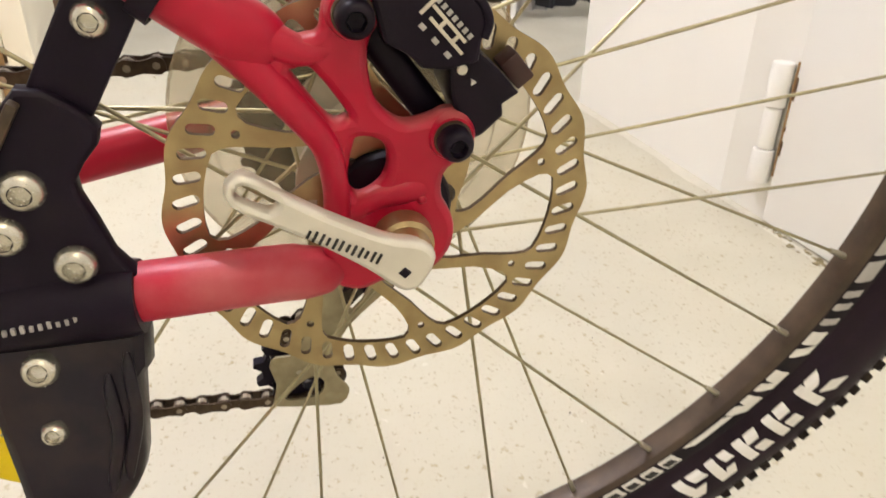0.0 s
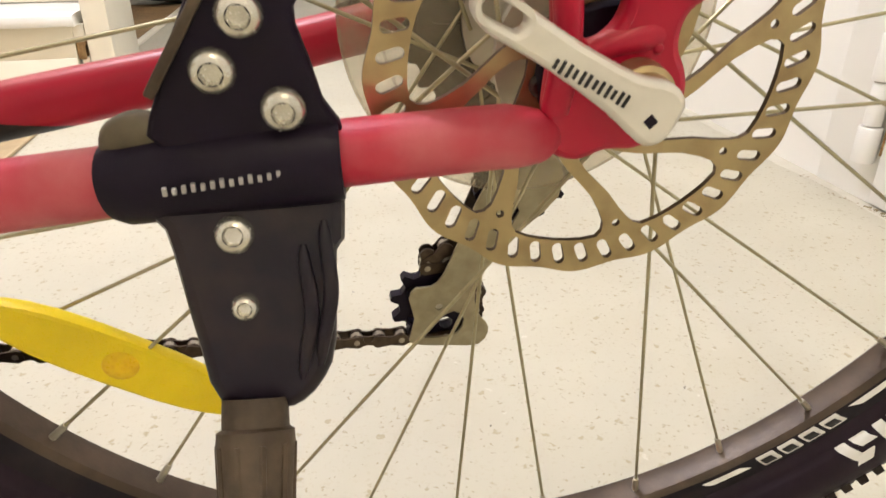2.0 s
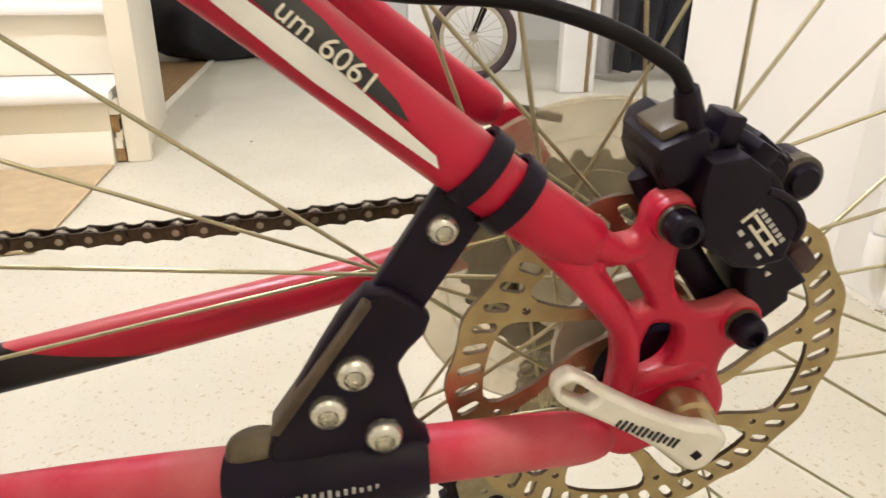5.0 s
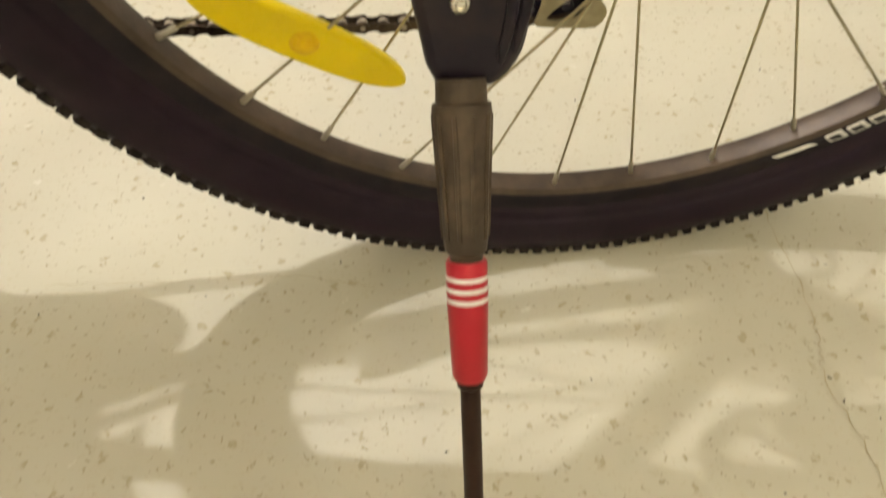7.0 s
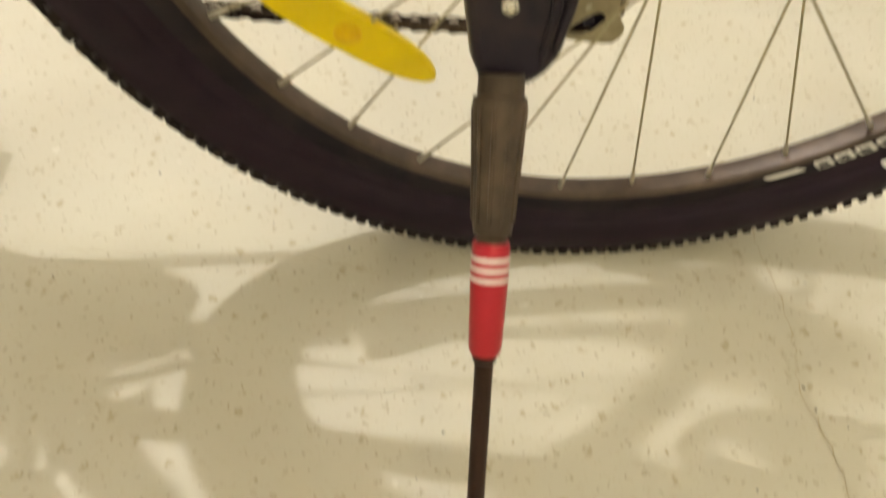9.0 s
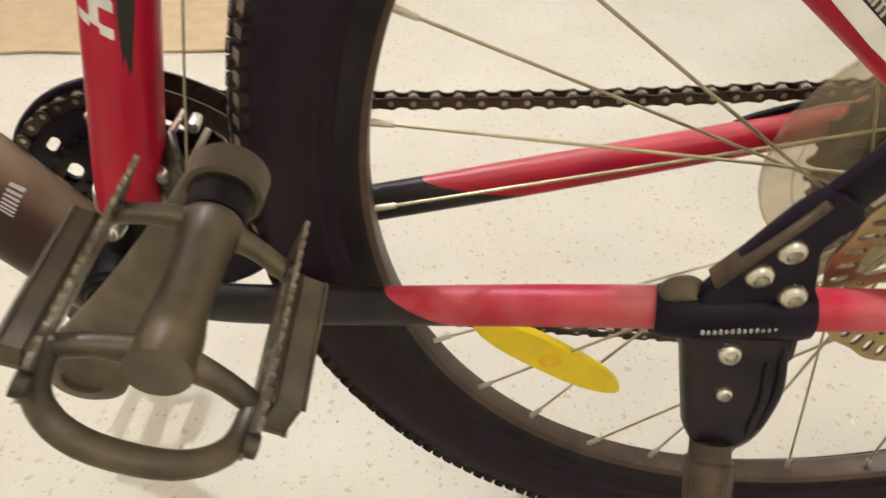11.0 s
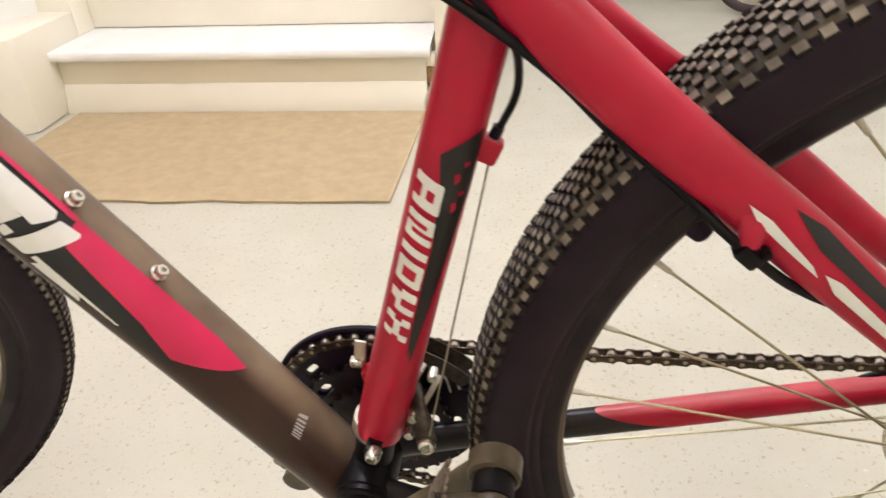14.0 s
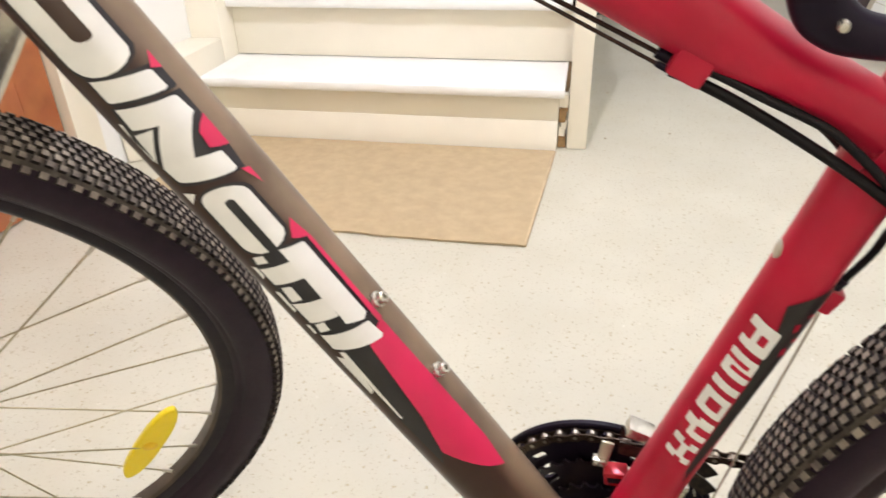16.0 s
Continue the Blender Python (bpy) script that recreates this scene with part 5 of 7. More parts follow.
# ---- parts bolted to the bicycle ----
def kickstand():
    upper = [(-0.1300, 0.0230), (-0.1085, 0.0560), (-0.0885, 0.0435), (-0.0985, 0.0270), (-0.0955, 0.0120), (-0.0925, 0.0000), (-0.0900, -0.0120), (-0.1395, -0.0120), (-0.1385, 0.0040)]
    ks = part("kickstand", plate([upper], 0.0075, 0.0016, 3), BLACK_PAINT, BIKE, "black alloy kickstand clamped to both stays", 45, Matrix.Translation((0, -0.0680, 0)))
    off = Matrix.Translation((0, 0.0680, 0))

    def piece(name, bm, mat, label="", angle=45):
        return part(name, bm, mat, ks, label, angle, off)

    # sliding arm with the strap round the seat stay
    piece("arm", sweep([(-0.0990, -0.0640, 0.0500, 0.0085, 0.0030), (-0.0760, -0.0655, 0.0860, 0.0085, 0.0030)], 1, 4, None, (0, 1, 0)), BLACK_PAINT)
    arm = slab((-0.0092, -0.0030, -0.030), (0.0092, 0.0030, 0.026), 0.0012, None, Matrix.Translation((-0.0870, -0.0655, 0.0690)) @ Matrix.Rotation(radians(31), 4, "Y"))
    piece("slider", arm, BLACK_PAINT)
    # lip is paler than the stand: light on that edge is in its colour
    lip = slab((-0.0016, -0.0062, -0.034), (0.0016, 0.0046, 0.024), 0.0008, None, Matrix.Translation((-0.1212, -0.0690, 0.0330)) @ Matrix.Rotation(radians(33), 4, "Y"))
    piece("lip", lip, GREY_PLASTIC)
    axis = Vector((-0.035, 0.006, 0.0295)).normalized()
    for d in (-0.0065, 0.0065):
        c = Vector((-0.0700, -0.0660, 0.0880)) + axis * d
        piece("strap", lathe([(0.0112, -0.0032), (0.0128, -0.0032), (0.0128, 0.0032), (0.0112, 0.0032)], 28, None, aim(c, c + axis), True), BLACK_PLASTIC)
    # sleeve clamp round the chain stay
    piece("clamp", sweep([(-0.1572, -0.0622, -0.0255, 0.0122, 0.0116), (-0.1535, -0.0630, -0.0250, 0.0138, 0.0134), (-0.1380, -0.0645, -0.0232, 0.0142, 0.0136), (-0.0930, -0.0675, -0.0195, 0.0142, 0.0136), (-0.0880, -0.0678, -0.0193, 0.0130, 0.0124)], 1, 28), BLACK_PLASTIC, "", 40)
    piece("clamp_ear", sweep([(-0.1555, -0.0630, -0.0150, 0.0040, 0.0050), (-0.1520, -0.0630, -0.0112, 0.0062, 0.0062), (-0.1455, -0.0632, -0.0095, 0.0066, 0.0064), (-0.1395, -0.0634, -0.0115, 0.0052, 0.0056)], 5, 16), DUSTY_BLACK, "dusty rounded ear of the clamp")
    # plain bar of the maker's print
    for k in range(14):
        x, z, h = -0.1400 + k * 0.0027, -0.0230 + k * 0.00029, (0.0026, 0.0020, 0.0023)[k % 3]
        piece("printed_bar", slab((x, -0.0800, z), (x + 0.0013, -0.0786, z + h), 0.0002), GREY_DECAL)
    # lower housing
    lower = [(-0.1490, -0.0310), (-0.1330, -0.0230), (-0.0960, -0.0190), (-0.0885, -0.0240), (-0.0890, -0.0465), (-0.0918, -0.0500), (-0.0940, -0.0790), (-0.0985, -0.0910), (-0.1060, -0.0985), (-0.1140, -0.1000), (-0.1315, -0.0960), (-0.1360, -0.0800), (-0.1400, -0.0560), (-0.1430, -0.0400)]
    tilt = Matrix.Translation((0, -0.0668, -0.035)) @ Matrix.Rotation(radians(-24), 4, "X") @ Matrix.Translation((0, 0, 0.035))
    me = plate([lower], 0.0180, 0.0042, 2)
    me.transform(tilt)
    piece("housing", me, HOUSING)
    for x0, x1, x2, z0, z1 in ((-0.0952, -0.0946, -0.0985, -0.0400, -0.0860), (-0.1020, -0.1010, -0.1045, -0.0470, -0.0900)):
        bm = sweep([(x0, -0.0088, z0, 0.0010, 0.0010), (x0, -0.0096, z0 - 0.006, 0.0021, 0.0014), (x1, -0.0098, (z0 + z1) / 2, 0.0024, 0.0016), (x2, -0.0094, z1 + 0.006, 0.0020, 0.0014), (x2 - 0.001, -0.0084, z1, 0.0010, 0.0010)], 5, 12)
        bm.transform(tilt)
        piece("housing_rib", bm, HOUSING, "", 60)
    for x, y, z, r in ((-0.0850, -0.0705, 0.0740, 0.0052), (-0.1130, -0.0748, 0.0258, 0.0066), (-0.1220, -0.0750, 0.0108, 0.0066), (-0.1039, -0.0765, -0.0006, 0.0066), (-0.1222, -0.0814, -0.0367, 0.0060), (-0.1210, -0.0898, -0.0578, 0.0044)):
        tow = (0, -1, 0) if z > -0.03 else (0, -0.93, 0.37)
        b = bolt("bolt", ks, (x, y, z), tow, r, 0.0042 if z > -0.03 else 0.0070, BOLT_STEEL)
        b.matrix_basis = off
    top, foot = Vector((-0.1216, -0.1034, -0.0957)), Vector((-0.1347, -0.3138, -0.3285))
    d = foot - top
    m = aim(top, foot)
    n_ = d.length
    collar = lathe([(0.0, -0.010), (0.0104, -0.010), (0.0106, -0.001), (0.0122, 0.0), (0.0124, 0.004), (0.0106, 0.030), (0.0098, 0.055), (0.0090, 0.062), (0.0072, 0.064), (0.0072, 0.070), (0, 0.070)], 28, None, m)
    piece("collar", collar, GREY_PLASTIC, "dusty grey tapered collar", 30)
    for k in range(10):
        a = k * math.pi / 5
        c = m @ Vector((0.0116 * math.cos(a), 0.0116 * math.sin(a), 0.004))
        e = m @ Vector((0.0094 * math.cos(a), 0.0094 * math.sin(a), 0.056))
        piece("rib", rod(c, e, 0.0014, 0.0012, 6), GREY_PLASTIC)
    s0 = 0.066
    piece("sleeve", lathe([(0.0, s0), (0.0084, s0), (0.0091, s0 + 0.0015), (0.0092, s0 + 0.018), (0.0082, s0 + 0.054), (0.0070, s0 + 0.057), (0.0, s0 + 0.057)], 28, None, m), SLEEVE_RED, "red height-setting sleeve with white rings", 30)
    for k in range(3):
        z = s0 + 0.0075 + k * 0.0050
        piece("ring", lathe([(0.0090, z - 0.0010), (0.00935, z - 0.0010), (0.00935, z + 0.0010), (0.0090, z + 0.0010)], 28, None, m, True), WHITE_DECAL, "", 30)
    piece("leg", lathe([(0, s0 + 0.05), (0.0060, s0 + 0.05), (0.0060, s0 + 0.0605), (0.0047, s0 + 0.0615), (0.0045, n_ - 0.012), (0, n_ - 0.012)], 20, None, m), ROD_BLACK, "", 30)
    piece("foot", lathe([(0.0, n_ - 0.0125), (0.0068, n_ - 0.0125), (0.0080, n_ - 0.0105), (0.0086, n_ - 0.0060), (0.0112, n_ - 0.002), (0.0104, n_ + 0.0045), (0, n_ + 0.006)], 22, None, m), BLACK_PLASTIC, "black rubber foot", 35)


kickstand()


def caliper():
    """Hydraulic caliper straddling the rotor: body, piston cap, lower block, bracket, bolts and adjuster."""
    body = [(-0.0215, 0.0970), (-0.0205, 0.1015), (-0.0150, 0.1050), (-0.0095, 0.1030), (-0.0085, 0.0985), (-0.0045, 0.0985), (-0.0040, 0.1010), (0.0030, 0.1005), (0.0045, 0.0965), (0.0125, 0.0960), (0.0150, 0.0915), (0.0215, 0.0860), (0.0262, 0.0795), (0.0275, 0.0715), (0.0262, 0.0640), (0.0210, 0.0600), (0.0120, 0.0600), (0.0020, 0.0640), (-0.0060, 0.0700), (-0.0100, 0.0790), (-0.0180, 0.0835), (-0.0210, 0.0900)]
    c = part("brake_caliper", plate([body], 0.0290, 0.0018, 0), CALIPER_BLACK, BIKE, "black hydraulic disc brake caliper with hose", 45, Matrix.Translation((0, -0.0545, 0)))
    off = Matrix.Translation((0, 0.0545, 0))

    def piece(name, bm, mat, label="", angle=40):
        return part(name, bm, mat, c, label, angle, off)

    piece("body_bridge", slab((-0.0078, -0.0130, -0.0070), (0.0078, 0.0150, 0.0070), 0.0014, None, Matrix.Translation((-0.0135, -0.0600, 0.0950)) @ Matrix.Rotation(radians(-22), 4, "Y")), CALIPER_BLACK)
    piece("body_boss", slab((-0.0040, -0.0085, -0.0075), (0.0040, 0.0085, 0.0060), 0.0010, None, Matrix.Translation((0.0100, -0.0640, 0.0930)) @ Matrix.Rotation(radians(32), 4, "Y")), CALIPER_BLACK)
    front = [(-0.0090, 0.0960), (-0.0098, 0.0833), (-0.0057, 0.0682), (0.0012, 0.0646), (0.0061, 0.0602), (0.0133, 0.0593), (0.0235, 0.0618), (0.0242, 0.0682), (0.0255, 0.0735), (0.0247, 0.0766), (0.0224, 0.0798), (0.0182, 0.0832), (0.0128, 0.0858), (0.0106, 0.0925), (0.0030, 0.0975)]
    me = plate([front], 0.0100, 0.0014, 0)
    me.transform(Matrix.Translation((0, -0.0735, 0)))
    piece("piston_housing", me, CALIPER_BLACK, "", 30)
    block = [(0.0160, 0.0590), (0.0173, 0.0478), (0.0194, 0.0430), (0.0242, 0.0325), (0.0289, 0.0343), (0.0357, 0.0408), (0.0351, 0.0448), (0.0406, 0.0485), (0.0334, 0.0563), (0.0262, 0.0625)]
    me = plate([block], 0.0260, 0.0013, 0)
    me.transform(Matrix.Translation((0, -0.0580, 0)))
    piece("body_block", me, CALIPER_BLACK)
    piece("bleed_port", lathe([(0, 0.0008), (0.0016, 0.0008), (0.0018, 0)], 12, None, at_side(0.0203, -0.0712, 0.0573)), LEVER_ALLOY, "", 30)
    piece("bleed_port", lathe([(0, 0.0008), (0.0011, 0.0008), (0.0013, 0)], 3, None, at_side(0.0241, -0.0712, 0.0531)), LEVER_ALLOY, "", 30)
    piece("pad_tab", slab((-0.0056, -0.0050, -0.0037), (0.0056, 0.0050, 0.0037), 0.0010, None, Matrix.Translation((0.0414, -0.0600, 0.0538)) @ Matrix.Rotation(radians(49), 4, "Y")), material("brown_black_pad_plate", (0.042, 0.012, 0.010), 0.5), "brown-black pad tab")
    # top lug, second fitting and the adjuster's outer eye
    piece("lug", slab((-0.0036, -0.0060, -0.0058), (0.0036, 0.0060, 0.0058), 0.0009, None, Matrix.Translation((0.0008, -0.0630, 0.1010)) @ Matrix.Rotation(radians(10), 4, "Y")), CALIPER_BLACK)
    # paler colour stands for dust and for the gloss on the lit top
    piece("chamfer_block", slab((-0.0066, -0.0080, -0.0030), (0.0066, 0.0100, 0.0030), 0.0012, None, Matrix.Translation((-0.0150, -0.0610, 0.1025)) @ Matrix.Rotation(radians(-24), 4, "Y")), DUSTY_BLACK, "chamfered caliper top, coloured paler for dust and light")
    piece("inner_eye", lathe([(0, 0.0040), (0.0036, 0.0040), (0.0042, 0.0028), (0.0058, 0.0028), (0.0064, 0.0016), (0.0066, -0.0080), (0, -0.0080)], 24, None, at_side(0.0186, -0.0640, 0.0880)), CALIPER_BLACK)
    piece("piston_rim", sweep([(x, -0.0778, z, 0.0015, 0.0015) for x, z in ((0.0112, 0.0862), (0.0140, 0.0856), (0.0186, 0.0833), (0.0228, 0.0798), (0.0251, 0.0764), (0.0259, 0.0731), (0.0247, 0.0690))], 5, 10), CALIPER_BLACK, "", 60)
    # mount bracket between the two ears
    piece("bracket", sweep([(-0.0190, -0.0580, 0.0860, 0.0060, 0.0036), (-0.0090, -0.0580, 0.0690, 0.0062, 0.0036), (-0.0010, -0.0580, 0.0580, 0.0056, 0.0036), (0.0110, -0.0580, 0.0420, 0.0056, 0.0036), (0.0200, -0.0580, 0.0310, 0.0060, 0.0036)], 5, 16), CALIPER_BLACK)
    for x, z in ((-0.0142, 0.0758), (0.0174, 0.0356)):
        piece("washer", lathe([(0.003, 0.0020), (0.0062, 0.0020), (0.0064, 0.0014), (0.0064, 0)], 22, None, at_side(x, -0.0745, z)), DUSTY_BLACK, "dull brown washer")
        b = bolt("bolt", c, (x, -0.0825, z), (0, -1, 0), 0.0058, 0.0080, CALIPER_BLACK)
        b.matrix_basis = off
    # adjuster eye behind
    piece("adjuster", lathe([(0, 0.0060), (0.0046, 0.0060), (0.0052, 0.0045), (0.0062, 0.0040), (0.0074, 0.0030), (0.0076, -0.0100), (0, -0.0100)], 26, None, at_side(0.0312, -0.0620, 0.0838)), CALIPER_BLACK)
    piece("adjuster_ring", lathe([(0.0058, 0.0042), (0.0078, 0.0030), (0.0080, -0.0010), (0.0076, -0.0010)], 26, None, at_side(0.0312, -0.0620, 0.0838)), DUSTY_BLACK, "worn brown-grey rim")
    for x, z, turn, half, deep in ((0.0165, 0.0915, 36, 0.0080, 0.0062), (0.0255, 0.0850, 44, 0.0070, 0.0052)):
        piece("adjuster_arm", slab((-half, -deep, -0.0052), (half, deep, 0.0052), 0.0010, None, Matrix.Translation((x, -0.0595, z)) @ Matrix.Rotation(radians(turn), 4, "Y")), CALIPER_BLACK)
    # plain bars for the maker's print
    m = Matrix.Translation((0.0126, -0.0786, 0.0726)) @ Matrix.Rotation(radians(47), 4, "Y")
    for k in range(7):
        piece("printed_bar", slab((-0.0080 + k * 0.0024, -0.0003, 0.0026), (-0.0066 + k * 0.0024, 0.0003, 0.0044), 0.0001, None, m), GREY_DECAL)
    for x_, z_, lx, lz in ((-0.0075, 0.0008, 0.0150, 0.0011), (-0.0055, -0.0022, 0.0150, 0.0011), (-0.0090, -0.0030, 0.0012, 0.0060), (-0.0020, -0.0012, 0.0012, 0.0022), (0.0040, -0.0012, 0.0012, 0.0022)):
        piece("printed_bar", slab((x_, -0.0003, z_), (x_ + lx, 0.0003, z_ + lz), 0.0001, None, m), PALE_DECAL)
    for k in range(3):
        piece("printed_bar", slab((-0.0062 + k * 0.0058, -0.0003, -0.0058), (-0.0040 + k * 0.0058, 0.0003, -0.0042), 0.0001, None, m), GREY_DECAL)
    piece("hose_fitting", rod((-0.0110, -0.0650, 0.1040), (-0.0150, -0.0665, 0.1145), 0.0048, 0.0036, 14), CALIPER_BLACK)
    hose = [(-0.0140, -0.0662, 0.1120), (-0.0172, -0.0665, 0.1178), (-0.0225, -0.0665, 0.1224), (-0.0400, -0.0640, 0.1310), (-0.0660, -0.0560, 0.1370), (-0.1000, -0.0490, 0.1380), (-0.1400, -0.0440, 0.1450), (-0.1845, -0.0440, 0.1604), (-0.1998, -0.0450, 0.1679), (-0.2120, -0.0470, 0.1762), (-0.2304, -0.0500, 0.1927), (-0.2481, -0.0430, 0.2056), (-0.2591, -0.0360, 0.2137), (-0.2924, -0.0260, 0.2382), (-0.3127, -0.0210, 0.2565), (-0.3301, -0.0200, 0.2709), (-0.3430, -0.0222, 0.2815), (-0.3687, -0.0190, 0.2978), (-0.4036, -0.0120, 0.3156), (-0.4284, -0.0100, 0.3272), (-0.4420, -0.0100, 0.3325)]
    piece("hose", sweep([(*p, 0.0026, 0.0026) for p in hose], 6, 12), CABLE_BLACK, "black brake hose", 60)
    piece("hose_lug", sweep([(-0.2290, -0.0440, 0.2090, 0.0075, 0.0040), (-0.2296, -0.0480, 0.2010, 0.0060, 0.0038), (-0.2302, -0.0496, 0.1955, 0.0048, 0.0036)], 4, 14), RED, "red lug holding the hose")
    clip = slab((-0.0062, -0.0048, -0.0042), (0.0062, 0.0048, 0.0036), 0.0014, None, Matrix.Translation((-0.2300, -0.0500, 0.1916)) @ Matrix.Rotation(radians(41), 4, "Y"))
    slab((0.0030, -0.0048, 0.0020), (0.0062, 0.0048, 0.0082), 0.0010, clip, Matrix.Translation((-0.2300, -0.0500, 0.1916)) @ Matrix.Rotation(radians(41), 4, "Y"))
    piece("hose_clip", clip, CABLE_BLACK, "black cable clip")


caliper()


def quick_release():
    outline = [(-0.0487, 0.0373), (-0.0530, 0.0345), (-0.0535, 0.0300), (-0.0505, 0.0255), (-0.0460, 0.0225), (-0.0315, 0.0140), (-0.0143, 0.0018), (-0.0030, -0.0080), (0.0020, -0.0090), (0.0060, -0.0060), (0.0096, 0.0025), (0.0070, 0.0075), (0.0020, 0.0100), (-0.0060, 0.0120), (-0.0235, 0.0212), (-0.0400, 0.0318), (-0.0440, 0.0352)]
    hole = slot(-0.0450, 0.0292, 0.0125, 0.0052, radians(-27), 5)
    q = part("quick_release", plate([outline, hole], 0.0068, 0.0020, 3), LEVER_ALLOY, BIKE, "satin white quick-release lever with a loop end", 45, Matrix.Translation((-0.001, -0.0925, 0)))
    off = Matrix.Translation((0.001, 0.0925, 0))
    part("cam", lathe([(0, 0.0100), (0.0066, 0.0100), (0.0082, 0.0085), (0.0084, 0.0020), (0.0100, 0.0010), (0.0104, -0.0060), (0.0080, -0.0070), (0.0080, -0.0200), (0, -0.02)], 28, None, at_side(0.0005, -0.0835, 0.0015)), ROTOR_STEEL, q, "", 35, off)
    part("pivot", lathe([(0, 0.0014), (0.0018, 0.0014), (0.0022, 0.0006), (0.0022, -0.002)], 4, None, at_side(-0.0020, -0.0954, -0.0010)), BLACK_PLASTIC, q, "", 30, off)
    for k in range(12):
        f = (k // 2) * 0.0044 + (k % 2) * 0.0021
        high = 0.0019 if k % 3 else 0.0014
        part("printed_bar", slab((-0.00042, -0.0005, -high), (0.00042, 0.0005, high), 0.0001, None, Matrix.Translation((-0.0318 + f * 0.885, -0.0960, 0.0166 - f * 0.465)) @ Matrix.Rotation(radians(27.5), 4, "Y")), BLACK_DECAL, q, "", 0, off)
    part("nut", lathe([(0, -0.014), (0.008, -0.014), (0.0095, -0.006), (0.0095, 0), (0, 0)], 20, None, at_side(0, 0.0740, 0)), ALLOY, q, "", 35, off)


quick_release()

BBX, BBZ = -0.441, -0.065
RX, RZ = -0.448, -0.067     # middle of the chain rings


def crankset():
    holes = []
    for k in range(5):
        a = radians(72 * k)
        holes.append(slot(0.0500 * math.cos(a), 0.0500 * math.sin(a), 0.024, 0.012, a + math.pi / 2))
        a -= radians(6)
        holes.append(slot(0.0665 * math.cos(a), 0.0665 * math.sin(a), 0.015, 0.0060, a + math.pi / 2))
    inner = [slot(0.0485 * math.cos(radians(72 * k)), 0.0485 * math.sin(radians(72 * k)), 0.020, 0.0085, radians(72 * k + 90)) for k in range(5)]
    ring = part("crankset", gear(42, 0.0840, 0.0030, 0.020, 0.0050, holes), BLACK_PLASTIC, BIKE, "black chainset with plastic guard and dusty arms", 25, Matrix.Translation((RX, 0.0550, RZ)))
    off = Matrix.Translation((-RX, -0.0550, -RZ))
    for y, t, r in ((0.0470, 32, 0.0620), (0.0400, 22, 0.0415)):
        part("small_ring", gear(t, r, 0.0022, 0.020, 0.0045, inner if t == 32 else ()), HOUSING, ring, "", 25, off @ Matrix.Translation((RX, y, RZ)))
    guard = lathe([(0.0760, -0.0025), (0.0870, -0.0025), (0.0884, -0.0010), (0.0884, 0.0025), (0.0870, 0.0035), (0.0760, 0.0035)], 80, None, at_side(RX, 0.0620, RZ), True)
    part("chain_guard", guard, BLACK_PLASTIC, ring, "black plastic chain guard ring", 35, off)
    for k in range(5):
        a = radians(72 * k + 36)
        part("spider_arm", rod((RX + 0.018 * math.cos(a), 0.0580, RZ + 0.018 * math.sin(a)), (RX + 0.074 * math.cos(a), 0.0600, RZ + 0.074 * math.sin(a)), 0.008, 0.006, 10), BLACK_PLASTIC, ring, "", 40, off)
    ax, az = 0.101, 0.1325
    for side, nm in ((-1, 1), (1, -1)):
        y0 = 0.0720 * side if side < 0 else 0.0680
        a0, a1 = Vector((BBX, y0, BBZ)), Vector((BBX + ax * nm, y0 + 0.016 * side, BBZ + az * nm)) if side < 0 else Vector((BBX - ax * 1.05, y0 + 0.008, BBZ - az * 1.05))
        mid = a0.lerp(a1, 0.5) + Vector((0, 0.002 * side, 0))
        q0, q1 = a0.lerp(a1, -0.06), a0.lerp(a1, 1.05)
        part("crank_arm", sweep([(*q0, 0.0165, 0.0080), (*a0, 0.0225, 0.0095), (*a0.lerp(a1, 0.15), 0.0205, 0.0090), (*mid, 0.0165, 0.0078), (*a0.lerp(a1, 0.86), 0.0145, 0.0074), (*a1, 0.0146, 0.0080), (*q1, 0.0105, 0.0060)], 5, 24), DUSTY_BLACK, ring, "dusty black crank arm", 45, off)
        part("crank_boss", lathe([(0, 0.0105), (0.0100, 0.0105), (0.0105, 0.0130), (0.0175, 0.0125), (0.0212, 0.0100), (0.0215, -0.008), (0, -0.008)], 28, None, at_side(*a0) @ Matrix.Rotation(0 if side < 0 else math.pi, 4, "X")), DUSTY_BLACK, ring, "", 35, off)
        part("pedal_boss", lathe([(0.0070, 0.0045), (0.0105, 0.0045), (0.0126, 0.0056), (0.0144, 0.0046), (0.0149, -0.008), (0, -0.009)], 28, None, at_side(*a1) @ Matrix.Rotation(0 if side < 0 else math.pi, 4, "X")), DUSTY_BLACK, ring, "", 35, off)
    part("axle", rod((BBX, -0.070, BBZ), (BBX, 0.068, BBZ), 0.0085, None, 16), DARK_STEEL, ring, "", 40, off)
    return ring


crankset()


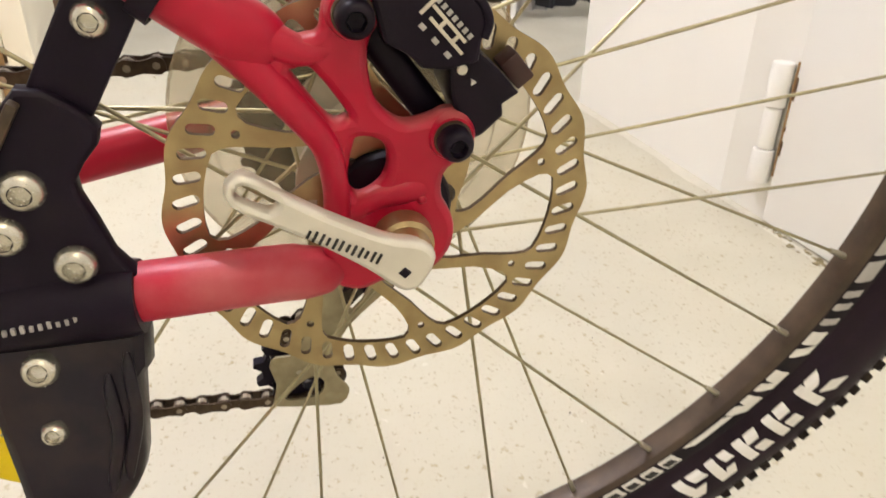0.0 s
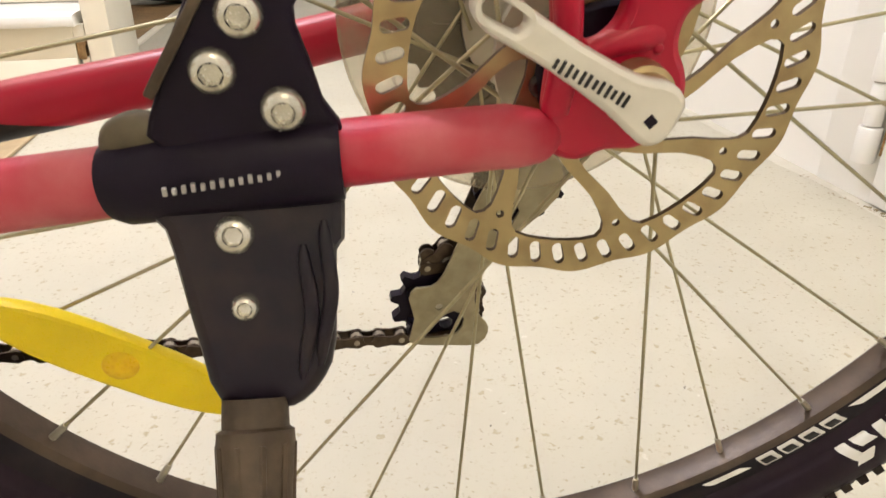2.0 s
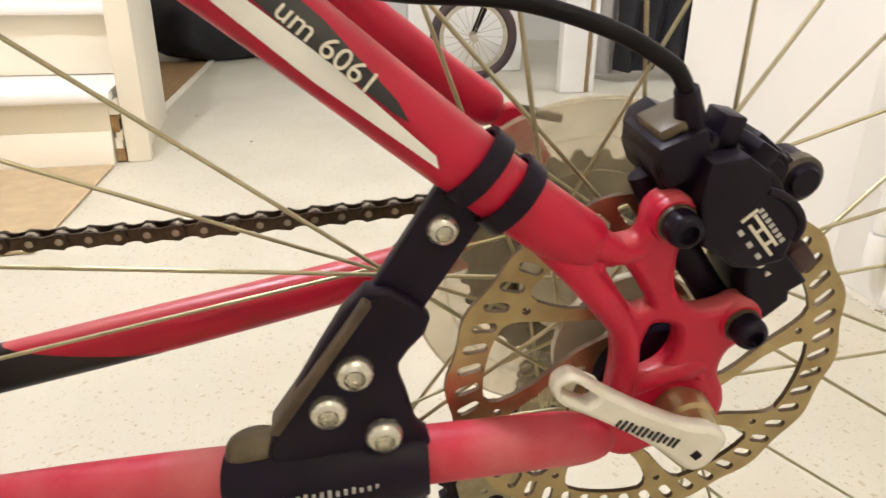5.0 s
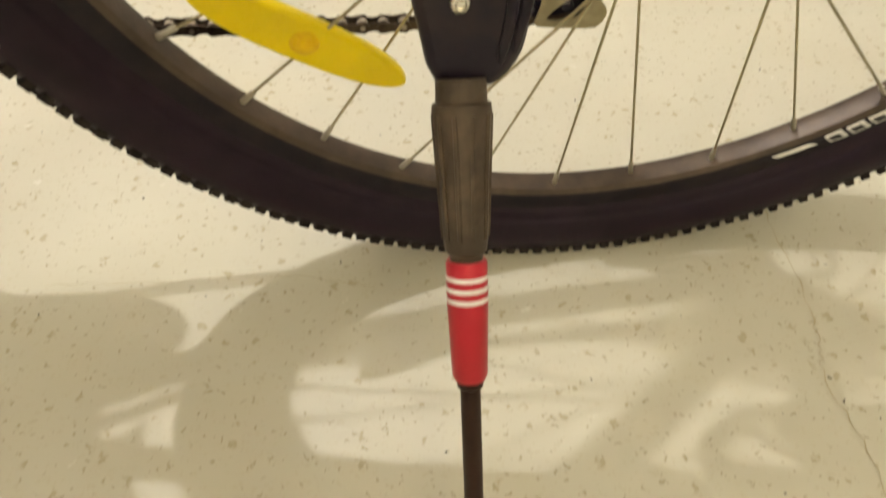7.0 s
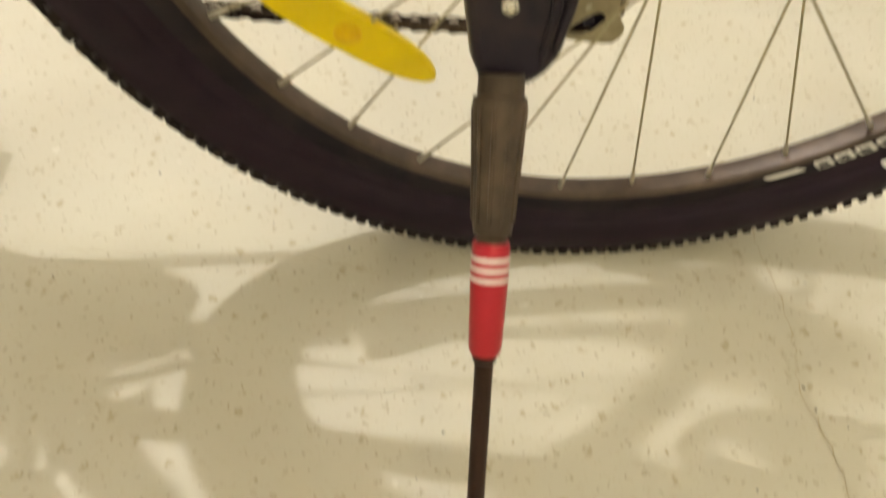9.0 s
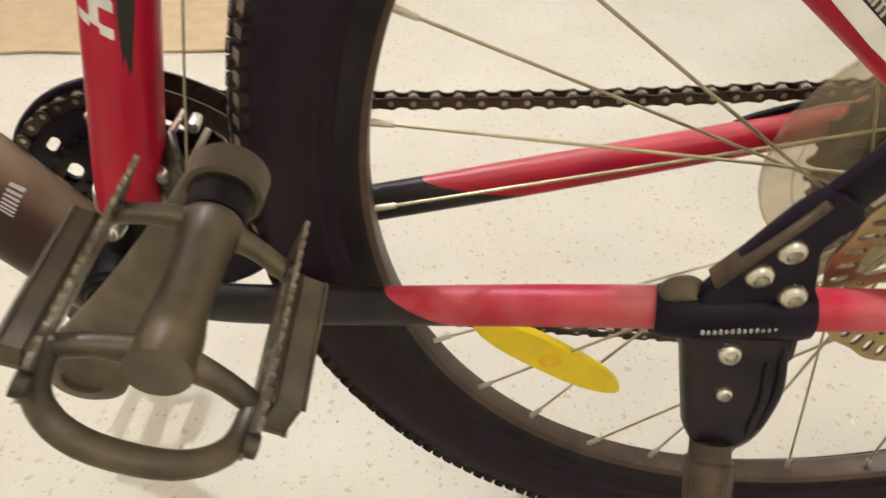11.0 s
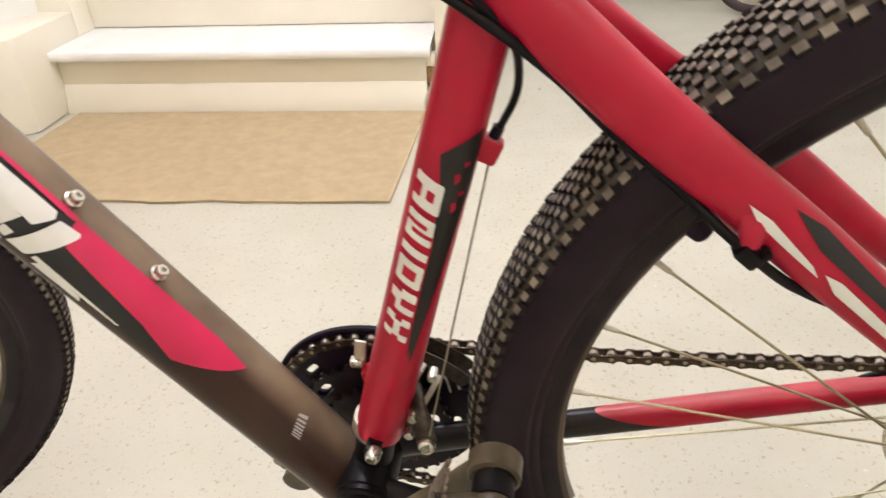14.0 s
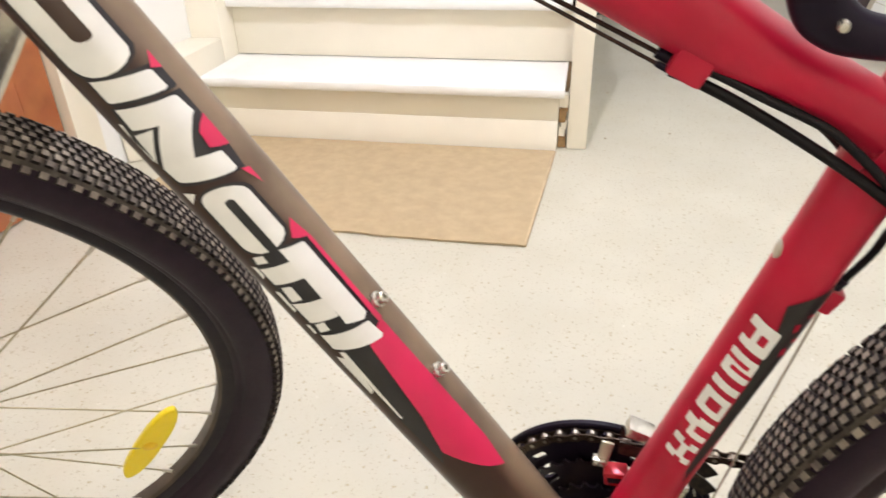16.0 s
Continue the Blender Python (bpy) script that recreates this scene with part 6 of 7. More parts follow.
def pedal(side, x, z, y0, tilt):
    """Cage pedal: axle barrel, two end bars, two toothed side plates with reflector blocks."""
    s = side
    m = Matrix.Translation((x, y0, z)) @ Matrix.Rotation(tilt, 4, "Y")
    bm = sweep([(0, 0.0, 0, 0.0080, 0.0080), (0, s * 0.012, 0, 0.0085, 0.0085), (0, s * 0.015, 0, 0.0112, 0.0112), (0, s * 0.022, 0, 0.0102, 0.0102), (0, s * 0.030, 0, 0.0090, 0.0090), (0, s * 0.052, 0, 0.0086, 0.0086), (0, s * 0.064, 0, 0.0112, 0.0100), (0, s * 0.076, 0, 0.0120, 0.0100)], 4, 22, None, (1, 0, 0))
    p = part("pedal", bm, DUSTY_BLACK, BIKE, "dusty black cage pedal with toothed plates", 45, m)
    part("axle_collar", lathe([(0, 0.013), (0.0105, 0.013), (0.0112, 0.011), (0.0112, 0.001), (0, 0.001)], 24, None, SIDE if s < 0 else SIDE @ Matrix.Rotation(math.pi, 4, "X")), CABLE_BLACK, p, "black axle collar", 35)
    for yy in (0.018, 0.072):
        bar = sweep([(-0.031, s * (yy + 0.004), -0.003, 0.0036, 0.0036), (-0.016, s * yy, 0.0, 0.0040, 0.0040), (0, s * (yy - 0.002), 0.0, 0.0062, 0.0052), (0.016, s * yy, 0.0, 0.0040, 0.0040), (0.031, s * (yy + 0.004), -0.003, 0.0036, 0.0036)], 4, 14)
        part("end_bar", bar, DUSTY_BLACK, p, "", 45)
    loop = sweep([(-0.030, s * 0.074, -0.003, 0.0040, 0.0036), (-0.026, s * 0.090, -0.004, 0.0040, 0.0036), (-0.012, s * 0.099, -0.004, 0.0042, 0.0038), (0.012, s * 0.099, -0.004, 0.0042, 0.0038), (0.026, s * 0.090, -0.004, 0.0040, 0.0036), (0.030, s * 0.074, -0.003, 0.0040, 0.0036)], 5, 14, None, (0, 0, 1))
    part("end_loop", loop, DUSTY_BLACK, p, "", 45)
    for sx in (-1, 1):
        teeth = [(0.010, -0.010), (0.090, -0.010)]
        for k in range(17):
            yy = 0.090 - k * 0.005
            teeth += [(yy, 0.0085), (yy - 0.0018, 0.0110), (yy - 0.0034, 0.0110), (yy - 0.0046, 0.0085)]
        me = plate([teeth, slot(0.034, 0, 0.024, 0.009, 0), slot(0.066, 0, 0.024, 0.009, 0)], 0.0016)
        me.transform(Matrix.Translation((sx * 0.0300, 0, 0)) @ Matrix.Rotation(radians(90 * s), 4, "Z"))
        part("side_plate", me, CAGE_STEEL, p, "serrated steel cage plate", 25)
        block = part("reflector_block", slab((0.0335, s * 0.029, -0.011), (0.0415, s * 0.077, 0.006), 0.0014) if sx > 0 else slab((-0.0398, s * 0.030, -0.0085), (-0.0335, s * 0.080, 0.0020), 0.0014), DUSTY_BLACK, p, "", 40)
        if sx > 0:
            part("reflector_face", slab((0.0412, s * 0.031, -0.0090), (0.0426, s * 0.075, 0.0045), 0.0005), AMBER, block, "amber reflector", 40)
        for k in range(2):
            part("screw", lathe([(0, 0.0018), (0.0030, 0.0018), (0.0036, 0.0006), (0.0036, -0.002)], 12, None, Matrix.Translation((sx * 0.0295, s * (0.026 + k * 0.066), 0.004)) @ Matrix.Rotation(radians(-90 * sx), 4, "Y")), DARK_STEEL, p, "", 40)
    return p


pedal(-1, BBX + 0.101, BBZ + 0.1325, -0.0930, radians(28))
pedal(1, BBX - 0.106, BBZ - 0.1391, 0.0830, radians(-20))


# ---- chain and gears ----
def chain_path():
    """The loop of the chain in x, y, z: round the front ring, lower run, round the two jockey wheels and the cog, and the slack upper run."""
    pts = []
    for k in range(0, 41):
        a = radians(88 + 178 * k / 40)
        pts.append((RX + 0.0805 * math.cos(a), 0.0550, RZ + (0.0805 + 0.006 * (k / 40) ** 2) * math.sin(a)))
    low, end = np.array(pts[-1]), np.array((-0.0370, 0.0455, -0.1850))
    for k in range(1, 20):
        f = k / 20
        pts.append(tuple(low + (end - low) * f - np.array((0, 0, 0.0065 * 4 * f * (1 - f)))))
    for k in range(0, 17):
        a = radians(-84 + 200 * k / 16)
        pts.append((-0.0378 + 0.0245 * math.cos(a), 0.0455, -0.1605 + 0.0245 * math.sin(a)))
    for k in range(0, 15):
        a = radians(236 - 128 * k / 14)
        pts.append((0.0060 + 0.0215 * math.cos(a), 0.0475, -0.0860 + 0.0215 * math.sin(a)))
    for k in range(0, 17):
        a = radians(-70 + 162 * k / 16)
        pts.append((0.0295 * math.cos(a), 0.0560, 0.0295 * math.sin(a)))
    a, b = np.array(pts[-1]), np.array(pts[0])
    for k in range(1, 12):
        f = k / 12
        pts.append(tuple(a + (b - a) * f - np.array((0, 0, 0.0068 * 4 * f * (1 - f)))))
    pts.append(pts[0])
    return [np.array(p) for p in pts]


def chain():
    pts = chain_path()
    seg = [np.linalg.norm(b - a) for a, b in zip(pts, pts[1:])]
    total = sum(seg)
    count = 2 * round(total / 0.0127 / 2)
    cum = np.concatenate([[0], np.cumsum(seg)])

    def spot(s):
        s %= total
        i = min(int(np.searchsorted(cum, s, "right")) - 1, len(seg) - 1)
        return pts[i] + (pts[i + 1] - pts[i]) * (s - cum[i]) / seg[i]

    half = 0.0127 / 2
    outline = []
    for k in range(7):
        a = radians(-75 + 150 * k / 6)
        outline.append((half + 0.0043 * math.cos(a), 0.0043 * math.sin(a)))
    outline.append((0, 0.0029))
    for k in range(7):
        a = radians(105 + 150 * k / 6)
        outline.append((-half + 0.0043 * math.cos(a), 0.0043 * math.sin(a)))
    outline.append((0, -0.0029))
    meshes = []
    for gap in (0.0036, 0.0024):
        bm = bmesh.new()
        for s in (-1, 1):
            me = plate([outline], 0.0010)
            me.transform(Matrix.Translation((0, s * gap, 0)))
            bm.from_mesh(me)
            bpy.data.meshes.remove(me)
        meshes.append(bm)
    roller = lathe([(0, 0.0042), (0.0018, 0.0042), (0.0018, 0.0024), (0.0038, 0.0022), (0.0038, -0.0022), (0.0018, -0.0024), (0.0018, -0.0042), (0, -0.0042)], 10, None, SIDE)
    first = None
    base = part("chain", rod((0, 0, -0.0005), (0, 0, 0.0005), 0.001, None, 6), CHAIN_STEEL, BIKE, "brown oily bicycle chain", 30, Matrix.Translation((-0.2, 0.0555, 0.0155)))
    off = Matrix.Translation((0.2, -0.0555, -0.0155))
    obs = []
    for k in range(count):
        a, b = spot(total * k / count), spot(total * (k + 1) / count)
        c = (a + b) / 2
        ang = math.atan2(b[2] - a[2], b[0] - a[0])
        m = off @ Matrix.Translation(tuple(c)) @ Matrix.Rotation(-ang, 4, "Y")
        mr = off @ Matrix.Translation(tuple(a))
        if k < 2:
            obs.append(part("link", meshes[k], CHAIN_STEEL, base, "", 30, m))
        else:
            again("link", obs[k % 2], base, m)
        if k == 0:
            first = part("roller", roller, ROLLER_STEEL, base, "", 30, mr)
        else:
            again("roller", first, base, mr)


chain()


def rear_derailleur():
    cage = [(-0.0512, -0.1660), (-0.0542, -0.1523), (-0.0505, -0.1452), (-0.0422, -0.1449), (-0.0355, -0.1380), (-0.0270, -0.1160), (-0.0100, -0.0760), (0.0080, -0.0660), (0.0240, -0.0760), (0.0245, -0.0950), (0.0080, -0.1120), (-0.0080, -0.1290), (-0.0171, -0.1487), (-0.0158, -0.1643), (-0.0100, -0.1730), (-0.0085, -0.1800), (-0.0140, -0.1884), (-0.0300, -0.1872), (-0.0520, -0.1838), (-0.0535, -0.1775)]
    win = [(-0.0470, -0.1782), (-0.0376, -0.1676), (-0.0287, -0.1630), (-0.0232, -0.1690), (-0.0268, -0.1785), (-0.0390, -0.1803)]
    win2 = [(-0.0120, -0.1050), (-0.0030, -0.0950), (0.0040, -0.1020), (-0.0050, -0.1160)]
    d = part("rear_derailleur", plate([cage, win, win2, circle(-0.0372, -0.1592, 0.0022, 12)], 0.0018, 0.0005, 2), CAGE_ALLOY, BIKE, "alloy rear derailleur with black jockey wheels", 40, Matrix.Translation((0, 0.0370, 0)))
    off = Matrix.Translation((0, -0.0370, 0))
    part("outer_cage", plate([cage, win], 0.0016, 0.0004, 2), DARK_STEEL, d, "", 40, off @ Matrix.Translation((0, 0.0515, 0)))
    for x, z in ((-0.0378, -0.1605), (0.0060, -0.0860)):
        hl = [circle(0.0155 * math.cos(k * 1.2566 + 0.25), 0.0155 * math.sin(k * 1.2566 + 0.25), 0.0040, 12) for k in range(5)]
        part("jockey_wheel", gear(11, 0.0262, 0.0060, 0.004, 0.0055, hl), BLACK_PLASTIC, d, "", 25, off @ Matrix.Translation((x, 0.0455, z)) @ Matrix.Rotation(0.2, 4, "Y"))
        part("jockey_bolt", lathe([(0, 0.0100), (0.0030, 0.0100), (0.0038, 0.0085), (0.0038, -0.008), (0, -0.008)], 12, None, at_side(x, 0.0475, z)), ALLOY, d, "", 35, off)
    part("knuckle", sweep([(0.0060, 0.0560, -0.0860, 0.0125, 0.0070), (0.0120, 0.0640, -0.0640, 0.0120, 0.0090), (0.0110, 0.0720, -0.0420, 0.0130, 0.0100), (0.0080, 0.0740, -0.0290, 0.0120, 0.0080)], 4, 18), BLACK_PLASTIC, d, "", 45, off)
    loop = [(0.018, 0.078, -0.050), (0.045, 0.076, -0.052), (0.058, 0.073, -0.030), (0.040, 0.071, 0.000), (-0.010, 0.075, 0.010), (-0.075, 0.072, -0.004), (-0.098, 0.069, -0.020)]
    part("cable_loop", sweep([(*p, 0.0024, 0.0024) for p in loop], 6, 10), CABLE_BLACK, d, "", 60, off)


rear_derailleur()
part("rack_bolt", sweep([(-0.0290, 0.0720, 0.0645, 0.0034, 0.0034), (-0.0206, 0.0720, 0.0638, 0.0030, 0.0030), (-0.0026, 0.0720, 0.0597, 0.0022, 0.0022)], 4, 10), DARK_STEEL, BIKE, "thin dark bolt on the right stay")


def front_derailleur():
    axis = (ST_B - ST_A).normalized()
    c = ST_A + axis * 0.013 + Vector((-0.0026, 0.0036, 0))
    band = lathe([(0.0140, -0.0062), (0.0176, -0.0062), (0.0181, -0.0050), (0.0181, 0.0050), (0.0176, 0.0062), (0.0140, 0.0062)], 36, None, aim(c, c + axis), True)
    f = part("front_derailleur", band, ALLOY, BIKE, "alloy front derailleur clamped on the seat tube", 35)
    part("clamp_tab", slab((-0.0050, -0.0040, -0.0045), (0.0060, 0.0080, 0.0040), 0.0012, None, Matrix.Translation((-0.4300, -0.0230, -0.0135)) @ Matrix.Rotation(radians(20), 4, "Y")), CABLE_BLACK, f, "", 40)
    bolt("bolt", f, (-0.4288, -0.0330, -0.0120), (-0.15, -0.98, 0.1), 0.0052, 0.009, BOLT_STEEL)
    bolt("cable_bolt", f, (-0.3915, -0.0250, -0.0047), (0, -0.95, 0.3), 0.0062, 0.006, BOLT_STEEL)
    part("cable_arm", sweep([(-0.3915, -0.0200, -0.0047, 0.0080, 0.0028), (-0.3980, -0.0080, 0.0100, 0.0070, 0.0035), (-0.4040, 0.0100, 0.0180, 0.0055, 0.0040)], 4, 14), DARK_STEEL, f, "", 45)
    for i, (a, b) in enumerate((((-0.414, 0.004, 0.004), (-0.398, 0.026, 0.024)), ((-0.404, 0.002, -0.010), (-0.388, 0.026, 0.012)))):
        part("link_arm", slab((-0.0022, -0.0012, 0), (0.0022, 0.0012, (Vector(b) - Vector(a)).length), 0.001, None, aim(a, b)), BOLT_STEEL if i == 0 else ALLOY, f, "", 40)
    part("pivot_block", slab((-0.0100, -0.0080, -0.0120), (0.0100, 0.0080, 0.0120), 0.002, None, Matrix.Translation((-0.4070, 0.0020, -0.0020)) @ Matrix.Rotation(radians(-14), 4, "Y")), DARK_STEEL, f, "", 40)
    for x, y, z in ((-0.4020, -0.0100, 0.0090), (-0.4060, -0.0100, -0.0090), (-0.3920, 0.0180, 0.0200), (-0.4110, -0.0080, 0.0140)):
        part("pivot_pin", lathe([(0, 0.0040), (0.0030, 0.0040), (0.0036, 0.0028), (0.0036, -0.006), (0, -0.006)], 14, None, at_side(x, y, z)), BOLT_STEEL, f, "", 35)
    for y, r0, r1 in ((0.0360, 0.086, 0.099), (0.0500, 0.088, 0.1005)):
        pts = []
        for k in range(13):
            a = radians(40 + 48 * k / 12)
            pts.append((BBX + r1 * math.cos(a), BBZ + r1 * math.sin(a)))
        for k in range(13):
            a = radians(88 - 48 * k / 12)
            pts.append((BBX + r0 * math.cos(a), BBZ + r0 * math.sin(a)))
        part("cage_plate", plate([pts], 0.0014), DARK_STEEL, f, "dark steel cage plate", 30, Matrix.Translation((0, y, 0)))
    part("cage_bridge", slab((-0.0095, 0.0360, -0.0050), (0.0095, 0.0500, 0.0050), 0.0012, None, Matrix.Translation((-0.4250, 0, 0.0415)) @ Matrix.Rotation(radians(20), 4, "Y")), BOLT_STEEL, f, "bright steel cage bridge", 40)
    part("cage_tab", slab((-0.0045, -0.0012, -0.0150), (0.0045, 0.0012, 0.0110), 0.0010, None, Matrix.Translation((-0.4472, 0.0330, 0.0240)) @ Matrix.Rotation(radians(8), 4, "Y")), ALLOY, f, "pale alloy cage tab", 40)
    part("cage_tab_foot", slab((-0.0070, -0.0060, -0.0040), (0.0030, 0.0012, 0.0030), 0.0010, None, Matrix.Translation((-0.4485, 0.0345, 0.0140))), BOLT_STEEL, f, "", 40)
    box = part("stop_box", slab((-0.0085, -0.0060, -0.0070), (0.0085, 0.0060, 0.0070), 0.0014, None, Matrix.Translation((-0.4376, 0.0300, 0.0040)) @ Matrix.Rotation(radians(-8), 4, "Y")), SLEEVE_RED, f, "red stop box with a dark slot", 40)
    part("slot", slab((-0.0058, -0.0064, -0.0030), (0.0050, -0.0050, 0.0026), 0.0004, None, Matrix.Translation((-0.4376, 0.0300, 0.0040)) @ Matrix.Rotation(radians(-8), 4, "Y")), BLACK_PLASTIC, box, "", 30)
    for dx, dz in ((0, 0), (-0.007, -0.0035)):
        part("cage_guide", sweep([(-0.4080 + dx, 0.0440, 0.0190 + dz, 0.0011, 0.0016), (-0.3950 + dx, 0.0450, 0.0098 + dz, 0.0011, 0.0016), (-0.3820 + dx, 0.0450, -0.0060 + dz, 0.0011, 0.0016), (-0.3778 + dx, 0.0450, -0.0232 + dz, 0.0011, 0.0016)], 5, 8), BOLT_STEEL, f, "", 60)


front_derailleur()


def cables():
    stop = slab((-0.0085, -0.0048, -0.0078), (0.0055, 0.0048, 0.0070), 0.0022, None, Matrix.Translation((-0.3490, 0.0040, 0.2110)) @ Matrix.Rotation(radians(24), 4, "Y"))
    part("cable_stop", stop, RED, SEAT, "red painted cable stop", 40)
    b = part("cable_housing", sweep([(*p, 0.0021, 0.0021) for p in ((-0.3455, 0.0045, 0.2205), (-0.3371, 0.0040, 0.2390), (-0.3352, 0.0000, 0.2550), (-0.3378, -0.0120, 0.2740), (-0.3511, -0.0215, 0.2930), (-0.3682, -0.0205, 0.3080), (-0.3789, -0.0180, 0.3146), (-0.4041, -0.0140, 0.3244), (-0.4242, -0.0100, 0.3322), (-0.4400, -0.0075, 0.3350))], 6, 12), CABLE_BLACK, BIKE, "black gear cable housing", 60)
    part("ferrule", rod((-0.3475, 0.0044, 0.2170), (-0.3445, 0.0046, 0.2235), 0.0032, None, 12), BLACK_PLASTIC, b)
    part("bare_cable", rod((-0.3500, 0.0040, 0.2030), (-0.3900, -0.0190, 0.0000), 0.0007, None, 6), CABLE_STEEL, b, "thin steel gear cable")
    rows = [(-0.3500, 0.0205, 0.2780), (-0.3700, 0.0190, 0.2980), (-0.4036, 0.0120, 0.3215), (-0.4284, 0.0060, 0.3310), (-0.4420, 0.0060, 0.3355)]
    part("cable_housing", sweep([(*p, 0.0027, 0.0027) for p in rows], 5, 12), CABLE_BLACK, BIKE, "black cable housing under the top tube", 60)
    g = slab((-0.0085, -0.0130, -0.0075), (0.0085, 0.0110, 0.0085), 0.0022, None, Matrix.Translation((-0.4335, -0.0010, 0.3352)) @ Matrix.Rotation(radians(27), 4, "Y"))
    part("cable_guide", g, RED, TOP, "red cable guide block", 40)
    # bare wires run on from the guide to the head, each out of a black end cap
    for p, q, r, cap in (((-0.4405, -0.0062, 0.3352), (-0.8200, -0.0080, 0.5160), 0.0011, 0.0030), ((-0.4405, -0.0102, 0.3317), (-0.8250, -0.0130, 0.5225), 0.0009, 0.0017)):
        p, q = Vector(p), Vector(q)
        d = (q - p).normalized()
        part("wire", rod(p, q, r, None, 8), ROD_BLACK, TOP, "thin dark brown wire under the top tube", 60)
        part("end_cap", rod(p, p + d * 0.0085, cap, cap * 0.85, 12), BLACK_PLASTIC, TOP)
    # black holder clamped round the seat tube above the top tube, with a steel bolt
    h = part("holder", sweep([(-0.3300, -0.0100, 0.3500, 0.0085, 0.0100), (-0.3550, -0.0160, 0.3512, 0.0082, 0.0090), (-0.3720, -0.0180, 0.3524, 0.0084, 0.0090), (-0.3840, -0.0180, 0.3560, 0.0098, 0.0095), (-0.3925, -0.0180, 0.3645, 0.0108, 0.0100), (-0.3980, -0.0180, 0.3850, 0.0110, 0.0100), (-0.4020, -0.0180, 0.4100, 0.0110, 0.0100)], 6, 20), BLACK_PLASTIC, BIKE, "black plastic holder with a steel bolt", 50)
    part("holder_bolt", lathe([(0, 0.0022), (0.0018, 0.0020), (0.0024, 0.0010), (0.0025, -0.004)], 14, None, at_side(-0.3850, -0.0285, 0.3592)), BOLT_STEEL, h, "", 40)
    # bottle bosses on the down tube
    d = (DT_B - DT_A).normalized()
    u = Vector((0, 1, 0)).cross(d)
    for s in (0.2730, 0.2077):
        c = DT_A + d * s + u * 0.0262
        m = aim(c, c + u)
        boss = part("bottle_boss", lathe([(0.0055, -0.002), (0.0055, 0.0016), (0.0042, 0.0024), (0.0042, 0.0030), (0, 0.0030)], 18, None, m), BOLT_STEEL, DOWN, "small steel bottle boss", 35)
        part("boss_bolt", lathe([(0.0035, 0.003), (0.0040, 0.0036), (0.0040, 0.0062), (0.0034, 0.0068), (0.0018, 0.0068), (0.0018, 0.004), (0, 0.004)], 14, None, m), BOLT_STEEL, boss, "", 35)
    c = ST_A.lerp(ST_B, 0.86)
    e = (ST_B - ST_A).normalized()
    v = Vector((0, 1, 0)).cross(e) * -1
    part("seat_boss", lathe([(0.0050, -0.002), (0.0050, 0.0008), (0.0036, 0.0014), (0, 0.0014)], 18, None, aim(c + v * 0.0152, c + v * 0.03)), ALLOY, SEAT, "bare metal bottle boss", 35)
    # rubber stub under the right seat stay
    part("stay_stub", sweep([(-0.2560, 0.0, 0.1860, 0.0065, 0.0065), (-0.2470, -0.0030, 0.1770, 0.0068, 0.0068), (-0.2390, -0.0060, 0.1715, 0.0066, 0.0066), (-0.2370, -0.0065, 0.1700, 0.0045, 0.0045)], 4, 14), BLACK_PLASTIC, BIKE, "black rubber stub")


cables()


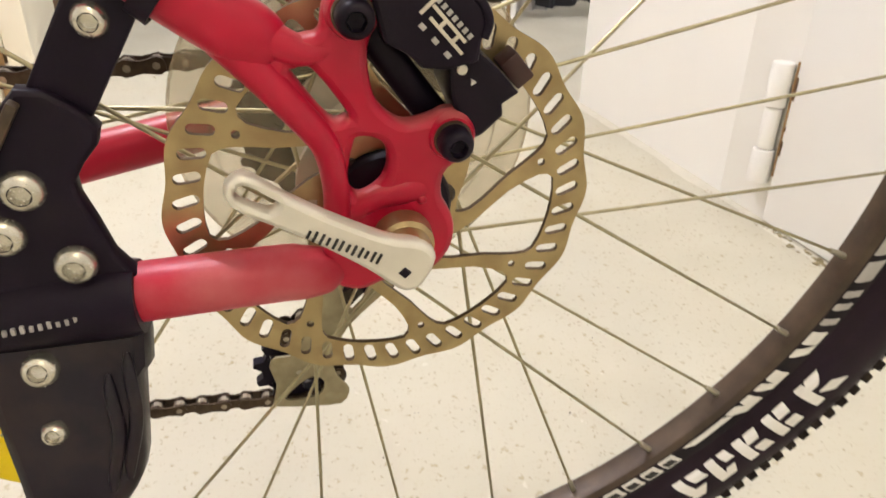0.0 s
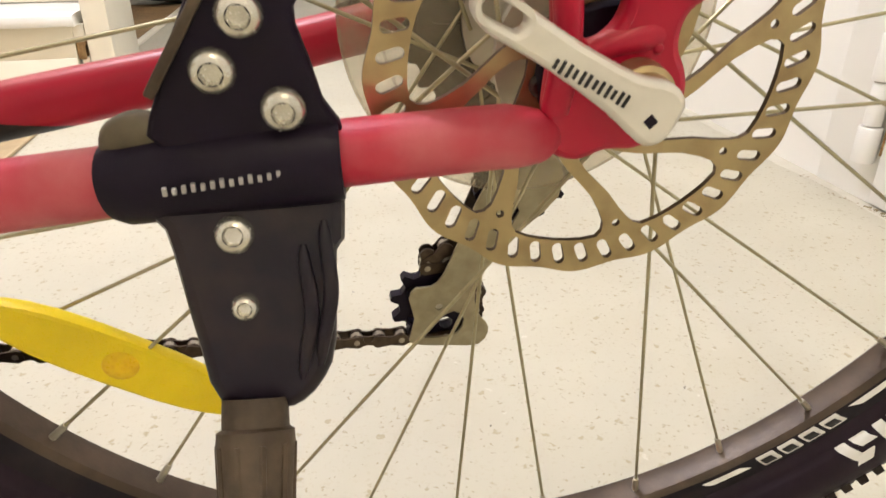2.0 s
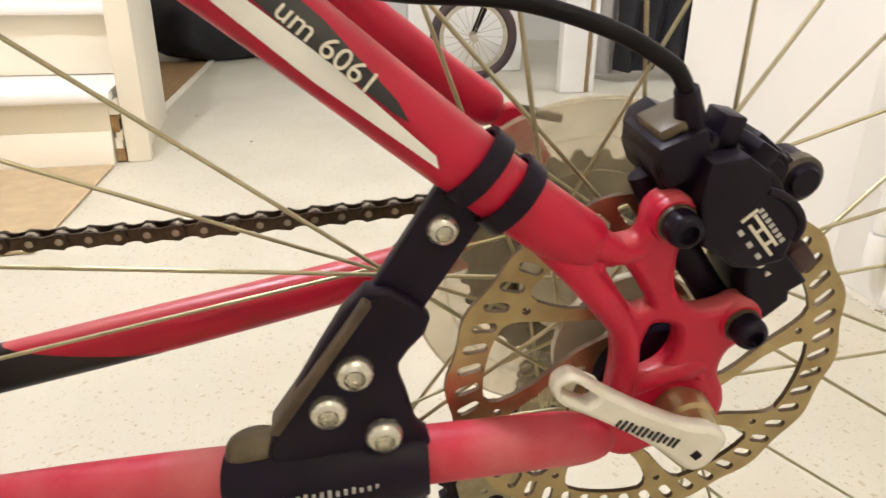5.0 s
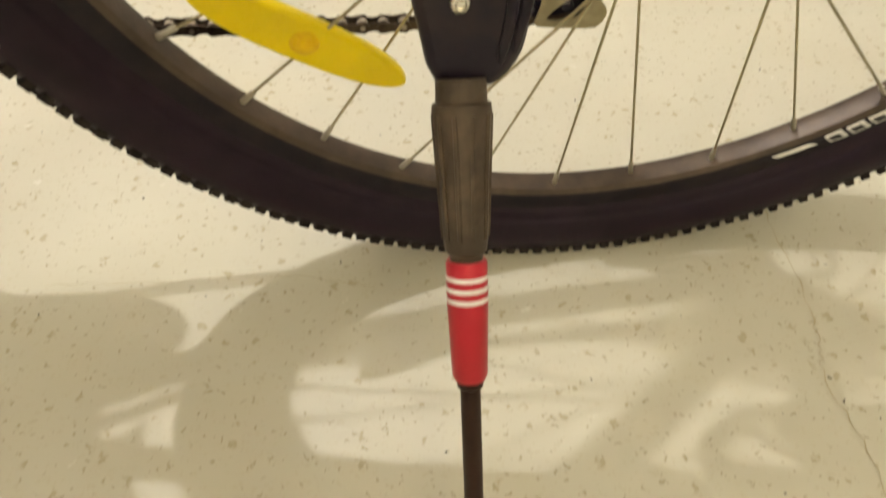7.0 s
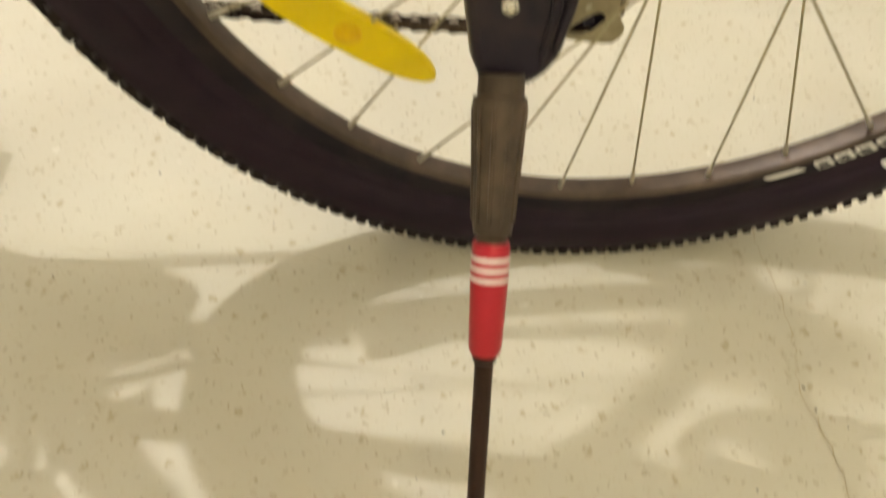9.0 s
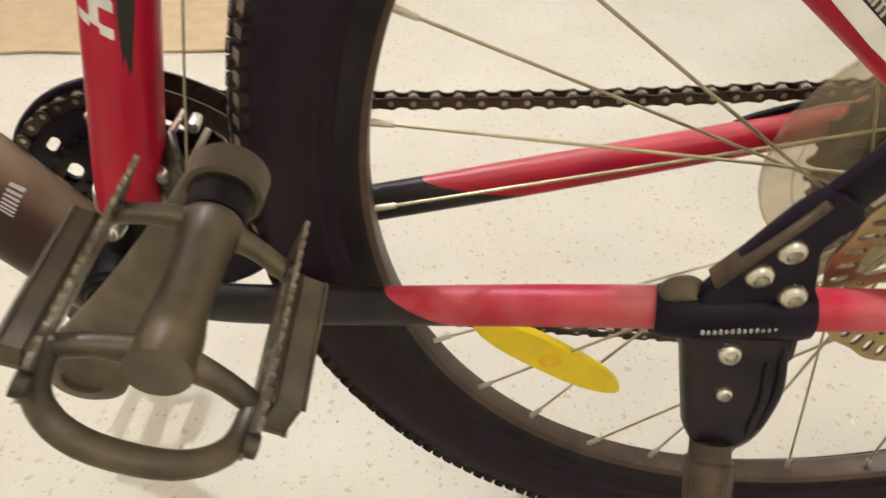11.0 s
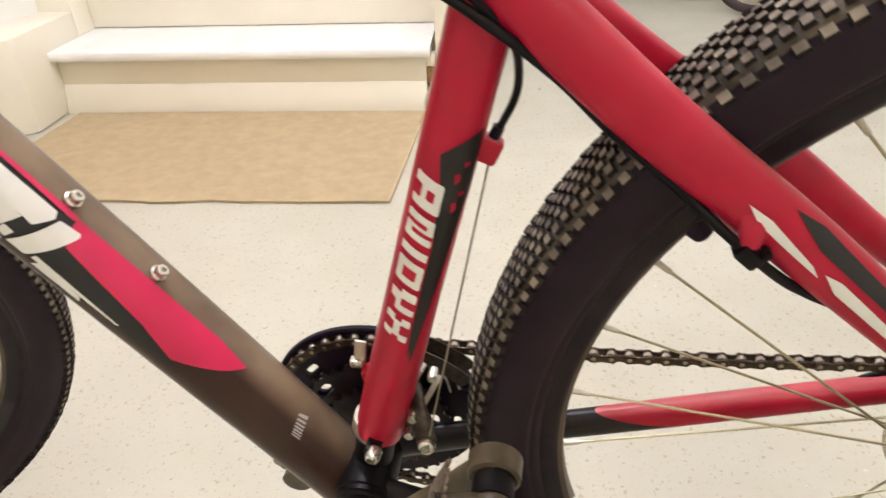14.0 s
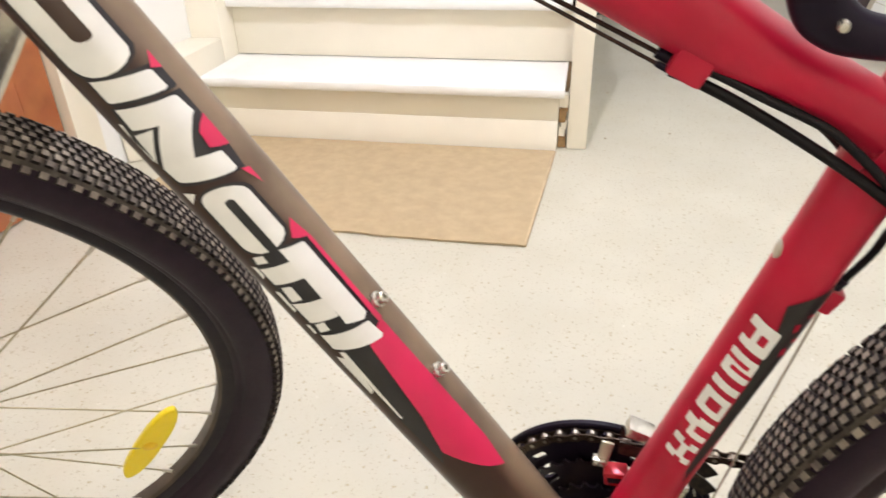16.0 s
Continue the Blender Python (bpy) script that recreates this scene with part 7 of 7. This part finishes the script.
def front_end():
    """Fork, stem, bars, seat post and saddle."""
    c = Vector((-1.0677, -0.0749, -0.0056))
    head = Vector((-0.838, 0, 0.405))
    crown = head + Vector((-0.022, 0, -0.062)) * 0.6
    f = part("fork", sweep([(*(crown + Vector((0.035, 0.085, 0.0)) * 0.85), 0.018, 0.016), (*(crown + Vector((0, 0, 0.012))), 0.026, 0.024), (*(crown + Vector((-0.035, -0.085, 0.0)) * 0.85), 0.018, 0.016)], 5, 20, None, (0, 0, 1)), BLACK_PAINT, BIKE, "black suspension fork", 45)
    part("steerer", rod(crown, (-0.778, 0, 0.58), 0.014, None, 18), BLACK_PAINT, f)
    for s in (-1, 1):
        a = crown + Vector((0.030, 0.072, 0.0)) * s
        b = c + n * 0.058 * s
        part("stanchion", rod(a, a.lerp(b, 0.5), 0.0145, None, 18), BOLT_STEEL, f)
        part("slider", sweep([(*a.lerp(b, 0.42), 0.019, 0.019), (*a.lerp(b, 0.6), 0.0205, 0.0205), (*b, 0.014, 0.010)], 5, 20), BLACK_PAINT, f)
    part("fork_axle", rod(c - n * 0.066, c + n * 0.066, 0.006, None, 14), ALLOY, f)
    st = part("stem", sweep([(-0.782, 0, 0.570, 0.018, 0.018), (-0.815, -0.025, 0.585, 0.015, 0.016), (-0.850, -0.052, 0.600, 0.019, 0.019)], 4, 18), BLACK_PAINT, BIKE, "black stem", 45)
    mid, along = Vector((-0.850, -0.052, 0.600)), Vector((0.60, -0.80, 0))
    part("handlebar", sweep([(*(mid + along * q + Vector((0.035 * abs(q) * 2, 0, 0.03 if abs(q) > 0.1 else 0.0))), 0.0135, 0.0135) for q in (-0.31, -0.2, -0.1, 0, 0.1, 0.2, 0.31)], 5, 16, None, (0, 0, 1)), BLACK_PAINT, st)
    for s in (-1, 1):
        part("grip", sweep([(*(mid + along * q * s + Vector((0.035 * q * 2, 0, 0.03))), 0.0165, 0.0165) for q in (0.20, 0.25, 0.315)], 4, 16, None, (0, 0, 1)), RUBBER, st)
    post = part("seat_post", rod((-0.345, 0, 0.32), (-0.295, 0, 0.52), 0.0136, None, 20), BLACK_PAINT, BIKE, "black seat post")
    part("seat_clamp", lathe([(0.0186, -0.006), (0.022, -0.006), (0.022, 0.006), (0.0186, 0.006)], 28, None, aim((-0.3356, 0, 0.3575), (-0.3262, 0, 0.3950)), True), ALLOY, post, "dull alloy seat clamp")
    bm = bmesh.new()
    rows = []
    for i in range(19):
        t = i / 18
        x = -0.44 + 0.27 * t
        wd = 0.020 + 0.055 * max(0, (t - 0.42) / 0.58) ** 1.1
        rows.append([bm.verts.new((x, wd * math.cos(a), 0.545 + 0.018 * t + (0.022 * math.sin(a) if math.sin(a) > 0 else 0.020 * math.sin(a)) * (0.8 + 0.2 * t) + 0.012 * (2 * t - 1) ** 2)) for a in [k * 2 * math.pi / 20 for k in range(20)]])
    for a, b in zip(rows, rows[1:]):
        for k in range(20):
            bm.faces.new((a[k], a[(k + 1) % 20], b[(k + 1) % 20], b[k]))
    bm.faces.new(rows[0])
    bm.faces.new(rows[-1][::-1])
    part("saddle", bm, BLACK_PLASTIC, BIKE, "black padded saddle", 60)


front_end()


def small_wheel():
    """A child's bicycle wheel far behind, with its tyre, rim, spokes and a black frame stub."""
    c = Vector((0.497, 2.72, 0.183))
    w = thing("small_bicycle", "child's bicycle with a grey-brown tyre, at the far wall", "bicycle", Matrix.Translation(c) @ pose(0, 0, 0, 4, 0, -8))
    part("tyre", lathe([(0.183 - 0.021 + 0.021 * math.cos(k * math.pi / 8), 0.019 * math.sin(k * math.pi / 8)) for k in range(16)], 96, None, SIDE, True), material("grey_brown_rubber", (0.060, 0.038, 0.038), 0.6), w, "", 60)
    part("rim", lathe([(0.126, 0.010), (0.143, 0.011), (0.143, -0.011), (0.126, -0.010)], 64, None, SIDE, True), ALLOY, w, "", 30)
    part("hub", lathe([(0, 0.04), (0.018, 0.04), (0.012, 0.02), (0.012, -0.02), (0.018, -0.04), (0, -0.04)], 20, None, SIDE), ALLOY, w)
    for k in range(20):
        a = k * math.pi / 10
        part("spoke", rod((0.015 * math.cos(a + 0.5), 0.02 if k % 2 else -0.02, 0.015 * math.sin(a + 0.5)), (0.127 * math.cos(a), 0, 0.127 * math.sin(a)), 0.0011, None, 6), STEEL, w)
    part("frame_tube", sweep([(0, 0.045, 0, 0.012, 0.012), (0.05, 0.05, 0.12, 0.014, 0.014), (0.12, 0.03, 0.30, 0.016, 0.016), (0.15, 0.0, 0.40, 0.018, 0.018)], 6, 16), BLACK_PAINT, w, "", 50)


small_wheel()
